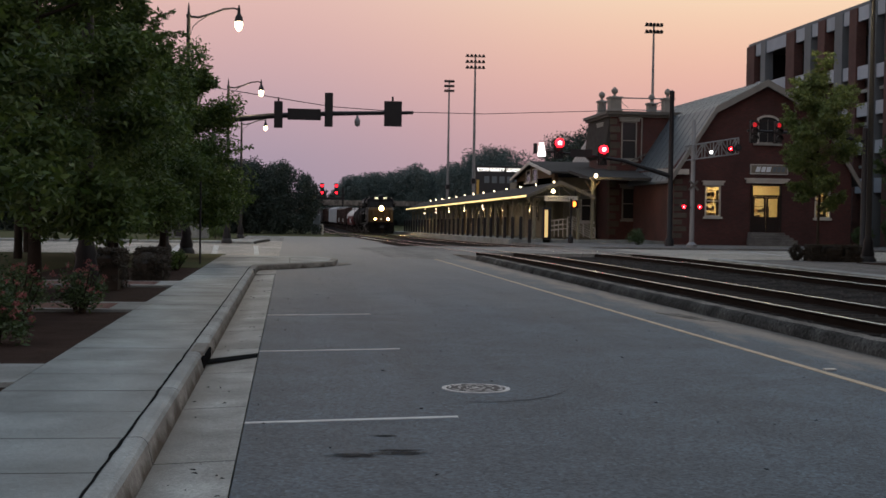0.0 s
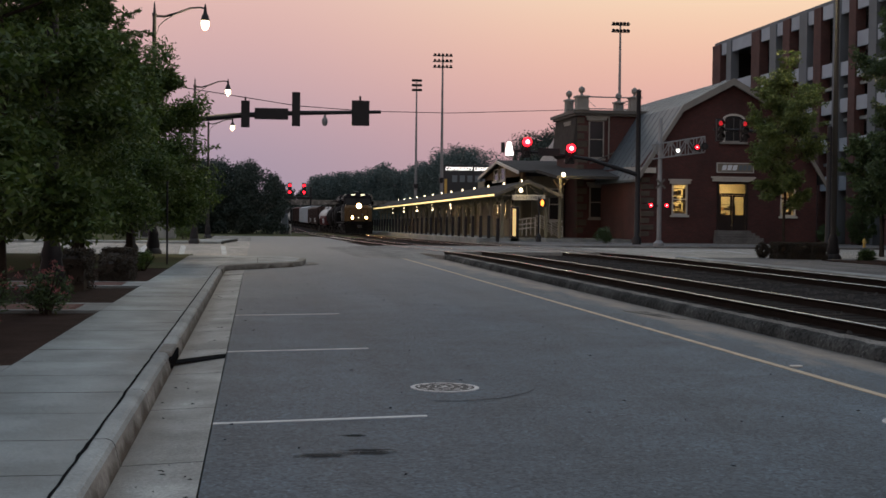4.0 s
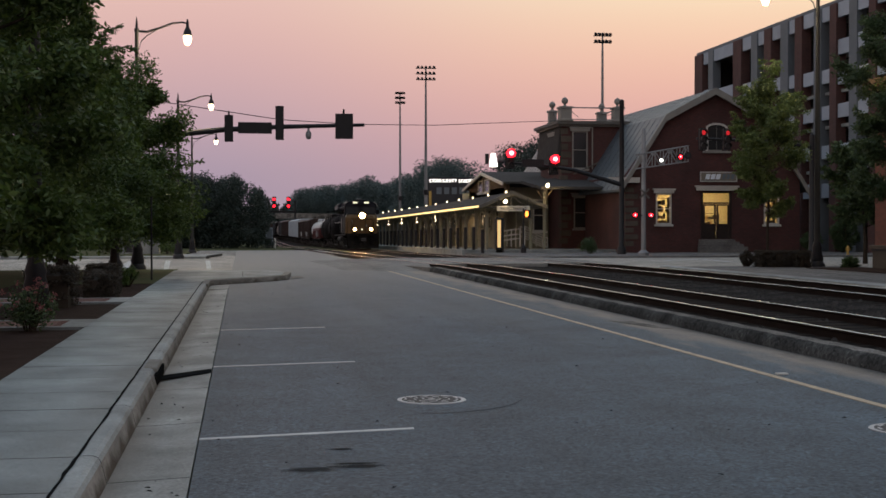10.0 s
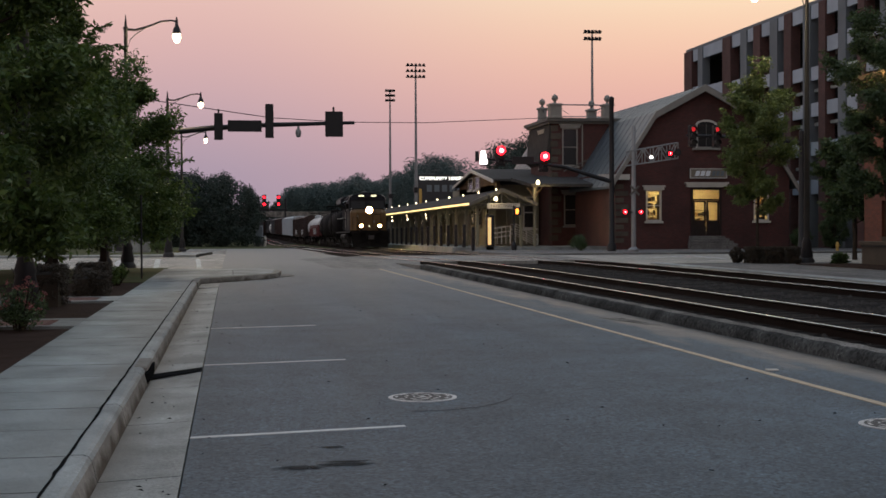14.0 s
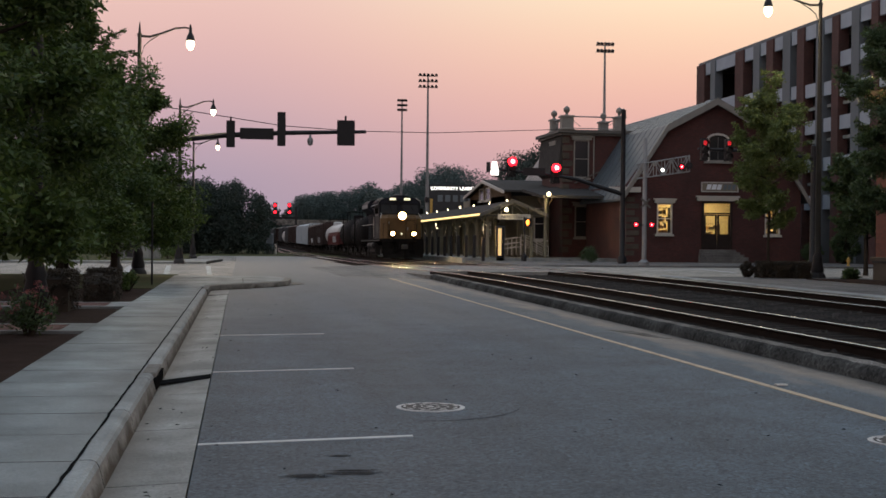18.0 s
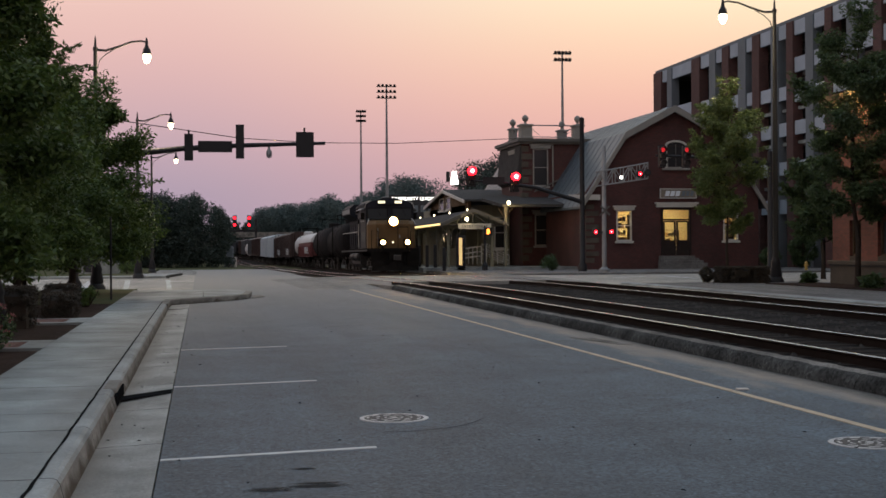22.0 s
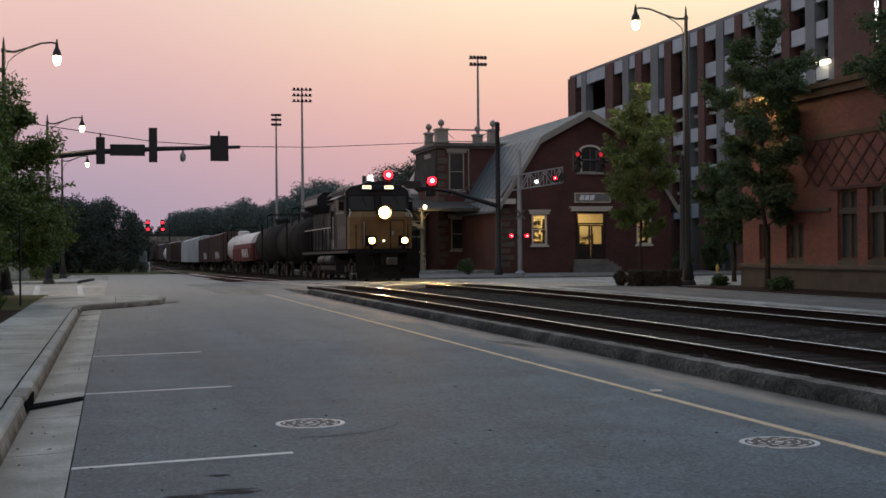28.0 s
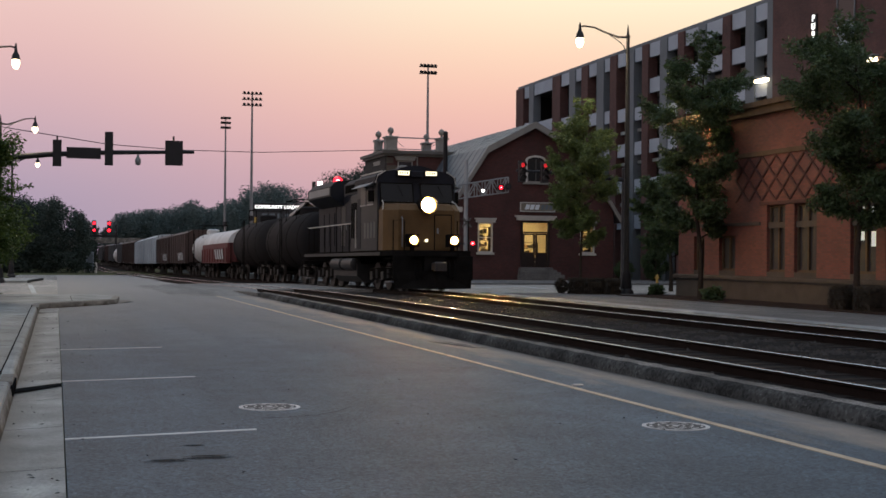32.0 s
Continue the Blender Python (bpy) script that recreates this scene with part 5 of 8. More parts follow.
def chord(u, top):
    """A point of the arm's lower or upper chord, u from mast to tip."""
    return (21.62 + 2.85 * u, 5.55 + 0.49 * u) if top else (21.62 + 2.85 * u, 4.77 + 0.41 * u)


for dy in (-0.25, 0.25):
    for top in (0, 1):
        (xa, za), (xb, zb) = chord(0, top), chord(1, top)
        tr_.tube([(xa, dy, za), (xb, dy, zb)], 0.045, 6)
    for k in range(6):
        a, b = chord(k / 6, k % 2 == 0), chord((k + 1) / 6, k % 2 == 1)
        tr_.tube([(a[0], dy, a[1]), (b[0], dy, b[1])], 0.032, 6)
        c, d = chord((k + 1) / 6, 0), chord((k + 1) / 6, 1)
        tr_.tube([(c[0], dy, c[1]), (d[0], dy, d[1])], 0.03, 6)
part("lattice_arm", tr_, M["steel"], gm)


def flasher(parent, x, y, z, lit):
    f = part("flasher", S().tube([(x, y - 0.02, z), (x, y + 0.10, z)], 0.20, 16), M["black_metal"], parent)
    part("lens", S().tube([(x, y - 0.05, z), (x, y - 0.02, z)], 0.105 if lit else 0.10, 14), M["red_lit"] if lit else M["dark"], f, "glowing red lens" if lit else "")
    if lit:
        part("lens_core", S().tube([(x, y - 0.06, z), (x, y - 0.052, z)], 0.035, 10), M["red_core"], f)


flasher(gm, 23.98, -0.35, 5.43, True)
flasher(gm, 24.42, -0.35, 5.5, False)
part("white_lamp", S().tube([(22.91, -0.36, 5.23), (22.91, -0.24, 5.23)], 0.09, 10), M["white_lit"], gm, "small glowing white lamp")
for x in (21.45, 22.35):
    flasher(gm, x, -0.2, 2.22, True)
part("crossbar", S().box(21.5, -0.08, 2.15, 22.55, 0.0, 2.25), M["black_metal"], gm)
for k in (1, -1):
    part("crossbuck_board", S().prism([(-0.6, -0.09), (0.6, -0.09), (0.6, 0.09), (-0.6, 0.09)], "y", 0, 0.03), M["trim_dark"], gm, at=Matrix.Translation((22.0, -0.2 - 0.04 * k, 3.4)) @ pose(0, 0, 0, 0, 45 * k, 0) @ Matrix.Scale(0.6, 4))

# pedestrian signal and bollard by the platform end
ps = thing("pedestrian_signal", "dark pedestrian signal post with lit amber hand", "pedestrian signal", (17.66, 80.0, 0.2))
part("post", S().lathe(0, 0, [(0.18, -0.2), (0.18, 0.12), (0.06, 0.35), (0.06, 2.6)], 10), M["black_metal"], ps)
part("head", S().box(-0.05, -0.22, 2.0, 0.42, 0.0, 2.5, bev=0.02), M["black_metal"], ps)
part("lit_hand", S().prism([(0.07, 2.1), (0.07, 2.36), (0.11, 2.42), (0.2, 2.44), (0.26, 2.38), (0.28, 2.2), (0.2, 2.06)], "y", -0.24, -0.225), M["amber_lit"], ps)

# overhead wire, sagging between the far poles
WIRE = [(-12, -6, 7.6), (-3.24, 0, 7.23), (2.12, 8, 7.19), (6.37, 14, 7.48), (12.18, 21, 8.05), (22.7, 31.7, 9.35)]
rc_ = thing("relay_cabinet", "pale blue-grey trackside relay cabinet on a plinth", "cabinet", (3.55, 160.0, fall(160)))
part("plinth", S().box(-0.5, -0.4, -0.1, 0.5, 0.4, 0.25), M["concrete_old"], rc_)
part("body", S().box(-0.42, -0.32, 0.25, 0.42, 0.32, 2.4, bev=0.04), M["panel"], rc_)
part("door", S().box(-0.36, -0.35, 0.35, 0.36, -0.325, 2.3, bev=0.01), M["panel_grey"], rc_)
part("roof", S().box(-0.5, -0.4, 2.4, 0.5, 0.4, 2.48), M["panel_grey"], rc_)
part("conduit", S().tube([(-0.6, 0, -0.1), (-0.6, 0, 2.9), (-0.2, 0, 2.95)], 0.06, 6), M["steel"], rc_)
wire = thing("overhead_cable", "thin dark sagging overhead cable", "cable", (0, 60, 0))
part("cable", S().tube(WIRE, 0.022, 5), M["black_metal"], wire)
tp = thing("utility_pole", "bare wooden utility pole among the trees", "pole", (-12, 60, 0))
part("pole", S().lathe(0, 0, [(0.16, -0.1), (0.11, 9.0), (0.0, 9.02)], 10), M["bark"], tp)

# far railway signals and overpass
fs = thing("railway_signal_bridge", "railway signal gantry with four lit red lamps", "railway signal", (0, 296, fall(300)))
part("leg", S().box(6.2, -0.2, 0, 6.6, 0.2, 9.0), M["black_metal"], fs)
part("leg", S().box(12.2, -0.2, 0, 12.6, 0.2, 9.0), M["black_metal"], fs)
part("beam", S().box(6.0, -0.3, 6.2, 12.8, 0.3, 6.7), M["black_metal"], fs)
for x in (7.68, 10.9):
    sh = part("head", S().box(x - 0.45, -0.35, 7.2, x + 0.45, -0.1, 9.9, bev=0.05), M["black_metal"], fs)
    for z in (7.75, 9.3):
        part("lamp", S().tube([(x, -0.45, z), (x, -0.36, z)], 0.30, 14), M["red_lit"], sh, "glowing red lamp")
ov = thing("overpass", "dark road bridge over the tracks", "bridge", (0, 310, fall(310)))
part("deck", S().box(-30, -5, 5.0, 60, 5, 6.2), M["concrete_old"], ov)
part("abutment", S().box(-30, -4.5, -1.5, 5.6, 4.5, 5.0), M["concrete_old"], ov)
for x in (17,):
    part("pier", S().box(x, -4, -1, x + 1.2, 4, 5.0), M["concrete_old"], ov)

# sports-ground light towers
for x, y, h, w, rows in ((32.2, 225, 29.9, 3.5, 3), (33.2, 270, 30.1, 2.1, 3), (52.4, 184, 30.0, 2.7, 2)):
    lt = thing("floodlight_tower", "tall grey floodlight mast with rows of lamps, unlit", "floodlight", (x, y, fall(y)), "floodlight masts")
    part("mast", S().lathe(0, 0, [(0.35, -0.1), (0.16, h - 3 - fall(y)), (0.12, h - fall(y))], 10), M["steel"], lt, smooth=True)
    for k in range(rows):
        zz = h - fall(y) - 0.3 - k * 1.0
        bar = part("crossarm", S().box(-w / 2, -0.08, zz - 0.08, w / 2, 0.08, zz + 0.08), M["steel"], lt)
        for q in range(5):
            xx = -w / 2 + (q + 0.5) * w / 5
            part("floodlight", S().tube([(xx, -0.35, zz + 0.14), (xx, 0.1, zz + 0.34)], [0.26, 0.16], 8), M["black_metal"], bar)
    part("equipment_box", S().box(-0.4, -0.5, 8.5, 0.4, 0.3, 9.4), M["black_metal"], lt)


# ---- writing ----
def text(body, size, material, parent, at, name="lettering", depth=0.01):
    cu = bpy.data.curves.new(name, "FONT")
    cu.body, cu.size, cu.extrude = body, size, depth
    cu.align_x, cu.align_y = "CENTER", "CENTER"
    tmp = bpy.data.objects.new(name, cu)
    scene.collection.objects.link(tmp)
    me = bpy.data.meshes.new_from_object(tmp.evaluated_get(bpy.context.evaluated_depsgraph_get()))
    bpy.data.objects.remove(tmp)
    me.materials.clear()
    me.materials.append(material)
    ob = new(name, me)
    ob.parent, ob.matrix_basis = parent, at
    return ob


sb = thing("scoreboard", "dark ballpark scoreboard with lit white lettering", "scoreboard", (0, 200, fall(200)))
part("board", S().box(29.0, 0, 5.4, 36.6, 0.6, 10.6, bev=0.05), M["dark"], sb)
for x in (29.8, 35.6):
    part("leg", S().box(x - 0.2, 0.1, -0.1, x + 0.2, 0.5, 5.4), M["steel"], sb)
text("COMMUNITY", 0.72, M["white_lit"], sb, pose(31.35, -0.05, 10.0, 90, 0, 0))
text("LEADERS", 0.72, M["white_lit"], sb, pose(35.2, -0.05, 10.0, 90, 0, 0))
for k in range(5):
    part("name_bar", S().box(30.3 + k * 1.2, -0.05, 7.95, 31.1 + k * 1.2, -0.01, 9.0), M["panel_grey"], sb, "plain grey bar")
part("side_strip", S().box(29.1, -0.06, 5.6, 29.5, -0.01, 8.4), M["hydrant"], sb, "thin yellow strip")


# ---- station ----
def window_unit(parent, x, y, z, w, h, facing, lit=False, trim_top=True, casing=None, depth=0.14):
    """A framed window set on a wall that looks along facing ('-y' or '-x')."""
    fr = casing or M["trim"]
    piv = new("window")
    piv.parent = parent
    piv.matrix_basis = pose(x, y, z, 0, 0, 0 if facing == "-y" else -90)
    s = S()
    f = 0.09
    s.box(-w / 2, -0.05, 0, -w / 2 + f, depth, h).box(w / 2 - f, -0.05, 0, w / 2, depth, h)
    s.box(-w / 2 + f, -0.05, h - f, w / 2 - f, depth, h).box(-w / 2 + f, -0.05, 0, w / 2 - f, depth, f)
    s.box(-w / 2 + f, -0.02, h * 0.5 - 0.03, w / 2 - f, depth, h * 0.5 + 0.03)
    part("window_frame", s, fr, piv)
    for k in range(2):
        a, b = (f, h * 0.5 - 0.03) if k == 0 else (h * 0.5 + 0.03, h - f)
        part("pane", S().box(-w / 2 + f, 0.006, a, w / 2 - f, 0.022, b), M["lit_window"] if lit else M["glass"], piv, "pane lit from inside" if lit else "")
    part("window_sill", S().box(-w / 2 - 0.1, -0.14, -0.14, w / 2 + 0.1, 0.02, -0.002), fr, piv)
    if trim_top:
        part("window_hood", S().box(-w / 2 - 0.16, -0.16, h + 0.002, w / 2 + 0.16, 0.02, h + 0.2).box(-w / 2 - 0.24, -0.2, h + 0.2, w / 2 + 0.24, 0.02, h + 0.3), fr, piv)
    return piv


GY = 82.0
depot = thing("station_building", "dark red brick railway station with gambrel roof", "building", (0, 0, 0.14))
gable = [(24.9, 4.85), (27.55, 8.55), (30.93, 10.35), (34.31, 8.55), (36.96, 4.85)]
part("gable_wall", S().prism(gable, "y", GY, GY + 0.35), M["brick"], depot)
for x0, x1, z0, z1 in ((24.9, 26.98, -0.6, 4.85), (26.98, 28.02, -0.6, 1.66), (26.98, 28.02, 3.72, 4.85), (28.02, 30.05, -0.6, 4.85), (30.05, 32.19, -0.6, 0.70), (30.05, 32.19, 3.85, 4.85),
                       (32.19, 34.45, -0.6, 4.85), (34.45, 35.49, -0.6, 1.66), (34.45, 35.49, 3.72, 4.85), (35.49, 36.96, -0.6, 4.85)):
    part("wall_bay", S().box(x0, GY, z0, x1, GY + 0.35, z1), M["brick"], depot)
part("side_wall", S().box(24.9, GY + 0.35, -0.6, 25.25, 118, 4.85), M["brick"], depot)
part("side_wall", S().box(36.61, GY + 0.35, -0.6, 36.96, 118, 4.85), M["brick"], depot)
part("rear_wall", S().prism([(24.9, -0.6), *gable, (36.96, -0.6)], "y", 117.7, 118), M["brick"], depot)


def roof_plane(x0, z0, x1, z1, y0, y1, t=0.16):
    return S().prism([(x0, z0), (x1, z1), (x1, z1 + t), (x0, z0 + t)], "y", y0, y1)


for k, (x0, z0, x1, z1) in enumerate(((24.4, 3.8, 27.53, 8.64), (27.53, 8.64, 30.93, 10.45), (30.93, 10.45, 34.33, 8.64), (34.33, 8.64, 37.46, 3.8))):
    rp = part("roof_slope", roof_plane(x0, z0, x1, z1, GY - 0.35, 118.4), M["metal_roof"], depot)
    if k < 2:
        for q in range(30):
            yy = GY + 0.2 + q * 1.2
            d = Vector((x1 - x0, 0, z1 - z0)).normalized()
            nrm = Vector((-d.z, 0, d.x))
            a, b = Vector((x0, yy, z0 + 0.16)), Vector((x1, yy, z1 + 0.16))
            part("seam", S().tube([a + nrm * 0.03, b + nrm * 0.012], 0.014, 4), M["metal_roof"], rp)
rk = S()
for x0, z0, x1, z1 in ((24.4, 3.8, 27.53, 8.64), (27.53, 8.64, 30.93, 10.45), (30.93, 10.45, 34.33, 8.64), (34.33, 8.64, 37.46, 3.8)):
    rk.prism([(x0, z0 - 0.25), (x1, z1 - 0.25), (x1, z1 + 0.2), (x0, z0 + 0.2)], "y", GY - 0.5, GY - 0.352)
part("rake_board", rk, M["trim_pale"], depot, "pale painted rake boards")
part("eave_cornice", S().box(23.7, GY - 0.45, 4.38, 25.75, GY - 0.01, 4.72), M["trim"], depot)
for k in range(9):
    w = 0.9 if k % 2 else 0.6
    part("quoin", S().box(24.86, GY - 0.05, 0.25 + k * 0.44, 24.86 + w, GY - 0.002, 0.25 + k * 0.44 + 0.32, bev=0.02), M["stone"], depot)
window_unit(depot, 27.5, GY - 0.03, 1.67, 1.05, 2.04, "-y", True)
window_unit(depot, 34.97, GY - 0.03, 1.67, 1.05, 2.04, "-y", True)
# arched window high in the gable
uw = new("window")
uw.parent = depot
uw.matrix_basis = Matrix.Translation((31.12, GY - 0.03, 6.5))
tagged(uw, "arched sash window with pale surround")


def arch_line(hw, spring, rise, n=10):
    return [(-hw * math.cos(math.pi * q / n), spring + rise * math.sin(math.pi * q / n)) for q in range(n + 1)]


out_, in_ = arch_line(0.76, 1.5, 0.36), arch_line(0.63, 1.48, 0.25)
sur = S().box(-0.76, -0.07, 0.0, -0.63, 0.02, 1.49).box(0.63, -0.07, 0.0, 0.76, 0.02, 1.49)
for q in range(10):
    sur.prism([in_[q], in_[q + 1], out_[q + 1], out_[q]], "y", -0.07, 0.02)
part("arched_surround", sur, M["trim"], uw)
part("window_sill", S().box(-0.95, -0.16, -0.13, 0.95, 0.02, 0.0, bev=0.01), M["trim_pale"], uw)
part("meeting_rail", S().box(-0.63, -0.045, 0.70, 0.63, 0.02, 0.84), M["trim"], uw)
part("sash_frame", S().box(-0.63, -0.035, 0.0, -0.56, 0.02, 0.7).box(0.56, -0.035, 0.0, 0.63, 0.02, 0.7).box(-0.56, -0.035, 0.0, 0.56, 0.02, 0.08), M["trim_pale"], uw)
for z0, z1 in ((0.09, 0.69), (0.85, 1.47)):
    part("pane", S().box(-0.55, -0.015, z0, 0.55, 0.0, z1), M["glass"], uw)
part("pane", S().prism(in_, "y", -0.014, 0.0), M["glass"], uw)
part("muntin", S().box(-0.02, -0.03, 0.09, 0.02, -0.016, 0.69).box(-0.02, -0.03, 0.85, 0.02, -0.016, 1.6), M["trim_dark"], uw)
door = new("entrance_door")
door.parent = depot
door.matrix_basis = Matrix.Translation((31.12, GY - 0.02, 0.70))
tagged(door, "dark double entrance door with lit panes and transom")
part("door_frame", S().box(-1.05, -0.06, 0, -0.92, 0.1, 3.15).box(0.92, -0.06, 0, 1.05, 0.1, 3.15).box(-0.92, -0.06, 3.03, 0.92, 0.1, 3.15).box(-0.92, -0.06, 2.32, 0.92, 0.1, 2.42), M["door_dark"], door)
for x in (-0.46, 0.46):
    part("door_leaf", S().box(x - 0.44, 0.0, 0.0, x + 0.44, 0.05, 1.0).box(x - 0.44, 0.0, 1.0, x - 0.32, 0.05, 2.3).box(x + 0.32, 0.0, 1.0, x + 0.44, 0.05, 2.3).box(x - 0.32, 0.0, 2.2, x + 0.32, 0.05, 2.3), M["door_dark"], door)
    part("pane", S().box(x - 0.32, 0.02, 1.0, x + 0.32, 0.04, 2.2), M["lit_window"], door)
part("transom_pane", S().box(-0.92, 0.02, 2.42, 0.92, 0.04, 3.03), M["lit_window"], door)
part("door_hood", S().box(-1.4, -0.2, 3.2, 1.4, 0.0, 3.42).box(-1.5, -0.26, 3.42, 1.5, 0.0, 3.52), M["trim"], door)
for k in range(4):
    part("step", S().box(-1.2 - 0.15 * k, -0.35 * (k + 1), -1.0, 1.2 + 0.15 * k, -0.35 * k - 0.002, -0.02 - 0.16 * k, bev=0.01), M["paving_dark"], door)
sg = thing("shop_sign", "dark shop sign board with pale shapes, fixed over the door", "sign", (31.25, GY - 0.12, 4.62))
part("board", S().box(-1.28, 0, 0, 1.28, 0.1, 0.66, bev=0.015), M["panel_grey"], sg)
part("border", S().box(-1.28, -0.03, 0.6, 1.28, 0.0, 0.66).box(-1.28, -0.03, 0.0, 1.28, 0.0, 0.06).box(-1.28, -0.03, 0.06, -1.22, 0.0, 0.6).box(1.22, -0.03, 0.06, 1.28, 0.0, 0.6), M["trim"], sg)
part("face", S().box(-1.2, -0.012, 0.08, 1.2, -0.002, 0.58), M["sign_tan"], sg)
for k in range(3):
    part("pale_shape", S().prism([(-0.95 + k * 0.36, 0.16), (-0.66 + k * 0.36, 0.16), (-0.56 + k * 0.36, 0.5), (-0.85 + k * 0.36, 0.5)], "y", -0.02, -0.013), M["sign_dim"], sg)
for k in range(3):
    part("dim_shape", S().prism([(0.2 + k * 0.3, 0.16), (0.43 + k * 0.3, 0.16), (0.51 + k * 0.3, 0.5), (0.28 + k * 0.3, 0.5)], "y", -0.02, -0.013), M["panel_grey"], sg)

# projecting brick bay with the balustrade on its flat roof
bay = thing("station_bay", "two-storey brick station bay with roof balustrade", "building", (0, 0, 0.14))
part("front_wall", S().box(23.15, 92.0, -0.6, 29.5, 92.35, 8.85), M["brick"], bay)
part("side_wall", S().box(23.15, 92.35, -0.6, 23.5, 98.6, 8.85), M["brick"], bay)
part("rear_wall", S().box(23.5, 98.3, -0.6, 29.5, 98.6, 8.85), M["brick"], bay)
part("flat_roof", S().box(23.3, 92.2, 8.98, 29.4, 98.5, 9.1), M["shingle"], bay)
part("mansard", S().prism([(22.75, 6.2), (23.15, 5.9), (23.15, 8.83), (23.05, 8.83)], "y", 92.1, 98.6), M["shingle"], bay)
part("cornice", S().box(22.72, 91.6, 9.0, 28.5, 92.0, 9.22).box(22.72, 92.0, 9.0, 23.15, 99.2, 9.22).box(22.88, 91.78, 8.83, 28.5, 92.0, 9.0).box(22.88, 92.0, 8.83, 23.15, 99.0, 9.0), M["trim_dark"], bay)
for k in range(15):
    z = 0.3 + k * 0.57
    part("quoin", S().box(23.1, 91.95, z, 23.1 + (0.75 if k % 2 else 0.5), 91.998, z + 0.42, bev=0.02).box(23.095, 92.0, z, 23.148, 92.0 + (0.5 if k % 2 else 0.75), z + 0.42), M["stone"], bay)
window_unit(bay, 24.5, 91.97, 5.75, 1.15, 2.75, "-y", False, casing=M["trim_pale"])
window_unit(bay, 24.6, 91.97, 1.4, 1.1, 2.3, "-y", False, casing=M["trim_pale"])
window_unit(bay, 27.1, 91.97, 1.4, 1.0, 2.3, "-y", False, casing=M["trim_pale"])
window_unit(bay, 23.12, 94.6, 5.75, 1.6, 2.5, "-x", False, casing=M["trim_pale"])
part("service_door", S().box(25.45, 91.93, 0.0, 26.2, 91.998, 2.4), M["door_dark"], bay)
part("door_hood", S().box(25.35, 91.85, 2.42, 26.3, 91.998, 2.6), M["trim_dark"], bay)


def pedestal(x, y, w=0.32):
    p = part("pedestal", S().box(x - w - 0.06, y - w - 0.06, 9.22, x + w + 0.06, y + w + 0.06, 9.36, bev=0.02).box(x - w, y - w, 9.36, x + w, y + w, 10.12).box(x - w - 0.08, y - w - 0.08, 10.12, x + w + 0.08, y + w + 0.08, 10.26, bev=0.03), M["trim_pale"], bay)
    part("ball_finial", S().lathe(x, y, [(0.2, 10.26), (0.10, 10.36), (0.10, 10.46), (0.2, 10.54), (0.25, 10.68), (0.2, 10.83), (0.1, 10.91), (0.01, 10.97)], 12), M["trim_pale"], p, smooth=True)


for x, y, w in ((23.38, 92.0, 0.42), (27.33, 92.0, 0.36), (23.25, 95.3, 0.28), (27.3, 96.1, 0.32)):
    pedestal(x, y, w)
part("balustrade_rail", S().tube([(23.7, 91.95, 10.2), (27.1, 91.95, 10.2)], 0.05, 6).tube([(23.3, 92.3, 10.1), (23.25, 95.1, 10.1)], 0.05, 6).tube([(23.7, 91.95, 9.35), (27.1, 91.95, 9.35)], 0.035, 6).tube([(27.3, 92.3, 10.1), (27.3, 96.0, 10.1)], 0.04, 6), M["steel"], bay)
for k in range(3):
    y0 = 92.4 + k * 0.95
    sc = S().tube([(23.27, y0 + 0.38 * math.cos(a) + 0.4, 9.72 + 0.30 * math.sin(a)) for a in [q * 0.7 for q in range(10)]], 0.03, 5)
    part("balustrade_scroll", sc, M["steel"], bay)
part("balustrade_stay", S().tube([(23.75, 91.95, 10.15), (24.0, 91.95, 9.8), (24.4, 91.95, 9.5)], 0.02, 5), M["steel"], bay)
part("balustrade_stay", S().tube([(26.3, 91.95, 9.5), (26.8, 91.95, 9.75), (27.0, 91.95, 9.45)], 0.02, 5), M["steel"], bay)
part("downpipe", S().tube([(25.42, 91.9, 8.8), (25.42, 91.9, 5.7)], 0.05, 6), M["trim_pale"], bay)
part("roof_flashing", S().tube([(24.0, 91.85, 5.35), (26.9, 91.85, 6.7)], 0.05, 6), M["trim_dark"], bay)

# low wing and its roof
wing = thing("station_wing", "low station wing with lit eaves and cream trim", "building", (0, 0, 0.14))
part("wall", S().box(19.6, 95.5, -0.4, 23.0, 95.8, 4.5).box(19.6, 95.8, -0.4, 19.9, 114, 4.5), M["cream"], wing)
part("gable_wall", S().prism([(94.6, 3.0), (94.6, 4.75), (102.5, 5.75), (110.6, 4.75), (110.6, 3.0)], "x", 19.6, 19.85), M["wood_dark"], wing)
for y0, z0, y1, z1 in ((93.9, 4.72, 102.5, 5.82), (102.5, 5.82, 111.2, 4.7)):
    part("roof_slope", S().prism([(y0, z0), (y1, z1), (y1, z1 + 0.15), (y0, z0 + 0.15)], "x", 19.2, 24.8), M["shingle"], wing)
    part("lit_rake", S().prism([(y0, z0 - 0.12), (y1, z1 - 0.12), (y1, z1 + 0.10), (y0, z0 + 0.10)], "x", 19.08, 19.195), M["trim"], wing)
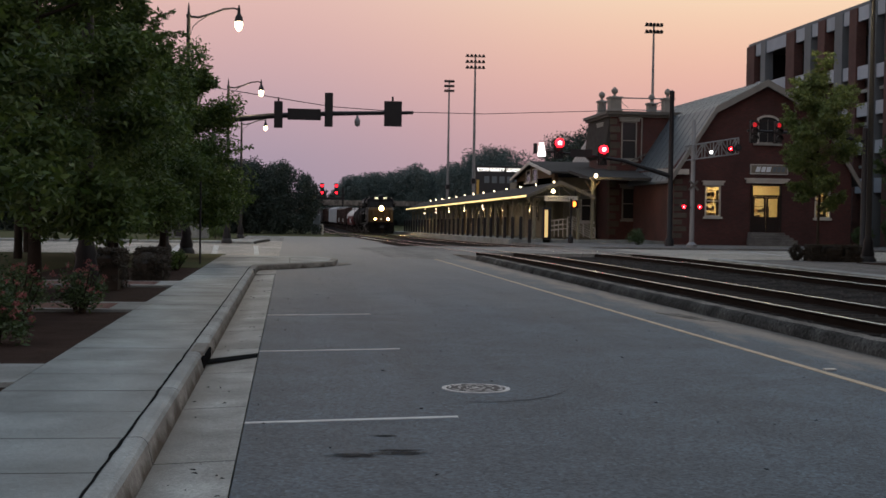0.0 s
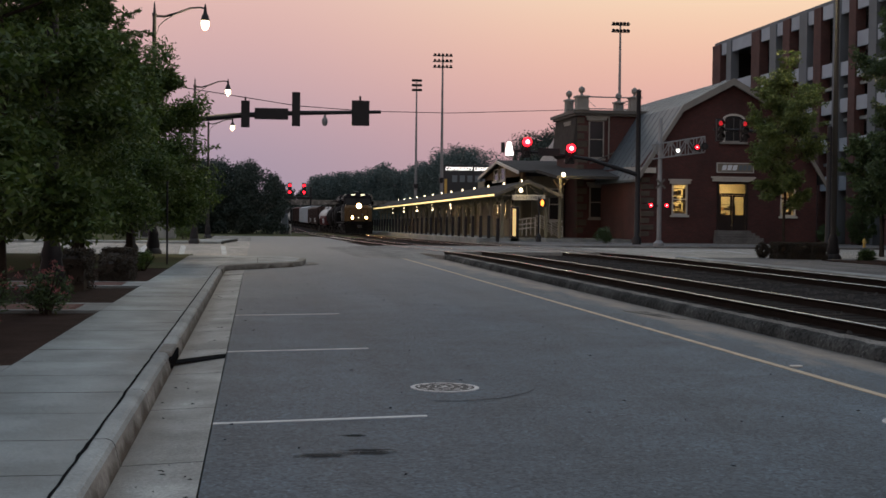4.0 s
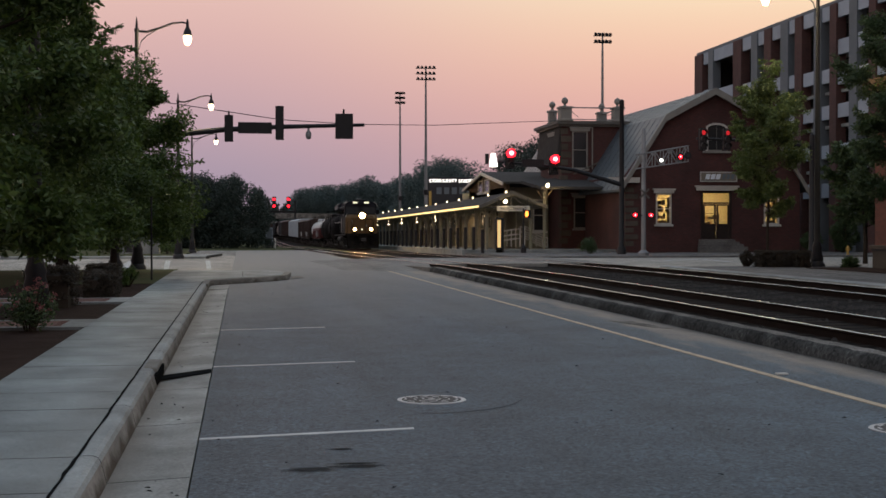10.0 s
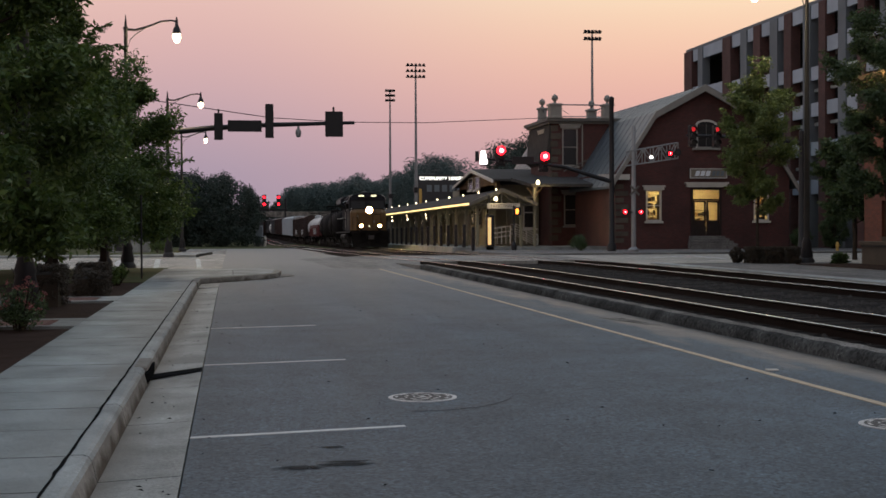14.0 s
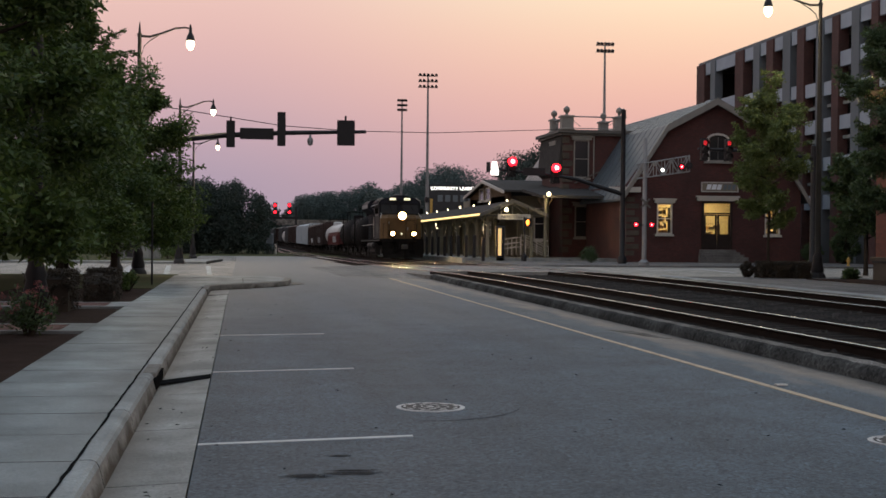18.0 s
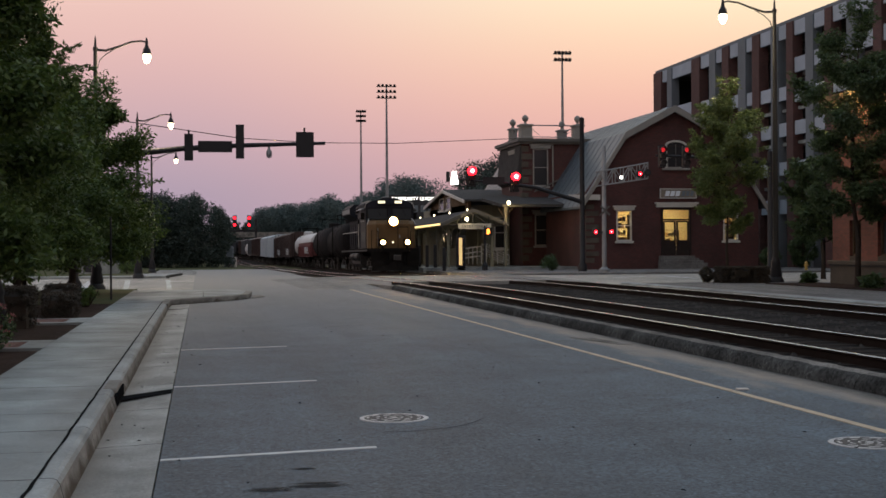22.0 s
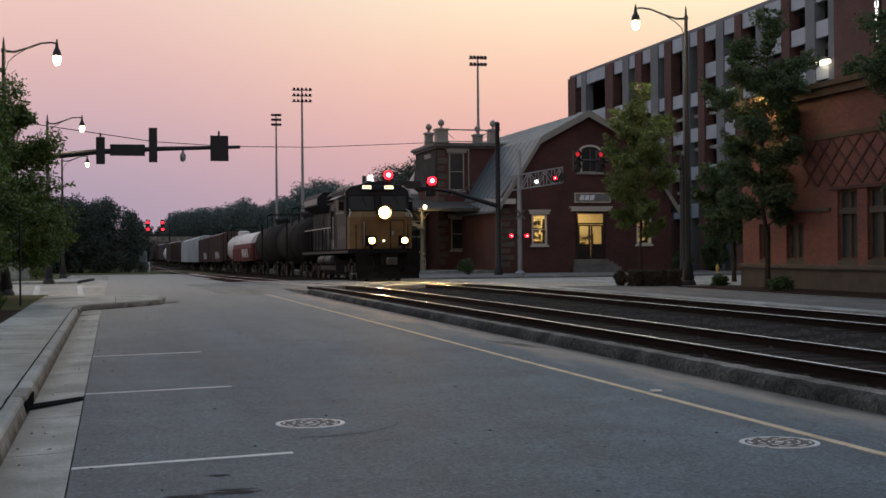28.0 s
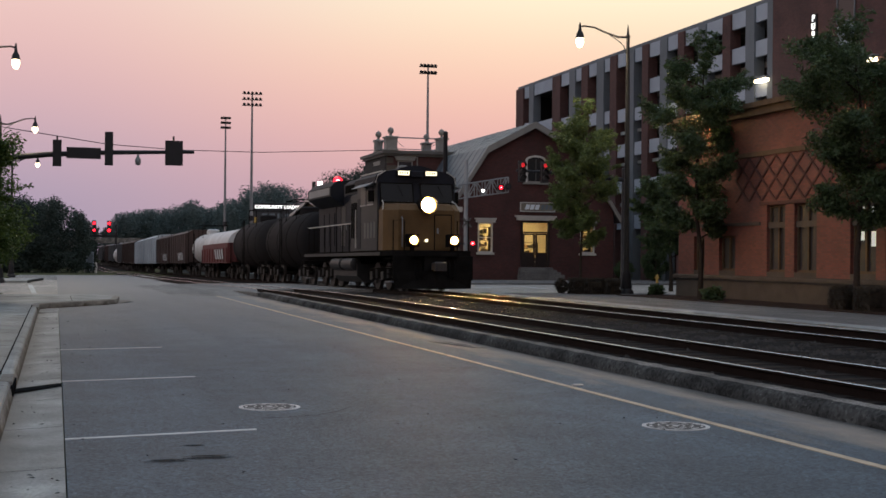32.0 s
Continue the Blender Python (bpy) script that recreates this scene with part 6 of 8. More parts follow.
part("hip_roof", S().poly([(20.2, 86.0, 4.25), (25.3, 86.0, 4.25), (25.3, 95.0, 5.3), (20.2, 92.5, 4.9)]).poly([(20.2, 86.0, 4.05), (25.3, 86.0, 4.05), (25.3, 95.0, 5.1), (20.2, 92.5, 4.7)]).poly([(20.2, 86, 4.05), (25.3, 86, 4.05), (25.3, 86, 4.25), (20.2, 86, 4.25)]).poly([(20.2, 86, 4.05), (20.2, 86, 4.25), (20.2, 92.5, 4.9), (20.2, 92.5, 4.7)]), M["shingle"], wing)
for x in (20.5,):
    ps_ = part("porch_post", S().box(x - 0.09, 86.2, -0.1, x + 0.09, 86.38, 4.1), M["cream"], wing)
    part("bracket", S().tube([(x, 86.29, 3.3), (x + 0.5, 86.29, 4.0)], 0.05, 5).tube([(x, 86.29, 3.3), (x - 0.5, 86.29, 4.0)], 0.05, 5), M["wood_dark"], ps_)
for yy in (102.1, 105.0):
    window_unit(wing, 19.57, yy, 4.33, 1.9, 1.0, "-x", False, False)
for k in range(3):
    window_unit(wing, 19.57, 97.8 + k * 3.2, 1.4, 1.2, 1.9, "-x", False, False, casing=M["cream"])
window_unit(wing, 22.3, 95.47, 1.2, 1.0, 2.4, "-y", False, False, casing=M["trim"])

# platform canopy
cn = thing("platform_canopy", "long platform canopy with cream posts and lit eaves", "canopy", (0, 0, 0.0))
def lean(y):
    """The canopy follows the platform down, more gently than the land."""
    return -0.0056 * (y - 86.0)


for x0, z0, x1, z1 in ((16.0, 3.05, 18.2, 4.0), (18.2, 4.0, 20.5, 3.05)):
    s = S()
    for k in range(15):
        a, b = 86.0 + k * 6.0, 86.0 + (k + 1) * 6.0
        fa, fb = lean(a), lean(b)
        s.poly([(x0, a, z0 + fa), (x1, a, z1 + fa), (x1, b, z1 + fb), (x0, b, z0 + fb)])
        s.poly([(x0, a, z0 + fa - 0.12), (x1, a, z1 + fa - 0.12), (x1, b, z1 + fb - 0.12), (x0, b, z0 + fb - 0.12)], 1)
    s.poly([(x0, 86, z0), (x1, 86, z1), (x1, 86, z1 - 0.2), (x0, 86, z0 - 0.2)], 1)
    part("roof_slope", s, [M["shingle"], M["cream"]], cn)
part("end_truss", S().tube([(16.4, 86.25, 2.98), (20.1, 86.25, 2.98)], 0.06, 6).tube([(18.2, 86.25, 3.0), (18.2, 86.25, 3.9)], 0.05, 6).tube([(17.2, 86.25, 3.0), (18.2, 86.25, 3.8)], 0.04, 6).tube([(19.2, 86.25, 3.0), (18.2, 86.25, 3.8)], 0.04, 6), M["trim_dark"], cn)
part("end_rake", S().prism([(15.9, 2.88), (18.2, 3.86), (20.65, 2.86), (20.65, 3.08), (18.2, 4.10), (15.9, 3.10)], "y", 85.85, 85.98), M["trim_dark"], cn)
ev = S()
for k in range(15):
    a, b = 86.2 + k * 6.0, 86.2 + (k + 1) * 6.0 - 0.1
    ev.poly([(15.97, a, 3.10 + lean(a)), (15.97, b, 3.10 + lean(b)), (15.97, b, 2.99 + lean(b)), (15.97, a, 2.99 + lean(a))])
    ev.poly([(15.97, a, 2.99 + lean(a)), (15.97, b, 2.99 + lean(b)), (16.05, b, 2.99 + lean(b)), (16.05, a, 2.99 + lean(a))])
part("eave_light", ev, M["warm_strip"], cn, "glowing warm eave strip")
for k in range(22):
    yy = 87.0 + k * 4.1
    z = fall(yy) + 0.34
    p = part("post", S().box(16.55, yy - 0.1, z, 16.75, yy + 0.1, lean(yy) + 3.2), M["cream"], cn)
    part("brace", S().tube([(16.6, yy, lean(yy) + 2.4), (16.1, yy, lean(yy) + 2.9)], 0.06, 5).tube([(16.7, yy, lean(yy) + 2.3), (17.5, yy, lean(yy) + 3.5)], 0.06, 5), M["cream"], p)
    part("post", S().box(19.6, yy - 0.1, z, 19.8, yy + 0.1, lean(yy) + 3.3), M["cream"], cn)
    part("tie_beam", S().box(16.75, yy - 0.07, lean(yy) + 2.95, 19.6, yy + 0.07, lean(yy) + 3.1), M["cream"], cn)
    if k % 3 == 1:
        z = lean(yy)
        part("pendant_lamp", S().lathe(17.4, yy, [(0.03, z + 2.38), (0.12, z + 2.42), (0.12, z + 2.52), (0.03, z + 2.6), (0.02, z + 3.2)], 8), M["lamp"], cn, "glowing warm pendant lamp")
for k in range(13):
    yy = 88 + k * 6.5
    part("ridge_light", S().lathe(18.2, yy, [(0.04, 4.0 + lean(yy)), (0.055, 4.08 + lean(yy)), (0.02, 4.14 + lean(yy))], 8), M["lamp"], cn, "small glowing ridge lamp")
part("back_wall", S().box(20.2, 111, -0.5, 20.5, 176, 2.7), M["cream"], cn)
for k in range(21):
    yy = 112.5 + k * 3.0
    arch = [(yy - 0.55, 0.9), (yy + 0.55, 0.9), (yy + 0.55, 2.0)] + [(yy + 0.55 * math.cos(a), 2.0 + 0.35 * math.sin(a)) for a in [math.pi * q / 6 for q in range(1, 6)]] + [(yy - 0.55, 2.0)]
    part("arched_window", S().prism(arch, "x", 20.17, 20.198), M["glass"], cn)
for yy in (92, 104, 116, 128):
    point_lamp(17.4, yy, fall(yy) + 2.6, 13, (1.0, 0.72, 0.38), 0.2)
stn = thing("station_name_sign", "white station name board hung from the canopy", "sign", (18.23, 85.7, 2.70))
part("board", S().box(-1.12, 0, 0, 1.12, 0.06, 0.36, bev=0.01), M["trim"], stn)
text("FAYETTEVILLE", 0.29, M["dark"], stn, pose(0, -0.012, 0.17, 90, 0, 0), depth=0.005)
part("hanger", S().box(-1.0, 0.01, 0.36, -0.95, 0.16, 0.85).box(0.95, 0.01, 0.36, 1.0, 0.16, 0.85), M["black_metal"], stn)
pl = thing("porch_lamp", "glowing globe lamp under the canopy gable", "lamp", (17.68, 85.7, 3.36))
part("globe", S().lathe(0, 0, [(0.03, -0.14), (0.10, -0.10), (0.14, 0.0), (0.10, 0.10), (0.03, 0.15)], 12), M["lamp"], pl, smooth=True)
part("bracket", S().box(-0.02, 0, 0.15, 0.02, 0.25, 0.2), M["black_metal"], pl)
point_lamp(17.68, 85.3, 3.2, 14, (1.0, 0.75, 0.4), 0.2)
pl2 = thing("porch_lamp", "glowing globe lamp on the station porch", "lamp", (20.62, 85.8, 4.46))
part("globe", S().lathe(0, 0, [(0.03, -0.14), (0.10, -0.10), (0.14, 0.0), (0.10, 0.10), (0.03, 0.15)], 12), M["lamp"], pl2, smooth=True)
part("bracket", S().box(-0.02, 0, 0.15, 0.02, 0.3, 0.2), M["black_metal"], pl2)
point_lamp(20.62, 85.2, 4.2, 75, (1.0, 0.72, 0.32), 0.2)
kiosk = thing("ticket_kiosk", "tall glowing ticket kiosk by the platform end", "kiosk", (16.9, 84.0, 0.14))
part("case", S().box(-0.22, 0.0, -0.25, 0.32, 0.5, 2.1, bev=0.03), M["black_metal"], kiosk)
part("lit_panel", S().box(-0.11, -0.02, 0.15, 0.11, -0.004, 1.95), M["kiosk_lit"], kiosk)
fence = thing("platform_fence", "row of dark square posts along the platform edge", "fence", (0, 0, 0))
for k in range(29):
    yy = 81.0 + k * 3.16
    z = fall(yy) + (0.14 if yy < 84 else 0.34)
    part("post", S().box(15.12, yy - 0.09, z, 15.32, yy + 0.09, z + 1.5, bev=0.02), M["black_metal"], fence)
rl = thing("ramp_rail", "pale pipe handrails of the access ramp", "handrail", (0, 0, 0.14))
for x0, x1, z0, z1 in ((17.75, 18.95, 0.0, 0.18), (19.3, 20.9, 0.35, -0.45)):
    for dy in (0.0, 1.4):
        s = S()
        for z in (0.55, 0.85, 1.2):
            s.tube([(x0, 87.0 + dy, z + z0), (x1, 87.0 + dy, z + z1)], 0.03, 6)
        part("rail", s, M["trim"], rl)
        for x, z in ((x0, 1.2 + z0), ((x0 + x1) / 2, 1.2 + (z0 + z1) / 2), (x1, 1.2 + z1)):
            part("rail_post", S().tube([(x, 87.0 + dy, 0.15), (x, 87.0 + dy, z)], 0.03, 6), M["trim"], rl)

# the lit shop behind the gable's windows and door
room = thing("shop_room", "warmly lit shop room with cream walls", "room", (0, GY + 0.36, 0.14), kind="structure")
part("floor_slab", S().box(25.26, 0, 0.5, 36.6, 5.6, 0.68), M["shop_dark"], room)
part("back_wall", S().box(25.26, 5.5, 0.68, 36.6, 5.6, 4.4), M["shop_wall"], room)
for x in (25.26, 36.52):
    part("side_wall", S().box(x, 0.0, 0.68, x + 0.08, 5.5, 4.4), M["shop_wall"], room)
part("ceiling", S().box(25.26, 0, 4.4, 36.6, 5.6, 4.5), M["shop_wall"], room)
for x in (27.5, 29.8, 32.2):
    part("ceiling_panel", S().box(x - 0.6, 1.2, 4.34, x + 0.6, 4.4, 4.396), M["shop_light"], room, "glowing ceiling panel")
rs_ = random.Random(77)
for x, y, w, h in ((27.5, 0.75, 1.5, 2.75), (30.4, 3.4, 0.9, 2.0), (31.9, 2.6, 1.1, 1.75), (35.0, 0.9, 1.5, 2.9)):
    sh = thing("shelf_unit", "dark shelf unit packed with mixed goods", "shelf", (x, GY + 0.36 + y, 0.82), "shop shelves")
    for q in (-1, 1):
        part("side_panel", S().box(q * w / 2 - 0.02, 0, 0, q * w / 2 + 0.02, 0.4, h), M["shop_dark"], sh)
    n = int(h / 0.42)
    for k in range(n + 1):
        part("shelf_board", S().box(-w / 2 + 0.02, 0, k * h / n - (0.03 if k else 0), w / 2 - 0.02, 0.4, k * h / n + (0 if k else 0.03)), M["shop_dark"], sh)
        u = -w / 2 + 0.06
        while k < n and u < w / 2 - 0.16:
            a, b = rs_.uniform(0.08, 0.2), rs_.uniform(0.12, 0.34)
            if rs_.random() < 0.8:
                part("goods", S().box(u, 0.06, k * h / n + 0.035, u + a, 0.32, k * h / n + 0.035 + min(b, h / n - 0.08)), M["shop_goods"] if rs_.random() < 0.6 else M["shop_dark"], sh)
            u += a + 0.03


# ---- car park building ----
gar = thing("parking_garage", "brick and concrete parking garage with white spandrels", "building", (0, 0, 0.05))
GX, Y0, Y1 = 40.0, 66.05, 110.4
# the decks' inner shade is in the dark colour of this block and end wall
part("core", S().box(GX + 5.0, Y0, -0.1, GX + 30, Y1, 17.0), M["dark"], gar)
for z, far in ((3.3, Y1), (5.9, Y1), (8.6, Y1), (11.1, Y1), (13.4, 83.0)):
    part("floor_slab", S().box(GX + 0.61, Y0, z - 0.35, GX + 5.0, far, z), M["concrete_old"], gar)
part("roof_slab", S().box(GX + 0.5, Y0, 16.2, GX + 5.0, Y1, 16.6), M["concrete_old"], gar)
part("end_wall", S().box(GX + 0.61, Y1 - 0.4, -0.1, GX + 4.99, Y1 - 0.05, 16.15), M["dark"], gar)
part("roof_parapet", S().box(GX + 0.05, Y0, 16.75, GX + 0.45, Y1, 17.0), M["panel_grey"], gar)
# columns from the far end to the tower: brick and grey by turns
COLS = [(Y1 - 1.9, Y1, "b"), (106.0, 107.1, "g"), (99.6, 101.35, "b"), (96.4, 97.65, "g"), (93.7, 95.0, "b"), (90.65, 92.0, "g"), (88.2, 89.4, "b"),
        (85.2, 86.3, "g"), (82.75, 83.75, "b"), (79.85, 80.95, "g"), (77.25, 78.15, "b"), (74.3, 75.3, "g"), (71.0, 72.0, "b"), (68.15, 69.2, "g"), (Y0 + 0.01, Y0 + 0.6, "g")]
for a, b, c in COLS:
    proud = 0.14 if c == "b" else 0.1
    part("column", S().box(GX - proud, a, -0.1, GX + 0.6, b, 16.745, bev=0.02), M["brick_garage"] if c == "b" else M["panel_grey"], gar)
for (a, _, c), (_, b, d) in zip(COLS, COLS[1:]):
    ym = (a + b) / 2
    lift = 0.046 * (ym - 85.0)
    rows = [(15.75, 16.74), (8.98, 9.92), (6.3, 7.2), (3.6, 4.6)]
    if ym > 83.2:
        rows.append((11.52 + lift, 12.46 + lift))
    else:
        rows += [(13.18 + 0.03 * (83.2 - ym), 14.2 + 0.026 * (83.2 - ym)), (11.2, 12.1)]
    for z0, z1 in rows:
        part("spandrel_panel", S().box(GX, b + 0.004, z0, GX + 0.2, a - 0.004, z1, bev=0.012), M["panel"], gar)
for z in (5.35, 8.35, 10.7):
    part("deck_edge", S().box(GX + 0.25, Y0 + 0.61, z, GX + 0.49, Y1 - 2.0, z + 0.22), M["concrete"], gar)
part("stair_tower", S().box(GX - 0.1, 42.0, -0.1, GX + 12, Y0, 24.0), M["brick_garage"], gar)
for z in (6.25, 10.25, 14.25, 18.25):
    tw = part("tower_window", S().box(GX - 0.14, 57.85, z, GX - 0.08, 59.35, z + 2.65), M["glass"], gar)
    part("window_frame", S().box(GX - 0.18, 57.75, z - 0.1, GX - 0.14, 57.85, z + 2.75).box(GX - 0.18, 59.35, z - 0.1, GX - 0.14, 59.45, z + 2.75).box(GX - 0.17, 57.85, z - 0.1, GX - 0.14, 59.35, z), M["panel_grey"], tw)
    part("pale_panel", S().box(GX - 0.16, 57.85, z - 1.25, GX - 0.1, 59.35, z - 0.22), M["panel"], tw)
ls = thing("parking_sign", "vertical row of glowing white letters on the brick tower", "sign", (GX - 0.2, 61.6, 0))
part("backing", S().box(0, -0.26, 12.4, 0.1, 0.26, 15.15, bev=0.02), M["black_metal"], ls)
for k, ch in enumerate("PUBLIC"):
    text(ch, 0.5, M["white_lit"], ls, pose(-0.02, 0, 14.9 - k * 0.45, 90, 0, -90))
point_lamp(GX - 0.55, 61.6, 13.8, 9, (1.0, 0.80, 0.50), 0.3)
for x, yy, z, lit in ((GX - 0.3, 67.0, 12.25, True), (GX + 0.9, 80.0, 12.6, False), (GX + 0.9, 95.0, 13.2, False), (GX - 0.5, 56.2, 11.9, True), (GX - 0.5, 55.8, 11.3, True)):
    gl = thing("garage_light", "bright oval light on the parking garage" if lit else "unlit ceiling light inside the parking garage", "lamp", (x, yy, z))
    part("housing", S().box(-0.1, -0.62, 0.0, 0.3, 0.62, 0.14, bev=0.04), M["steel"], gl)
    part("tube", S().box(-0.12, -0.58, -0.2, 0.25, 0.58, -0.002, bev=0.09), M["lamp"] if lit else M["dark"], gl)
    part("arm", S().box(0.25, -0.05, 0.02, 0.5, 0.05, 0.12), M["steel"], gl)
point_lamp(GX - 0.9, 67.0, 12.0, 9, (1.0, 0.95, 0.85), 0.3)

# ---- brick building beyond the tracks ----
bb = thing("brick_building", "orange brick building with stone base and dark windows", "building", (0, 0, 0.08))
BX, B1 = 22.0, 42.6
part("stone_base", S().box(BX - 0.06, 10, -0.1, BX + 0.35, B1 + 0.06, 0.72), M["stone"], bb)
# dark strip painted in as the shadow beneath the base cap
part("drip_band", S().box(BX - 0.09, 10, 0.655, BX - 0.062, B1 + 0.09, 0.72), M["dark"], bb)
part("base_cap", S().box(BX - 0.14, 10, 0.725, BX + 0.35, B1 + 0.14, 0.86, bev=0.03), M["stone"], bb)
part("cornice", S().box(BX - 0.35, 9.8, 6.45, BX + 0.4, B1 + 0.3, 6.62).box(BX - 0.22, 9.8, 6.2, BX + 0.4, B1 + 0.2, 6.448), M["wood_dark"], bb)
part("belt_course", S().box(BX - 0.05, 36.7, 2.56, BX - 0.002, B1, 2.66), M["stone"], bb)
part("belt_course", S().box(BX - 0.05, 10, 3.21, BX - 0.002, 36.7, 3.31), M["brick_diamond"], bb)
part("belt_course", S().box(BX - 0.05, 10, 4.85, BX - 0.002, B1, 5.0), M["wood_dark"], bb)
wins = [(40.98, 0.80, 2.24), (38.93, 1.13, 2.24), (35.75, 1.12, 3.2), (34.02, 1.26, 3.2), (31.0, 1.25, 3.2), (29.3, 1.25, 3.2), (26.2, 1.2, 3.2), (24.5, 1.2, 3.2), (21.5, 1.2, 3.2)]
edges = [B1] + [v for yc, w, top in wins for v in (yc + w / 2, yc - w / 2)] + [10.0]
for a, b in zip(edges[0::2], edges[1::2]):
    part("pier", S().box(BX, b, 0.86, BX + 0.35, a, 3.3), M["brick_orange"], bb)
for yc, w, top in wins:
    part("window_apron", S().box(BX, yc - w / 2, 0.86, BX + 0.35, yc + w / 2, 1.02), M["stone"], bb)
    part("window_head", S().box(BX, yc - w / 2, top, BX + 0.35, yc + w / 2, 3.3), M["brick_orange"], bb)
part("upper_wall", S().box(BX, 10.0, 3.3, BX + 0.35, B1, 6.3), M["brick_orange"], bb)
part("end_wall", S().box(BX + 0.35, B1 - 0.35, 0.72, BX + 14, B1, 6.3), M["brick_orange"], bb)
part("end_base", S().box(BX + 0.35, B1 - 0.35, -0.1, BX + 14, B1 + 0.06, 0.72), M["stone"], bb)
part("roof", S().box(BX + 0.36, 10, 6.1, BX + 14, B1 - 0.36, 6.3), M["shingle"], bb)
part("back_wall", S().box(BX + 13.6, 10, -0.1, BX + 14, B1 - 0.36, 6.1), M["brick_orange"], bb)
for yc, w, top in wins:
    wu = new("window")
    wu.parent = bb
    wu.matrix_basis = pose(BX + 0.16, yc, 1.02, 0, 0, -90)
    h = top - 1.02
    mid = h if top < 3 else 1.42
    s = S()
    for x in (-w / 2, -0.04, w / 2 - 0.08):
        s.box(x, -0.05, 0, x + 0.08, 0.1, h)
    s.box(-w / 2, -0.045, 0, w / 2, 0.09, 0.08).box(-w / 2, -0.045, h - 0.08, w / 2, 0.09, h)
    part("window_frame", s, M["wood_dark"], wu)
    if top > 3:
        part("transom_band", S().box(-w / 2, -0.10, mid, w / 2, 0.1, mid + 0.2), M["stone"], wu)
    for x0, x1 in ((-w / 2 + 0.08, -0.04), (0.04, w / 2 - 0.08)):
        part("pane", S().box(x0, 0.02, 0.08, x1, 0.04, min(mid, h - 0.08)), M["dull_glass"], wu)
        if top > 3:
            part("pane", S().box(x0, 0.02, mid + 0.2, x1, 0.04, h - 0.08), M["dull_glass"], wu)
    if yc == 31.0:
        # glowing patches laid over the panes for the brightness seen in them
        for x0, z0, z1 in ((-0.42, 1.72, 1.96), (0.16, 1.72, 1.96), (-0.42, 0.98, 1.24), (0.16, 0.8, 1.24)):
            part("bright_gap", S().box(x0, 0.012, z0, x0 + 0.24, 0.0185, z1), M["pane_glow"], wu, "pale glowing patch added for the pane's brightness")
    # dark sheet behind the panes, coloured for the unlit room
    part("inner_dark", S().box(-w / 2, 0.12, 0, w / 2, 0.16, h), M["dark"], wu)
# diamond brickwork standing proud in the frieze
y0 = 37.9
for k in range(12):
    yc = y0 - k * 0.85
    for q in (-1, 1):
        dia = S().prism([(yc - 0.425 * q - 0.06, 3.35), (yc - 0.425 * q + 0.06, 3.35), (yc + 0.425 * q + 0.06, 4.1), (yc + 0.425 * q - 0.06, 4.1)], "x", BX - 0.03, BX - 0.002)
        part("diamond_course", dia, M["brick_diamond"], bb)
        dia = S().prism([(yc + 0.425 * q - 0.06, 4.1), (yc + 0.425 * q + 0.06, 4.1), (yc - 0.425 * q + 0.06, 4.83), (yc - 0.425 * q - 0.06, 4.83)], "x", BX - 0.034, BX - 0.002)
        part("diamond_course", dia, M["brick_diamond"], bb)
wl = thing("wall_lamp", "bright wall lamp on the brick building", "lamp", Matrix.Translation((BX - 0.35, 40.2, 7.05)) @ Matrix.Scale(0.7, 4))
part("globe", S().lathe(0, 0, [(0.05, -0.2), (0.17, -0.12), (0.2, 0.0), (0.15, 0.14), (0.04, 0.2)], 12), M["lamp"], wl, smooth=True)
part("bracket", S().box(-0.03, -0.03, 0.18, 0.4, 0.03, 0.24), M["black_metal"], wl)
point_lamp(BX - 0.9, 40.4, 6.6, 130, (1.0, 0.72, 0.35), 0.2)

hy = thing("fire_hydrant", "small yellow fire hydrant", "hydrant", Matrix.Translation((34.0, 69.0, 0.05)) @ Matrix.Scale(0.65, 4))
part("barrel", S().lathe(0, 0, [(0.16, 0), (0.16, 0.06), (0.11, 0.08), (0.11, 0.55), (0.14, 0.57), (0.13, 0.66), (0.05, 0.75), (0.03, 0.8)], 12), M["hydrant"], hy, smooth=True)
part("nozzle", S().tube([(-0.2, 0, 0.45), (0.2, 0, 0.45)], 0.06, 8).tube([(0, -0.2, 0.4), (0, 0, 0.4)], 0.07, 8), M["hydrant"], hy)

# low walls and boxes past the cross street
wb = thing("utility_cabinet", "pale concrete utility enclosure by the far pavement", "enclosure", (-6.6, 88.0, fall(88) + 0.1))
part("body", S().box(-1.2, 0, -0.1, 1.3, 2.0, 1.3, bev=0.04), M["concrete"], wb)
part("door", S().box(-0.9, -0.02, 0.1, -0.1, -0.003, 1.15), M["dark"], wb)
bo = thing("white_post", "small white marker post by the tracks", "post", (4.0, 152.0, fall(152)))
part("post", S().lathe(0, 0, [(0.16, -0.05), (0.16, 1.05), (0.05, 1.15)], 8), M["trim"], bo)
shrub("yellow_shrub", -4.6, 86.5, fall(86) + 0.1, 1.6, 1.4, 1.1, 91, M["leaf"], "pale yellow-green shrub by the far pavement", "shrub", "", 50, 0.12)
sp = thing("sign_post", "thin dark sign post by the pavement corner", "post", (-2.4, 36.5, 0.1))
part("post", S().tube([(0, 0, -0.05), (0, 0, 2.3)], 0.03, 6), M["black_metal"], sp)
ut = thing("parcel_of_debris", "small flattened pale litter on the asphalt", "litter", (5.5, 12.62, 0.005))
part("scrap", S().box(-0.06, -0.035, 0, 0.06, 0.035, 0.016, bev=0.006), M["trim"], ut)
pt = thing("asphalt_patch", "pale concrete patch along the yellow line", "patch", (0, 0, 0))
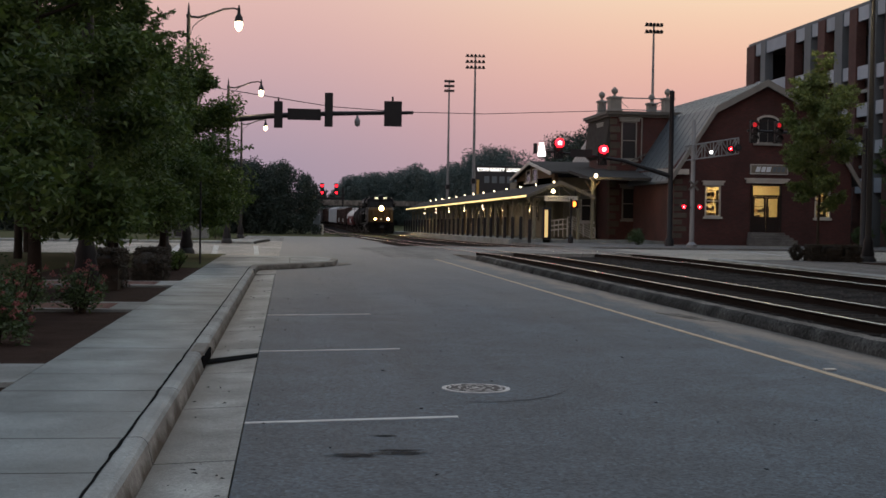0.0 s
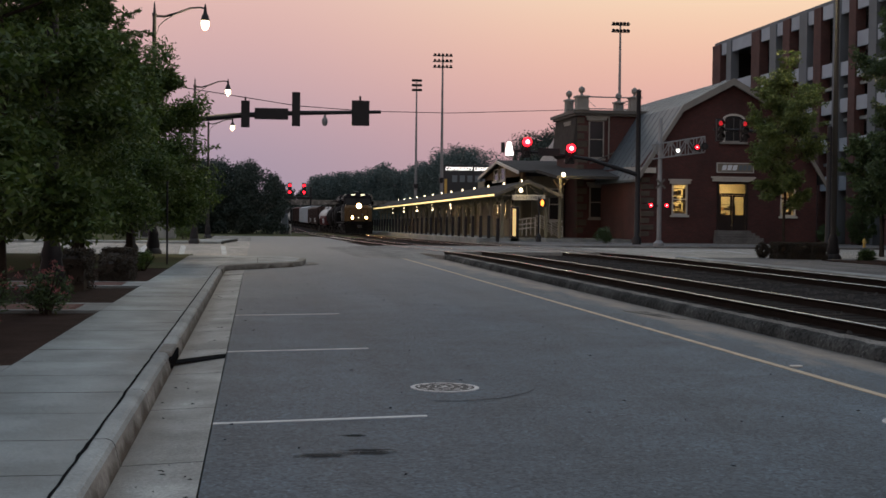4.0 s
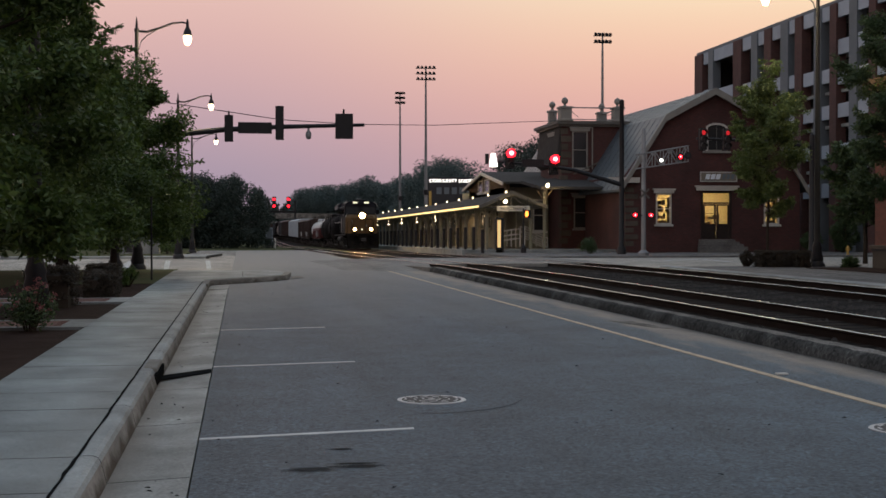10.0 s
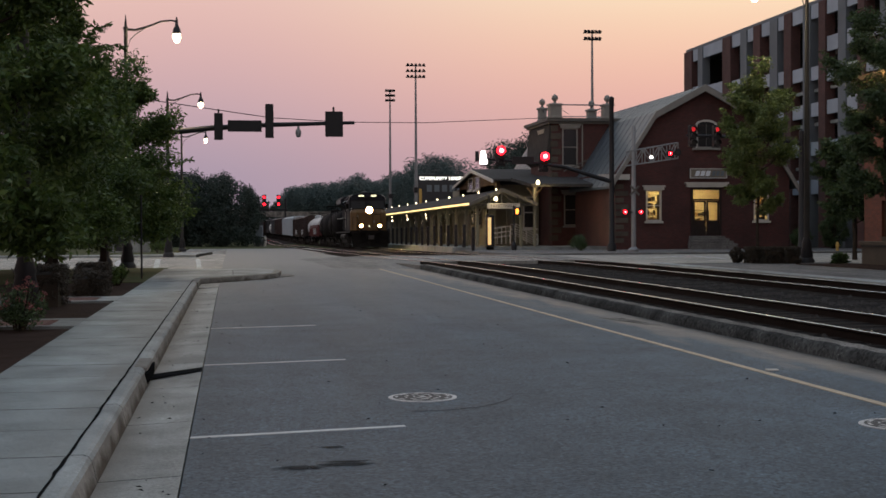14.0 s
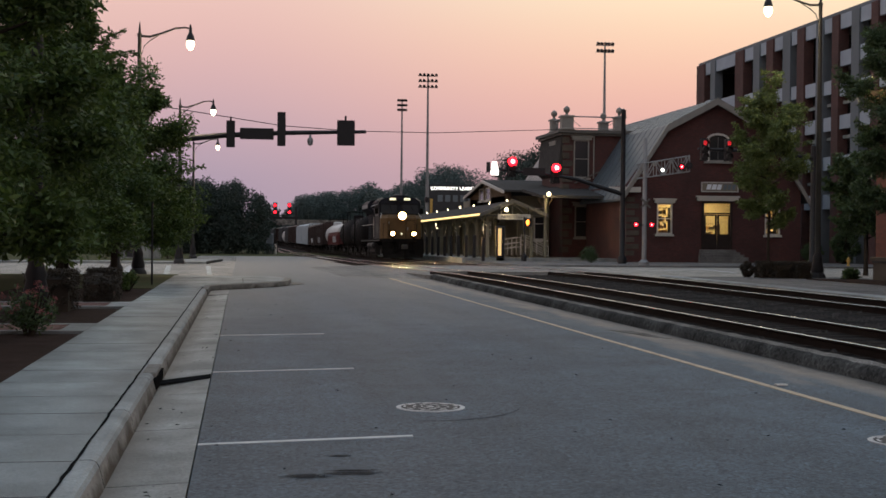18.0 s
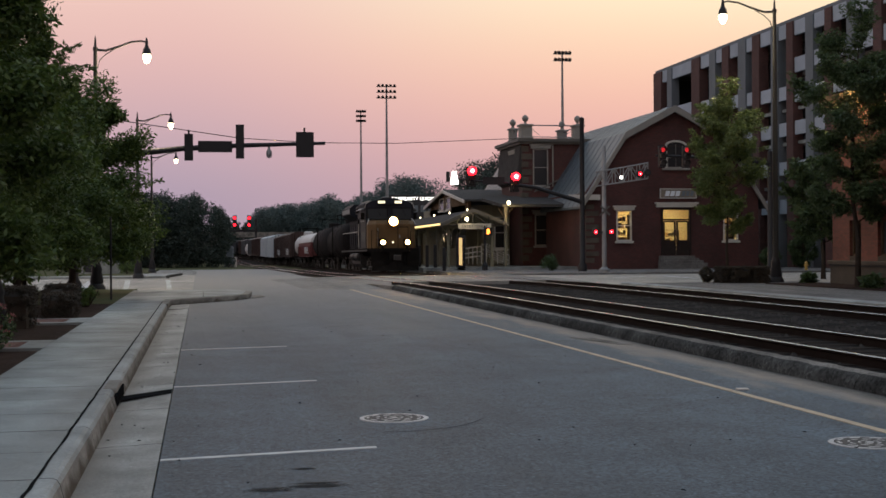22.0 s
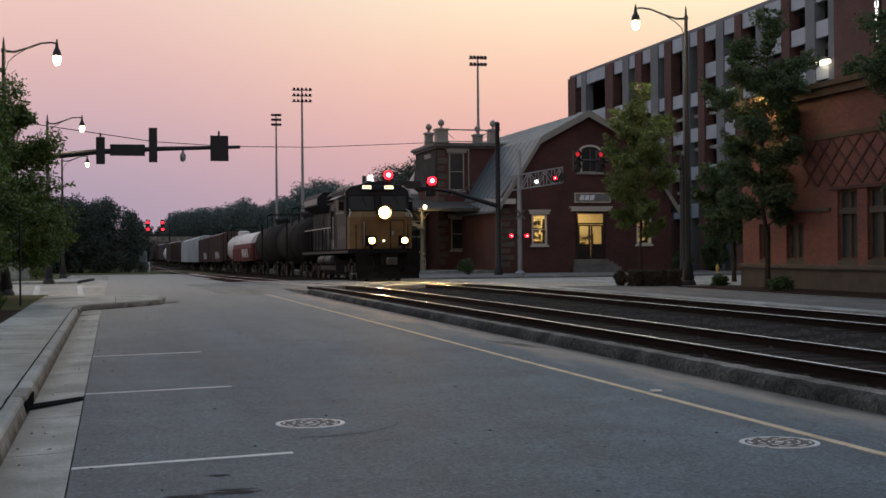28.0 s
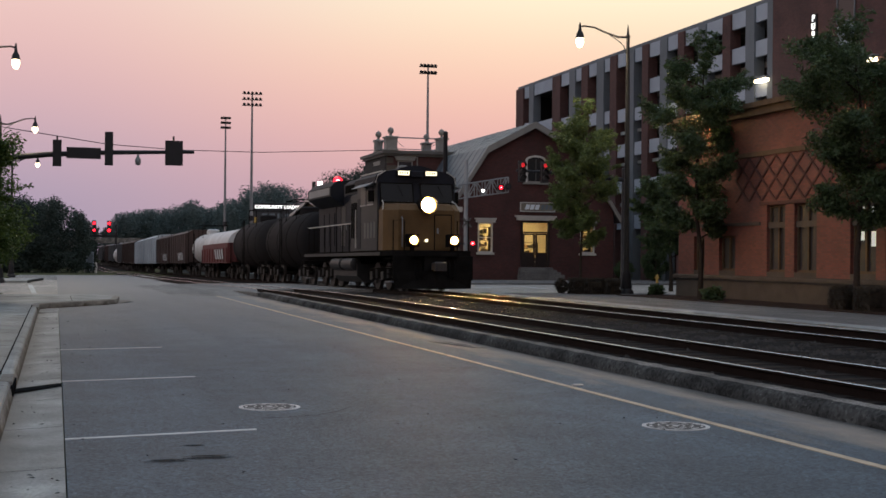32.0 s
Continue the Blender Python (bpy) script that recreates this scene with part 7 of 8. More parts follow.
part("patch", S().prism([(5.95, 20.5), (6.28, 20.3), (6.36, 19.3), (6.42, 18.7), (6.22, 18.9)], "z", 0.0, 0.006), M["concrete_old"], pt)
shrub("dark_bush", 21.3, 77.5, 0.0, 1.5, 1.3, 1.1, 95, M["leaf_dark"], "low dark bush at the foot of the mast", "shrub", "", 120, 0.09)


# ---- train ----
def wheelset(parent, y, gauge=1.435, r=0.53):
    """Two wheels on an axle, turning about x."""
    w = new("wheelset")
    w.parent = parent
    w.matrix_basis = Matrix.Translation((0, y, r))
    part("axle", S().tube([(-0.7, 0, 0), (0.7, 0, 0)], 0.08, 8), M["wheel"], w)
    for sx in (-1, 1):
        s = S().tube([(sx * 0.70, 0, 0), (sx * 0.73, 0, 0)], r + 0.02, 20).tube([(sx * 0.73, 0, 0), (sx * 0.83, 0, 0)], r, 20)
        for k in range(4):
            a = k * math.pi / 2
            s.box(sx * 0.835 - 0.02, 0.25 * math.cos(a) - 0.05, 0.25 * math.sin(a) - 0.05, sx * 0.835 + 0.02, 0.25 * math.cos(a) + 0.05, 0.25 * math.sin(a) + 0.05)
        part("wheel", s, M["wheel"], w)
    return w


WHEELS = []


def bogie(parent, y, axles, pitch=1.9):
    ys = [y + (k - (axles - 1) / 2) * pitch for k in range(axles)]
    t = new("bogie")
    t.parent = parent
    for sx in (-1, 1):
        x = sx * 0.98
        s = S().prism([(ys[0] - 0.5, 0.55), (ys[0] - 0.3, 0.8), (y - 0.6, 0.85), (y + 0.6, 0.85), (ys[-1] + 0.3, 0.8), (ys[-1] + 0.5, 0.55), (y + 0.7, 0.42), (y - 0.7, 0.42)], "x", x - 0.08, x + 0.08)
        part("side_frame", s, M["frame_black"], t)
        for q in ys:
            part("axle_box", S().box(x - 0.12, q - 0.16, 0.38, x + 0.12, q + 0.16, 0.70, bev=0.03), M["wheel"], t)
        for q in zip(ys, ys[1:]):
            c = sum(q) / 2
            part("spring", S().tube([(x + sx * 0.06, c, 0.45), (x + sx * 0.06, c, 0.80)], 0.09, 8), M["wheel"], t)
    part("bolster", S().box(-0.9, y - 0.2, 0.55, 0.9, y + 0.2, 0.85), M["frame_black"], t)
    for q in ys:
        WHEELS.append(wheelset(parent, q))


def locomotive():
    """Front at y = 0, the rest behind it along +y. Rails at z = 0."""
    t = thing("locomotive", "dark diesel freight locomotive with yellow nose and lit headlights", "locomotive")
    part("platform", S().box(-1.5, 0.75, 1.28, 1.5, 15.2, 1.48, bev=0.02).box(-0.4, 0.3, 0.75, 0.4, 15.4, 1.28), M["frame_black"], t)
    for sx in (-1, 1):
        part("side_sill", S().box(sx * 1.51 - 0.012, 2.2, 1.30, sx * 1.51 + 0.012, 15.1, 1.42), M["loco_grey"], t, "worn grey side sill")
    # pilot with plough, anticlimber, hoses
    part("pilot_plate", S().box(-1.5, 0.5, 0.40, 1.5, 0.62, 1.28, bev=0.02), M["frame_black"], t)
    part("plough", S().poly([(-1.45, 0.55, 0.10), (0, 0.02, 0.10), (0, 0.24, 0.72), (-1.45, 0.50, 0.72)]).poly([(1.45, 0.55, 0.10), (0, 0.02, 0.10), (0, 0.24, 0.72), (1.45, 0.50, 0.72)])
         .poly([(-1.45, 0.60, 0.10), (0, 0.07, 0.10), (0, 0.29, 0.72), (-1.45, 0.55, 0.72)]).poly([(1.45, 0.60, 0.10), (0, 0.07, 0.10), (0, 0.29, 0.72), (1.45, 0.55, 0.72)]), M["frame_black"], t)
    part("anticlimber", S().prism([(-1.0, 0.6), (-0.8, 0.22), (0.8, 0.22), (1.0, 0.6)], "z", 1.26, 1.44), M["frame_black"], t)
    part("coupler", S().box(-0.14, -0.30, 0.78, 0.14, 0.5, 1.02, bev=0.03).box(-0.22, -0.42, 0.74, 0.2, -0.2, 1.06, bev=0.04), M["wheel"], t)
    for x in (-0.75, -0.55, 0.55, 0.75):
        part("air_hose", S().tube([(x, 0.48, 1.12), (x, 0.30, 0.95), (x * 0.95, 0.26, 0.55), (x * 0.85, 0.34, 0.42)], 0.028, 6), M["frame_black"], t)
    # wide nose
    nose = S().prism([(-1.48, 2.65), (-1.48, 1.95), (-1.08, 1.32), (1.08, 1.32), (1.48, 1.95), (1.48, 2.65)], "z", 1.48, 2.95)
    nose.poly([(-1.08, 1.32, 2.95), (1.08, 1.32, 2.95), (0.98, 1.48, 3.16), (-0.98, 1.48, 3.16)])
    nose.poly([(-0.98, 1.48, 3.16), (0.98, 1.48, 3.16), (1.32, 2.65, 3.26), (-1.32, 2.65, 3.26)])
    for q in (-1, 1):
        nose.poly([(q * 1.08, 1.32, 2.95), (q * 0.98, 1.48, 3.16), (q * 1.32, 2.0, 3.2), (q * 1.48, 1.95, 2.95)])
        nose.poly([(q * 1.48, 1.95, 2.95), (q * 1.32, 2.0, 3.2), (q * 1.32, 2.65, 3.26), (q * 1.48, 2.65, 2.95)])
    part("nose", nose, M["loco_yellow"], t, "dirty yellow nose")
    part("nose_door", S().box(0.32, 1.292, 1.55, 0.92, 1.318, 2.76, bev=0.012), M["loco_yellow"], t)
    part("door_seam", S().box(0.28, 1.305, 1.50, 0.318, 1.317, 2.80).box(0.922, 1.305, 1.5, 0.96, 1.317, 2.80).box(0.318, 1.305, 2.762, 0.922, 1.317, 2.80), M["frame_black"], t)
    part("door_latch", S().box(0.38, 1.26, 2.1, 0.44, 1.29, 2.3), M["steel"], t)
    part("nose_step_rail", S().tube([(-0.95, 1.25, 1.6), (-0.95, 1.22, 2.6)], 0.02, 6).tube([(-0.95, 1.22, 2.6), (-0.95, 1.31, 2.7)], 0.02, 6), M["steel"], t)
    # cab with arched roof
    part("cab", S().prism([(2.6, 1.48), (2.5, 3.22), (2.72, 4.05), (2.80, 4.12), (5.55, 4.12), (5.55, 1.48)], "x", -1.5, 1.5), M["loco_dark"], t, "dark grimy cab front")
    arc = [(1.58 * math.cos(math.pi * q / 14) if abs(math.cos(math.pi * q / 14)) < 0.97 else 1.58 * (1 if q < 7 else -1), 3.98 + 0.56 * math.sin(math.pi * q / 14) ** 0.55) for q in range(15)]
    part("cab_roof", S().prism(arc, "y", 2.66, 5.7), M["loco_dark"], t, smooth=True)
    hump = [(0.80 * math.cos(math.pi * q / 10), 4.36 + 0.32 * math.sin(math.pi * q / 10)) for q in range(11)]
    part("roof_hump", S().prism(hump, "y", 2.74, 5.4), M["loco_dark"], t, smooth=True)
    part("roof_brow", S().box(-0.24, 2.48, 4.24, 0.24, 2.8, 4.46, bev=0.03), M["loco_dark"], t)
    for sx in (-1, 1):
        part("roof_edge_strip", S().box(sx * 1.30 - 0.03, 2.75, 4.42, sx * 1.30 + 0.03, 5.66, 4.462), M["trim"], t, "pale worn roof edge")
    for x in (-0.78, 0.78):
        part("windscreen", S().box(-0.60, -0.012, 0, 0.60, 0.012, 0.68, bev=0.004), M["cab_glass"], t, at=Matrix.Translation((x, 2.485, 3.30)) @ pose(0, 0, 0, -14, 0, 0))
        part("windscreen_gasket", S().box(-0.66, 0.0, -0.06, 0.66, 0.01, 0.0).box(-0.66, 0.0, 0.68, 0.66, 0.01, 0.74).box(-0.66, 0.0, 0.0, -0.60, 0.01, 0.68).box(0.60, 0.0, 0.0, 0.66, 0.01, 0.68), M["frame_black"], t, at=Matrix.Translation((x, 2.478, 3.30)) @ pose(0, 0, 0, -14, 0, 0))
        part("wiper", S().tube([(x, 2.45, 3.92), (x + 0.2, 2.42, 3.5)], 0.012, 5), M["frame_black"], t)
        board = part("number_board", S().box(x * 0.68 - 0.25, 2.50, 4.27, x * 0.68 + 0.25, 2.75, 4.47, bev=0.02), M["frame_black"], t)
        part("lit_number", S().box(x * 0.68 - 0.21, 2.475, 4.295, x * 0.68 + 0.21, 2.497, 4.445), M["number_lit"], board, "glowing number board")
        for k in range(4):
            part("plain_bar", S().box(x * 0.68 - 0.16 + k * 0.09, 2.467, 4.325, x * 0.68 - 0.115 + k * 0.09, 2.474, 4.415), M["frame_black"], board)
    for sx in (-1, 1):
        part("cab_side", S().box(sx * 1.508 - 0.006, 2.62, 1.49, sx * 1.508 + 0.006, 5.54, 4.05), M["loco_grey"], t, "grey painted cab side")
        for yy in (3.2, 4.2):
            part("side_window", S().box(sx * 1.522 - 0.008, yy, 3.25, sx * 1.522 + 0.008, yy + 0.78, 3.92), M["cab_glass"], t)
            part("window_rim", S().box(sx * 1.524 - 0.012, yy - 0.05, 3.19, sx * 1.524 + 0.012, yy + 0.83, 3.245).box(sx * 1.524 - 0.012, yy - 0.05, 3.925, sx * 1.524 + 0.012, yy + 0.83, 3.97), M["steel"], t)
        part("cab_door", S().box(sx * 1.52 - 0.006, 4.98, 1.55, sx * 1.52 + 0.006, 5.46, 3.5, bev=0.004), M["loco_dark"], t)
        part("sunshade", S().prism([(sx * 1.52, 4.02), (sx * 1.86, 3.86), (sx * 1.86, 3.88), (sx * 1.52, 4.06)], "y", 3.0, 5.1), M["steel"], t, "pale tilted sunshade")
        part("mirror", S().box(sx * 1.66 - 0.12, 2.95, 3.3, sx * 1.66 + 0.12, 3.0, 3.72), M["frame_black"], t)
        part("roof_edge", S().tube([(sx * 1.57, 2.66, 4.0), (sx * 1.5, 2.64, 4.26), (sx * 1.2, 2.63, 4.46)], 0.022, 5), M["trim"], t, "pale cab roof edge")
    for k in range(4):
        part("side_marking", S().box(-1.524, 2.85 + k * 0.45, 1.95, -1.515, 3.12 + k * 0.45, 2.55), M["trim_dark"], t, "faded plain bar")
    # hood, louvres, radiator
    part("equipment_cab", S().box(-1.42, 5.56, 1.48, 1.42, 6.9, 3.75, bev=0.05), M["loco_grey"], t, "grey equipment compartment")
    for k in range(4):
        part("louvre", S().box(-1.432, 5.70 + k * 0.30, 2.0, -1.42, 5.90 + k * 0.30, 3.4), M["frame_black"], t)
    part("hood", S().box(-0.95, 6.9, 1.48, 0.95, 11.2, 4.16, bev=0.14), M["loco_dark"], t)
    for k in range(5):
        part("hood_door", S().box(-0.978, 7.0 + k * 0.84, 1.75, -0.952, 7.76 + k * 0.84, 3.4, bev=0.01), M["loco_grey"] if k % 2 else M["loco_dark"], t)
        part("door_handle", S().box(-0.995, 7.64 + k * 0.84, 2.4, -0.98, 7.70 + k * 0.84, 2.7), M["steel"], t)
    part("brake_housing", S().box(-1.40, 5.7, 3.76, 1.40, 8.1, 4.36, bev=0.16), M["loco_dark"], t)
    part("brake_grille", S().box(-1.412, 5.95, 3.85, -1.402, 7.9, 4.15), M["frame_black"], t)
    part("exhaust", S().box(-0.4, 8.7, 4.16, 0.4, 9.5, 4.42, bev=0.05), M["frame_black"], t)
    part("radiator_wing", S().prism([(-1.55, 3.85), (-1.55, 4.26), (-1.25, 4.52), (1.25, 4.52), (1.55, 4.26), (1.55, 3.85), (0.95, 3.45), (-0.95, 3.45)], "y", 9.9, 14.3), M["loco_dark"], t)
    part("radiator_grille", S().box(-1.562, 10.1, 3.92, -1.552, 14.1, 4.22), M["steel"], t, "pale radiator grille")
    part("radiator_hood", S().box(-0.98, 11.2, 1.48, 0.98, 14.5, 3.5, bev=0.05), M["loco_dark"], t)
    for k in range(3):
        part("hood_door", S().box(-1.008, 11.4 + k * 1.0, 1.75, -0.982, 12.25 + k * 1.0, 3.2, bev=0.01), M["loco_dark"], t)
    part("horn", S().tube([(0.2, 8.5, 4.5), (0.2, 8.0, 4.55)], [0.04, 0.12], 8).tube([(-0.1, 8.5, 4.5), (-0.1, 8.0, 4.55)], [0.04, 0.12], 8), M["steel"], t)
    part("antenna_dome", S().lathe(0.0, 4.4, [(0.26, 4.64), (0.24, 4.74), (0.12, 4.80), (0.02, 4.81)], 12), M["trim_dark"], t, smooth=True)
    # lights: a deep hood keeps the beam on the line ahead
    hl = part("headlight_housing", S().tube([(0, 1.02, 3.13), (0, 1.6, 3.13)], 0.325, 20, caps=False).tube([(0, 1.021, 3.13), (0, 1.59, 3.13)], 0.305, 20, caps=False), M["frame_black"], t)
    part("headlight", S().tube([(0, 1.16, 3.13), (0, 1.22, 3.13)], 0.225, 24), M["headlight"], hl, "blazing warm headlight")
    # flat ring behind the lens, glowing to draw the lamp's orange halo
    part("reflector", S().tube([(0, 1.17, 3.13), (0, 1.24, 3.13)], 0.30, 24), M["reflector_halo_glow"], hl, "amber reflector ring glowing in place of the lamp's halo")
    for x in (-0.76, 0.76):
        d = part("ditch_light_box", S().box(x - 0.21, 0.46, 1.60, x + 0.21, 0.8, 2.06, bev=0.03), M["frame_black"], t)
        part("ditch_light_stand", S().box(x - 0.06, 0.55, 1.44, x + 0.06, 0.7, 1.60), M["frame_black"], t)
        part("ditch_light", S().tube([(x, 0.41, 1.84), (x, 0.445, 1.84)], 0.105, 16), M["ditch_lit"], d, "blazing warm ditch light")
        part("reflector", S().tube([(x, 0.43, 1.84), (x, 0.455, 1.84)], 0.15, 16), M["reflector_halo_glow"], d, "amber reflector ring glowing in place of the lamp's halo")
        part("ditch_light_rim", S().tube([(x, 0.36, 1.84), (x, 0.458, 1.84)], 0.175, 16, caps=False), M["frame_black"], d)
    part("marker_lamp", S().tube([(-0.02, 1.24, 1.84), (-0.02, 1.31, 1.84)], 0.055, 8), M["number_lit"], t)
    for sx in (-1, 1):
        part("nose_rail", S().tube([(sx * 1.50, 1.9, 2.98), (sx * 1.40, 2.2, 3.24), (sx * 1.36, 2.5, 3.34)], 0.02, 5), M["trim"], t, "pale nose rail")
    # handrails, steps
    for x0, x1 in ((-1.42, -1.0), (1.0, 1.42)):
        part("front_handrail", S().tube([(x0, 0.8, 1.48), (x0, 0.8, 2.55), (x1, 0.8, 2.55), (x1, 0.8, 1.48)], 0.022, 6), M["frame_black"], t)
    post = S().tube([(0, 0, 0), (0, 0, 1.12)], 0.022, 5).mesh("stanchion", [M["frame_black"]])
    for sx in (-1, 1):
        for k in range(8):
            part("stanchion", post, None, t, at=(sx * 1.46, 7.0 + k * 1.06, 1.48))
        part("handrail", S().tube([(sx * 1.46, 6.8, 2.60), (sx * 1.46, 14.5, 2.60)], 0.024, 6), M["trim"], t, "pale side handrail")
        part("cab_grab_rail", S().tube([(sx * 1.56, 5.6, 1.6), (sx * 1.56, 5.6, 3.1)], 0.022, 6), M["trim"], t)
        for yy in (0.82, 14.3):
            for k in range(4):
                part("step", S().box(sx * 1.38 - 0.14, yy, 0.32 + k * 0.28, sx * 1.38 + 0.14, yy + 0.7, 0.36 + k * 0.28), M["steel"] if k == 0 else M["frame_black"], t)
    part("fuel_tank", S().prism([(-1.38, 0.5), (-1.1, 0.25), (1.1, 0.25), (1.38, 0.5), (1.38, 1.0), (-1.38, 1.0)], "y", 6.0, 9.9), M["loco_grey"], t, "grey fuel tank")
    for sx in (-1, 1):
        for y0 in (6.1, 8.0):
            part("air_reservoir", S().tube([(sx * 1.40, y0, 0.98), (sx * 1.40, y0 + 0.06, 0.98), (sx * 1.40, y0 + 1.64, 0.98), (sx * 1.40, y0 + 1.7, 0.98)], [0.16, 0.24, 0.24, 0.16], 12), M["loco_grey"], t, smooth=True)
    bogie(t, 3.4, 3, 1.55)
    bogie(t, 12.4, 3, 1.55)
    return t


def tank_car(material, label, length=11.6, band=None, r=1.45, rail=False):
    t = thing("tank_car", label, "tank car", group="freight cars")
    n = 24
    a, b = 0.75, length - 0.75
    zc = min(1.0 + r, 2.12) if r > 1.3 else 1.0 + r
    prof = [(a, 0.1), (a + 0.08, r * 0.55), (a + 0.28, r * 0.85), (a + 0.6, r), (b - 0.6, r), (b - 0.28, r * 0.85), (b - 0.08, r * 0.55), (b, 0.1)]
    part("tank", S().tube([(0, y, zc) for y, q in prof], [q for y, q in prof], n), material, t, smooth=True)
    for y in (a + 1.2, (a + b) / 2 - 1.2, (a + b) / 2 + 1.2, b - 1.2):
        part("band", S().tube([(0, y - 0.04, zc), (0, y + 0.04, zc)], r + 0.012, n), M["frame_black"] if material is not M["tank_white"] else material, t, smooth=True)
    ym = length / 2
    part("dome_hatch", S().lathe(0, ym, [(0.5, zc + r - 0.1), (0.5, zc + r + 0.25), (0.35, zc + r + 0.33)], 14), material, t, smooth=True)
    for x in (-0.95, 0.95):
        for y in (ym - 1.3, ym + 1.3):
            part("guard_post", S().tube([(x, y, zc + r * 0.7), (x, y, zc + r + 0.62)], 0.025, 5), M["frame_black"], t)
        part("guard_rail", S().tube([(x, ym - 1.3, zc + r + 0.62), (x, ym + 1.3, zc + r + 0.62)], 0.025, 5), M["frame_black"], t)
    for y in (ym - 1.3, ym + 1.3):
        part("guard_rail", S().tube([(-0.95, y, zc + r + 0.62), (0.95, y, zc + r + 0.62)], 0.025, 5), M["frame_black"], t)
    part("ladder", S().box(-1.5, ym - 0.25, 1.0, -1.46, ym - 0.2, zc + r).box(-1.5, ym + 0.2, 1.0, -1.46, ym + 0.25, zc + r), M["frame_black"], t)
    part("underframe", S().box(-0.35, 0.3, 0.75, 0.35, length - 0.3, 1.1).box(-1.35, 0.5, 0.95, 1.35, 1.2, 1.12).box(-1.35, length - 1.2, 0.95, 1.35, length - 0.5, 1.12), M["frame_black"], t)
    bogie(t, 2.0, 2)
    bogie(t, length - 2.0, 2)
    return t


def box_car(material, label, length, height, ribs=9, name="box_car", cat="box car", peaked=True, open_top=False, mark=None):
    t = thing(name, label, cat, group="freight cars")
    h = height
    if open_top:
        s = S().box(-1.5, 0.5, 1.1, -1.42, length - 0.5, h).box(1.42, 0.5, 1.1, 1.5, length - 0.5, h).box(-1.42, 0.5, 1.1, 1.42, 0.6, h).box(-1.42, length - 0.6, 1.1, 1.42, length - 0.5, h).box(-1.42, 0.6, 1.1, 1.42, length - 0.6, 1.2)
        part("body", s, material, t)
        part("load", S().box(-1.4, 0.65, 1.2, 1.4, length - 0.65, h - 0.4, bev=0.3), M["ballast"], t)
    else:
        o = [(-1.5, 1.05), (1.5, 1.05), (1.5, h - 0.3), (0.9, h) if peaked else (1.5, h - 0.01), (-0.9, h) if peaked else (-1.5, h - 0.01), (-1.5, h - 0.3)]
        part("body", S().prism(o, "y", 0.5, length - 0.5), material, t)
    for k in range(ribs):
        y = 0.6 + (length - 1.3) * k / (ribs - 1)
        for sx in (-1, 1):
            part("rib", S().box(sx * 1.54 - 0.04, y, 1.1, sx * 1.54 + 0.04, y + 0.1, h - 0.32), material, t)
    part("end_ladder", S().box(-1.3, 0.42, 1.1, -1.26, 0.49, h).box(-0.9, 0.42, 1.1, -0.86, 0.49, h), M["frame_black"], t)
    part("underframe", S().box(-0.4, 0.2, 0.7, 0.4, length - 0.2, 1.1), M["frame_black"], t)
    if mark:
        s = S()
        for k in range(4):
            y = length * 0.12 + k * 1.1
            s.prism([(y, 1.3), (y + 0.55, 1.3), (y + 1.2, 1.95), (y + 0.65, 1.95)], "x", -1.596, -1.585)
        part("painted_stripes", s, mark, t, "pale diagonal painted stripes")
    bogie(t, 2.2, 2)
    bogie(t, length - 2.2, 2)
    return t


LOCO = locomotive()
CARS = [(LOCO, 15.3)]
CARS.append((tank_car(M["tank_black"], "dirty black rounded tank car", 11.6, None, 1.45), 11.8))
CARS.append((tank_car(M["tank_black"], "dirty black rounded tank car", 11.6, None, 1.45), 11.8))
RED = box_car(M["car_red"], "low red hopper car with white rounded top", 14.0, 2.35, 10, "hopper_car", "hopper car", False, False, M["tank_white"])
part("rounded_top", S().prism([(1.44 * math.cos(math.pi * q / 12), 2.36 + 0.95 * math.sin(math.pi * q / 12)) for q in range(13)], "y", 0.6, 13.4), M["tank_white"], RED, "grimy white rounded top", smooth=True)
CARS.append((RED, 14.2))
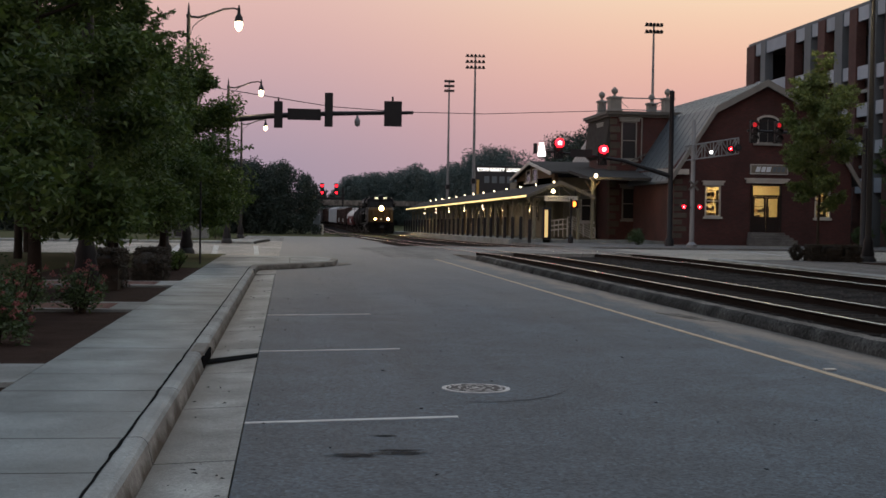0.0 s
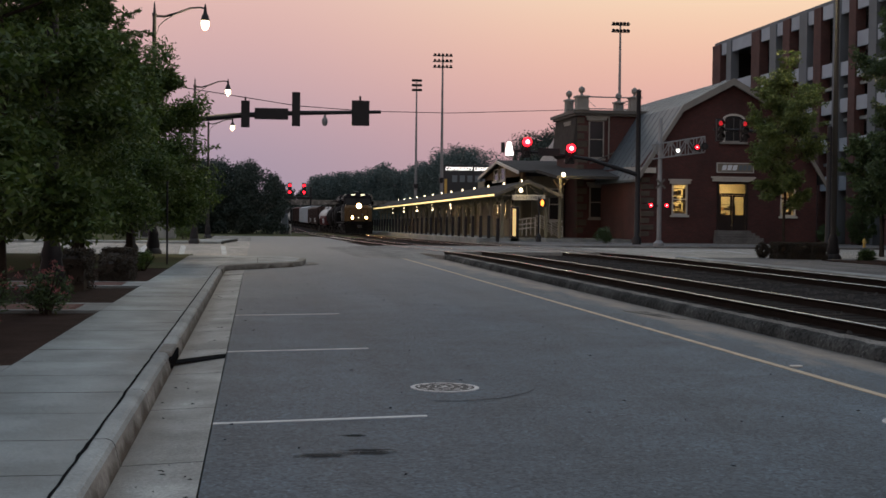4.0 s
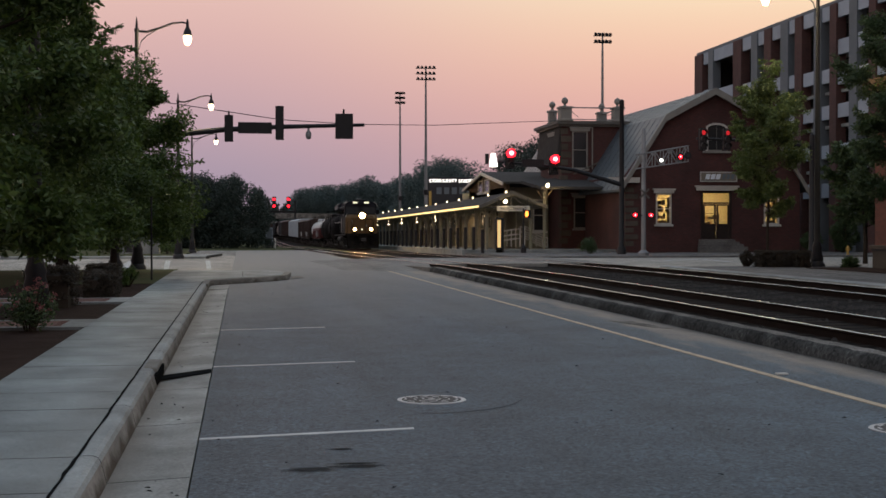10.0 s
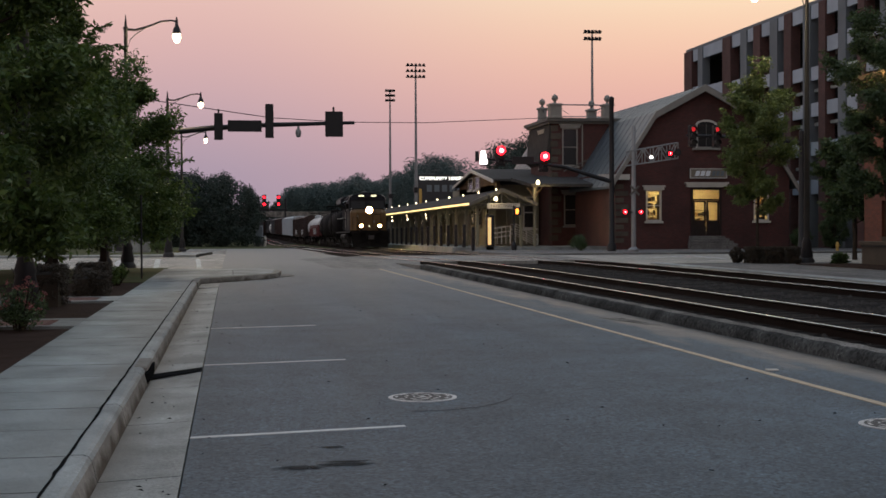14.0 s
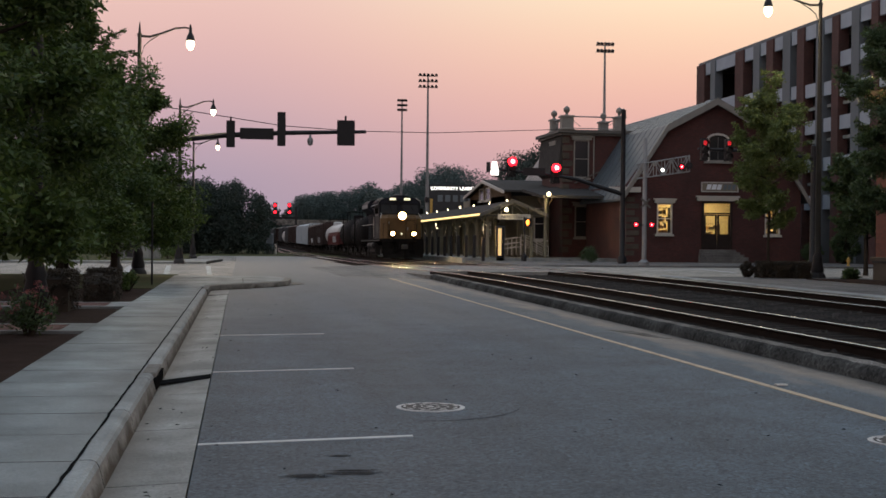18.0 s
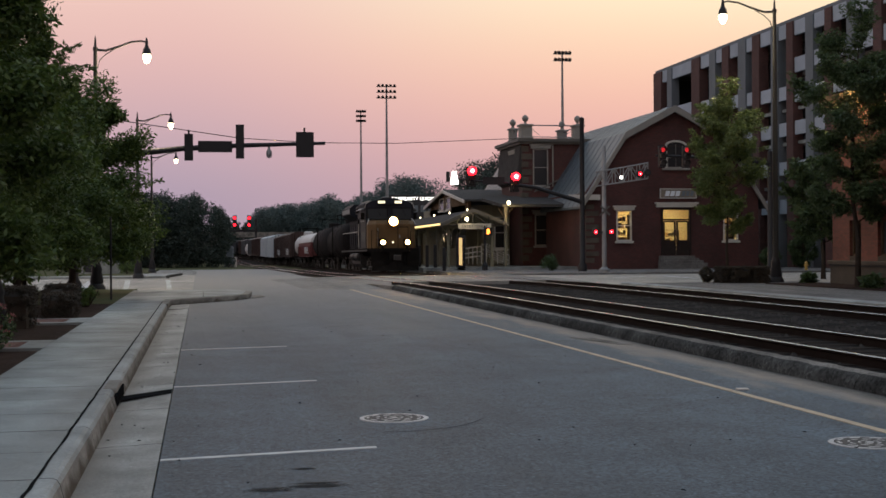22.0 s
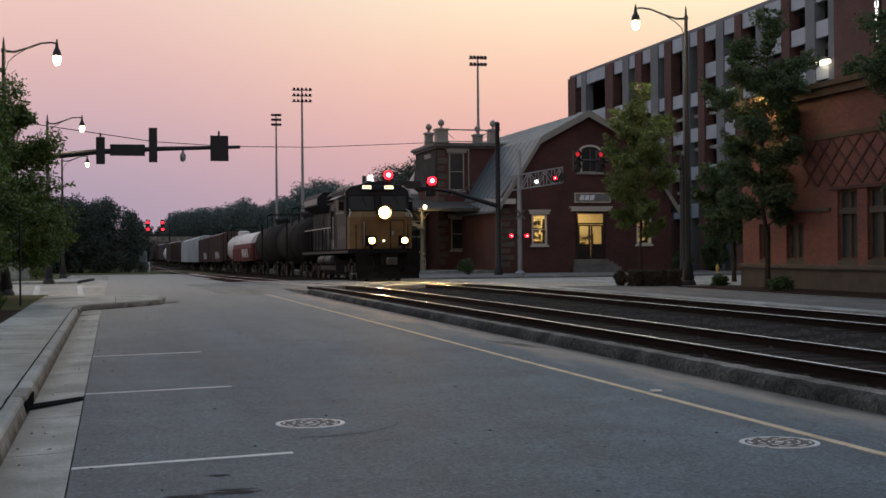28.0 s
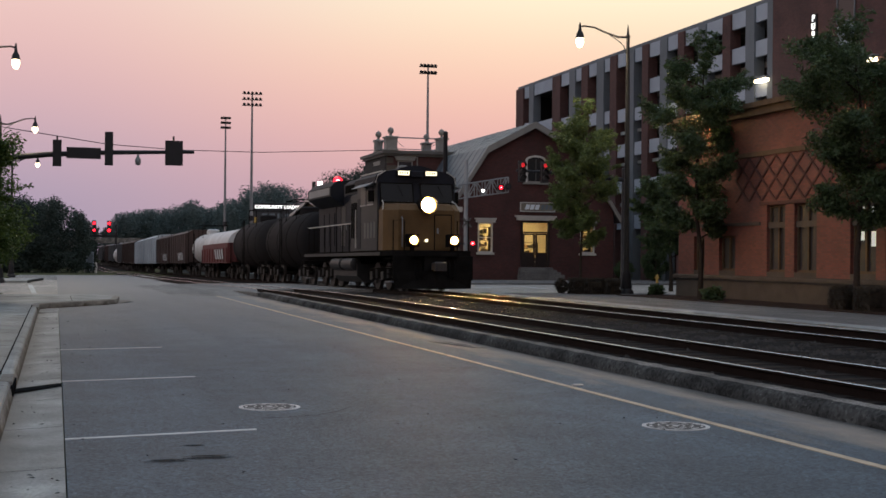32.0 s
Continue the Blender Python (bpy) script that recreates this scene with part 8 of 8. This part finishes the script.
CARS.append((tank_car(M["tank_white"], "grimy white rounded tank car", 10.3, None, 1.18), 10.5))
for k in range(2):
    CARS.append((box_car(M["car_brown"], "rusty dark hopper car with pale scrawl", 15.0, 3.8, 9, "hopper_car", "hopper car", True, False, M["tank_white"]), 15.2))
for k in range(2):
    CARS.append((box_car(M["car_white"], "dusty white covered hopper car", 18.2, 4.1, 7, "hopper_car", "hopper car"), 18.4))
CARS.append((box_car(M["car_brown"], "rusty brown freight box car", 16.0, 4.2, 9), 16.3))
CARS.append((box_car(M["car_brown"], "rusty brown freight box car", 16.0, 4.2, 9), 16.3))
CARS.append((box_car(M["car_grey"], "plain grey freight box car", 16.0, 4.2, 9), 16.3))
CARS.append((tank_car(M["tank_white"], "grimy white rounded tank car", 14.0, None, 1.5), 14.2))
CARS.append((box_car(M["car_grey"], "plain grey freight box car", 16.0, 4.2, 9), 16.3))
CARS.append((box_car(M["car_brown"], "rusty brown freight box car", 16.0, 4.2, 9), 16.3))
CARS.append((tank_car(M["tank_black"], "dirty black rounded tank car", 14.0), 14.2))
CARS.append((box_car(M["car_grey"], "plain grey freight box car", 16.0, 4.2, 9), 16.3))

FRONT0, SPEED = 153.5, 3.44


def train_pose(y, length):
    """Front of a vehicle at y; both its ends lie on the track."""
    a = Vector((track_x(y), y, track_z(y)))
    b = Vector((track_x(y + length), y + length, track_z(y + length)))
    d = (b - a).normalized()
    yaw = math.degrees(math.atan2(-d.x, d.y))
    pitch = math.degrees(math.asin(d.z))
    return pose(a.x, a.y, a.z, pitch, 0, yaw)


def front_at(t):
    """The train's nose: steady, then gathering a little speed."""
    return FRONT0 - SPEED * t - 0.05 * max(0.0, t - 28.0) ** 2


def motions():
    off = 0.0
    for car, length in CARS:
        walk(car, [(1.0 * k, train_pose(front_at(1.0 * k) + off, length)) for k in range(33)])
        off += length
    for w in WHEELS[:14]:
        y = w.matrix_basis.translation.y
        r = 0.53
        turn = math.degrees(SPEED / r)
        walk(w, [(0.2 * k, pose(0, y, r, turn * 0.2 * k, 0, 0)) for k in range(161)])


motions()
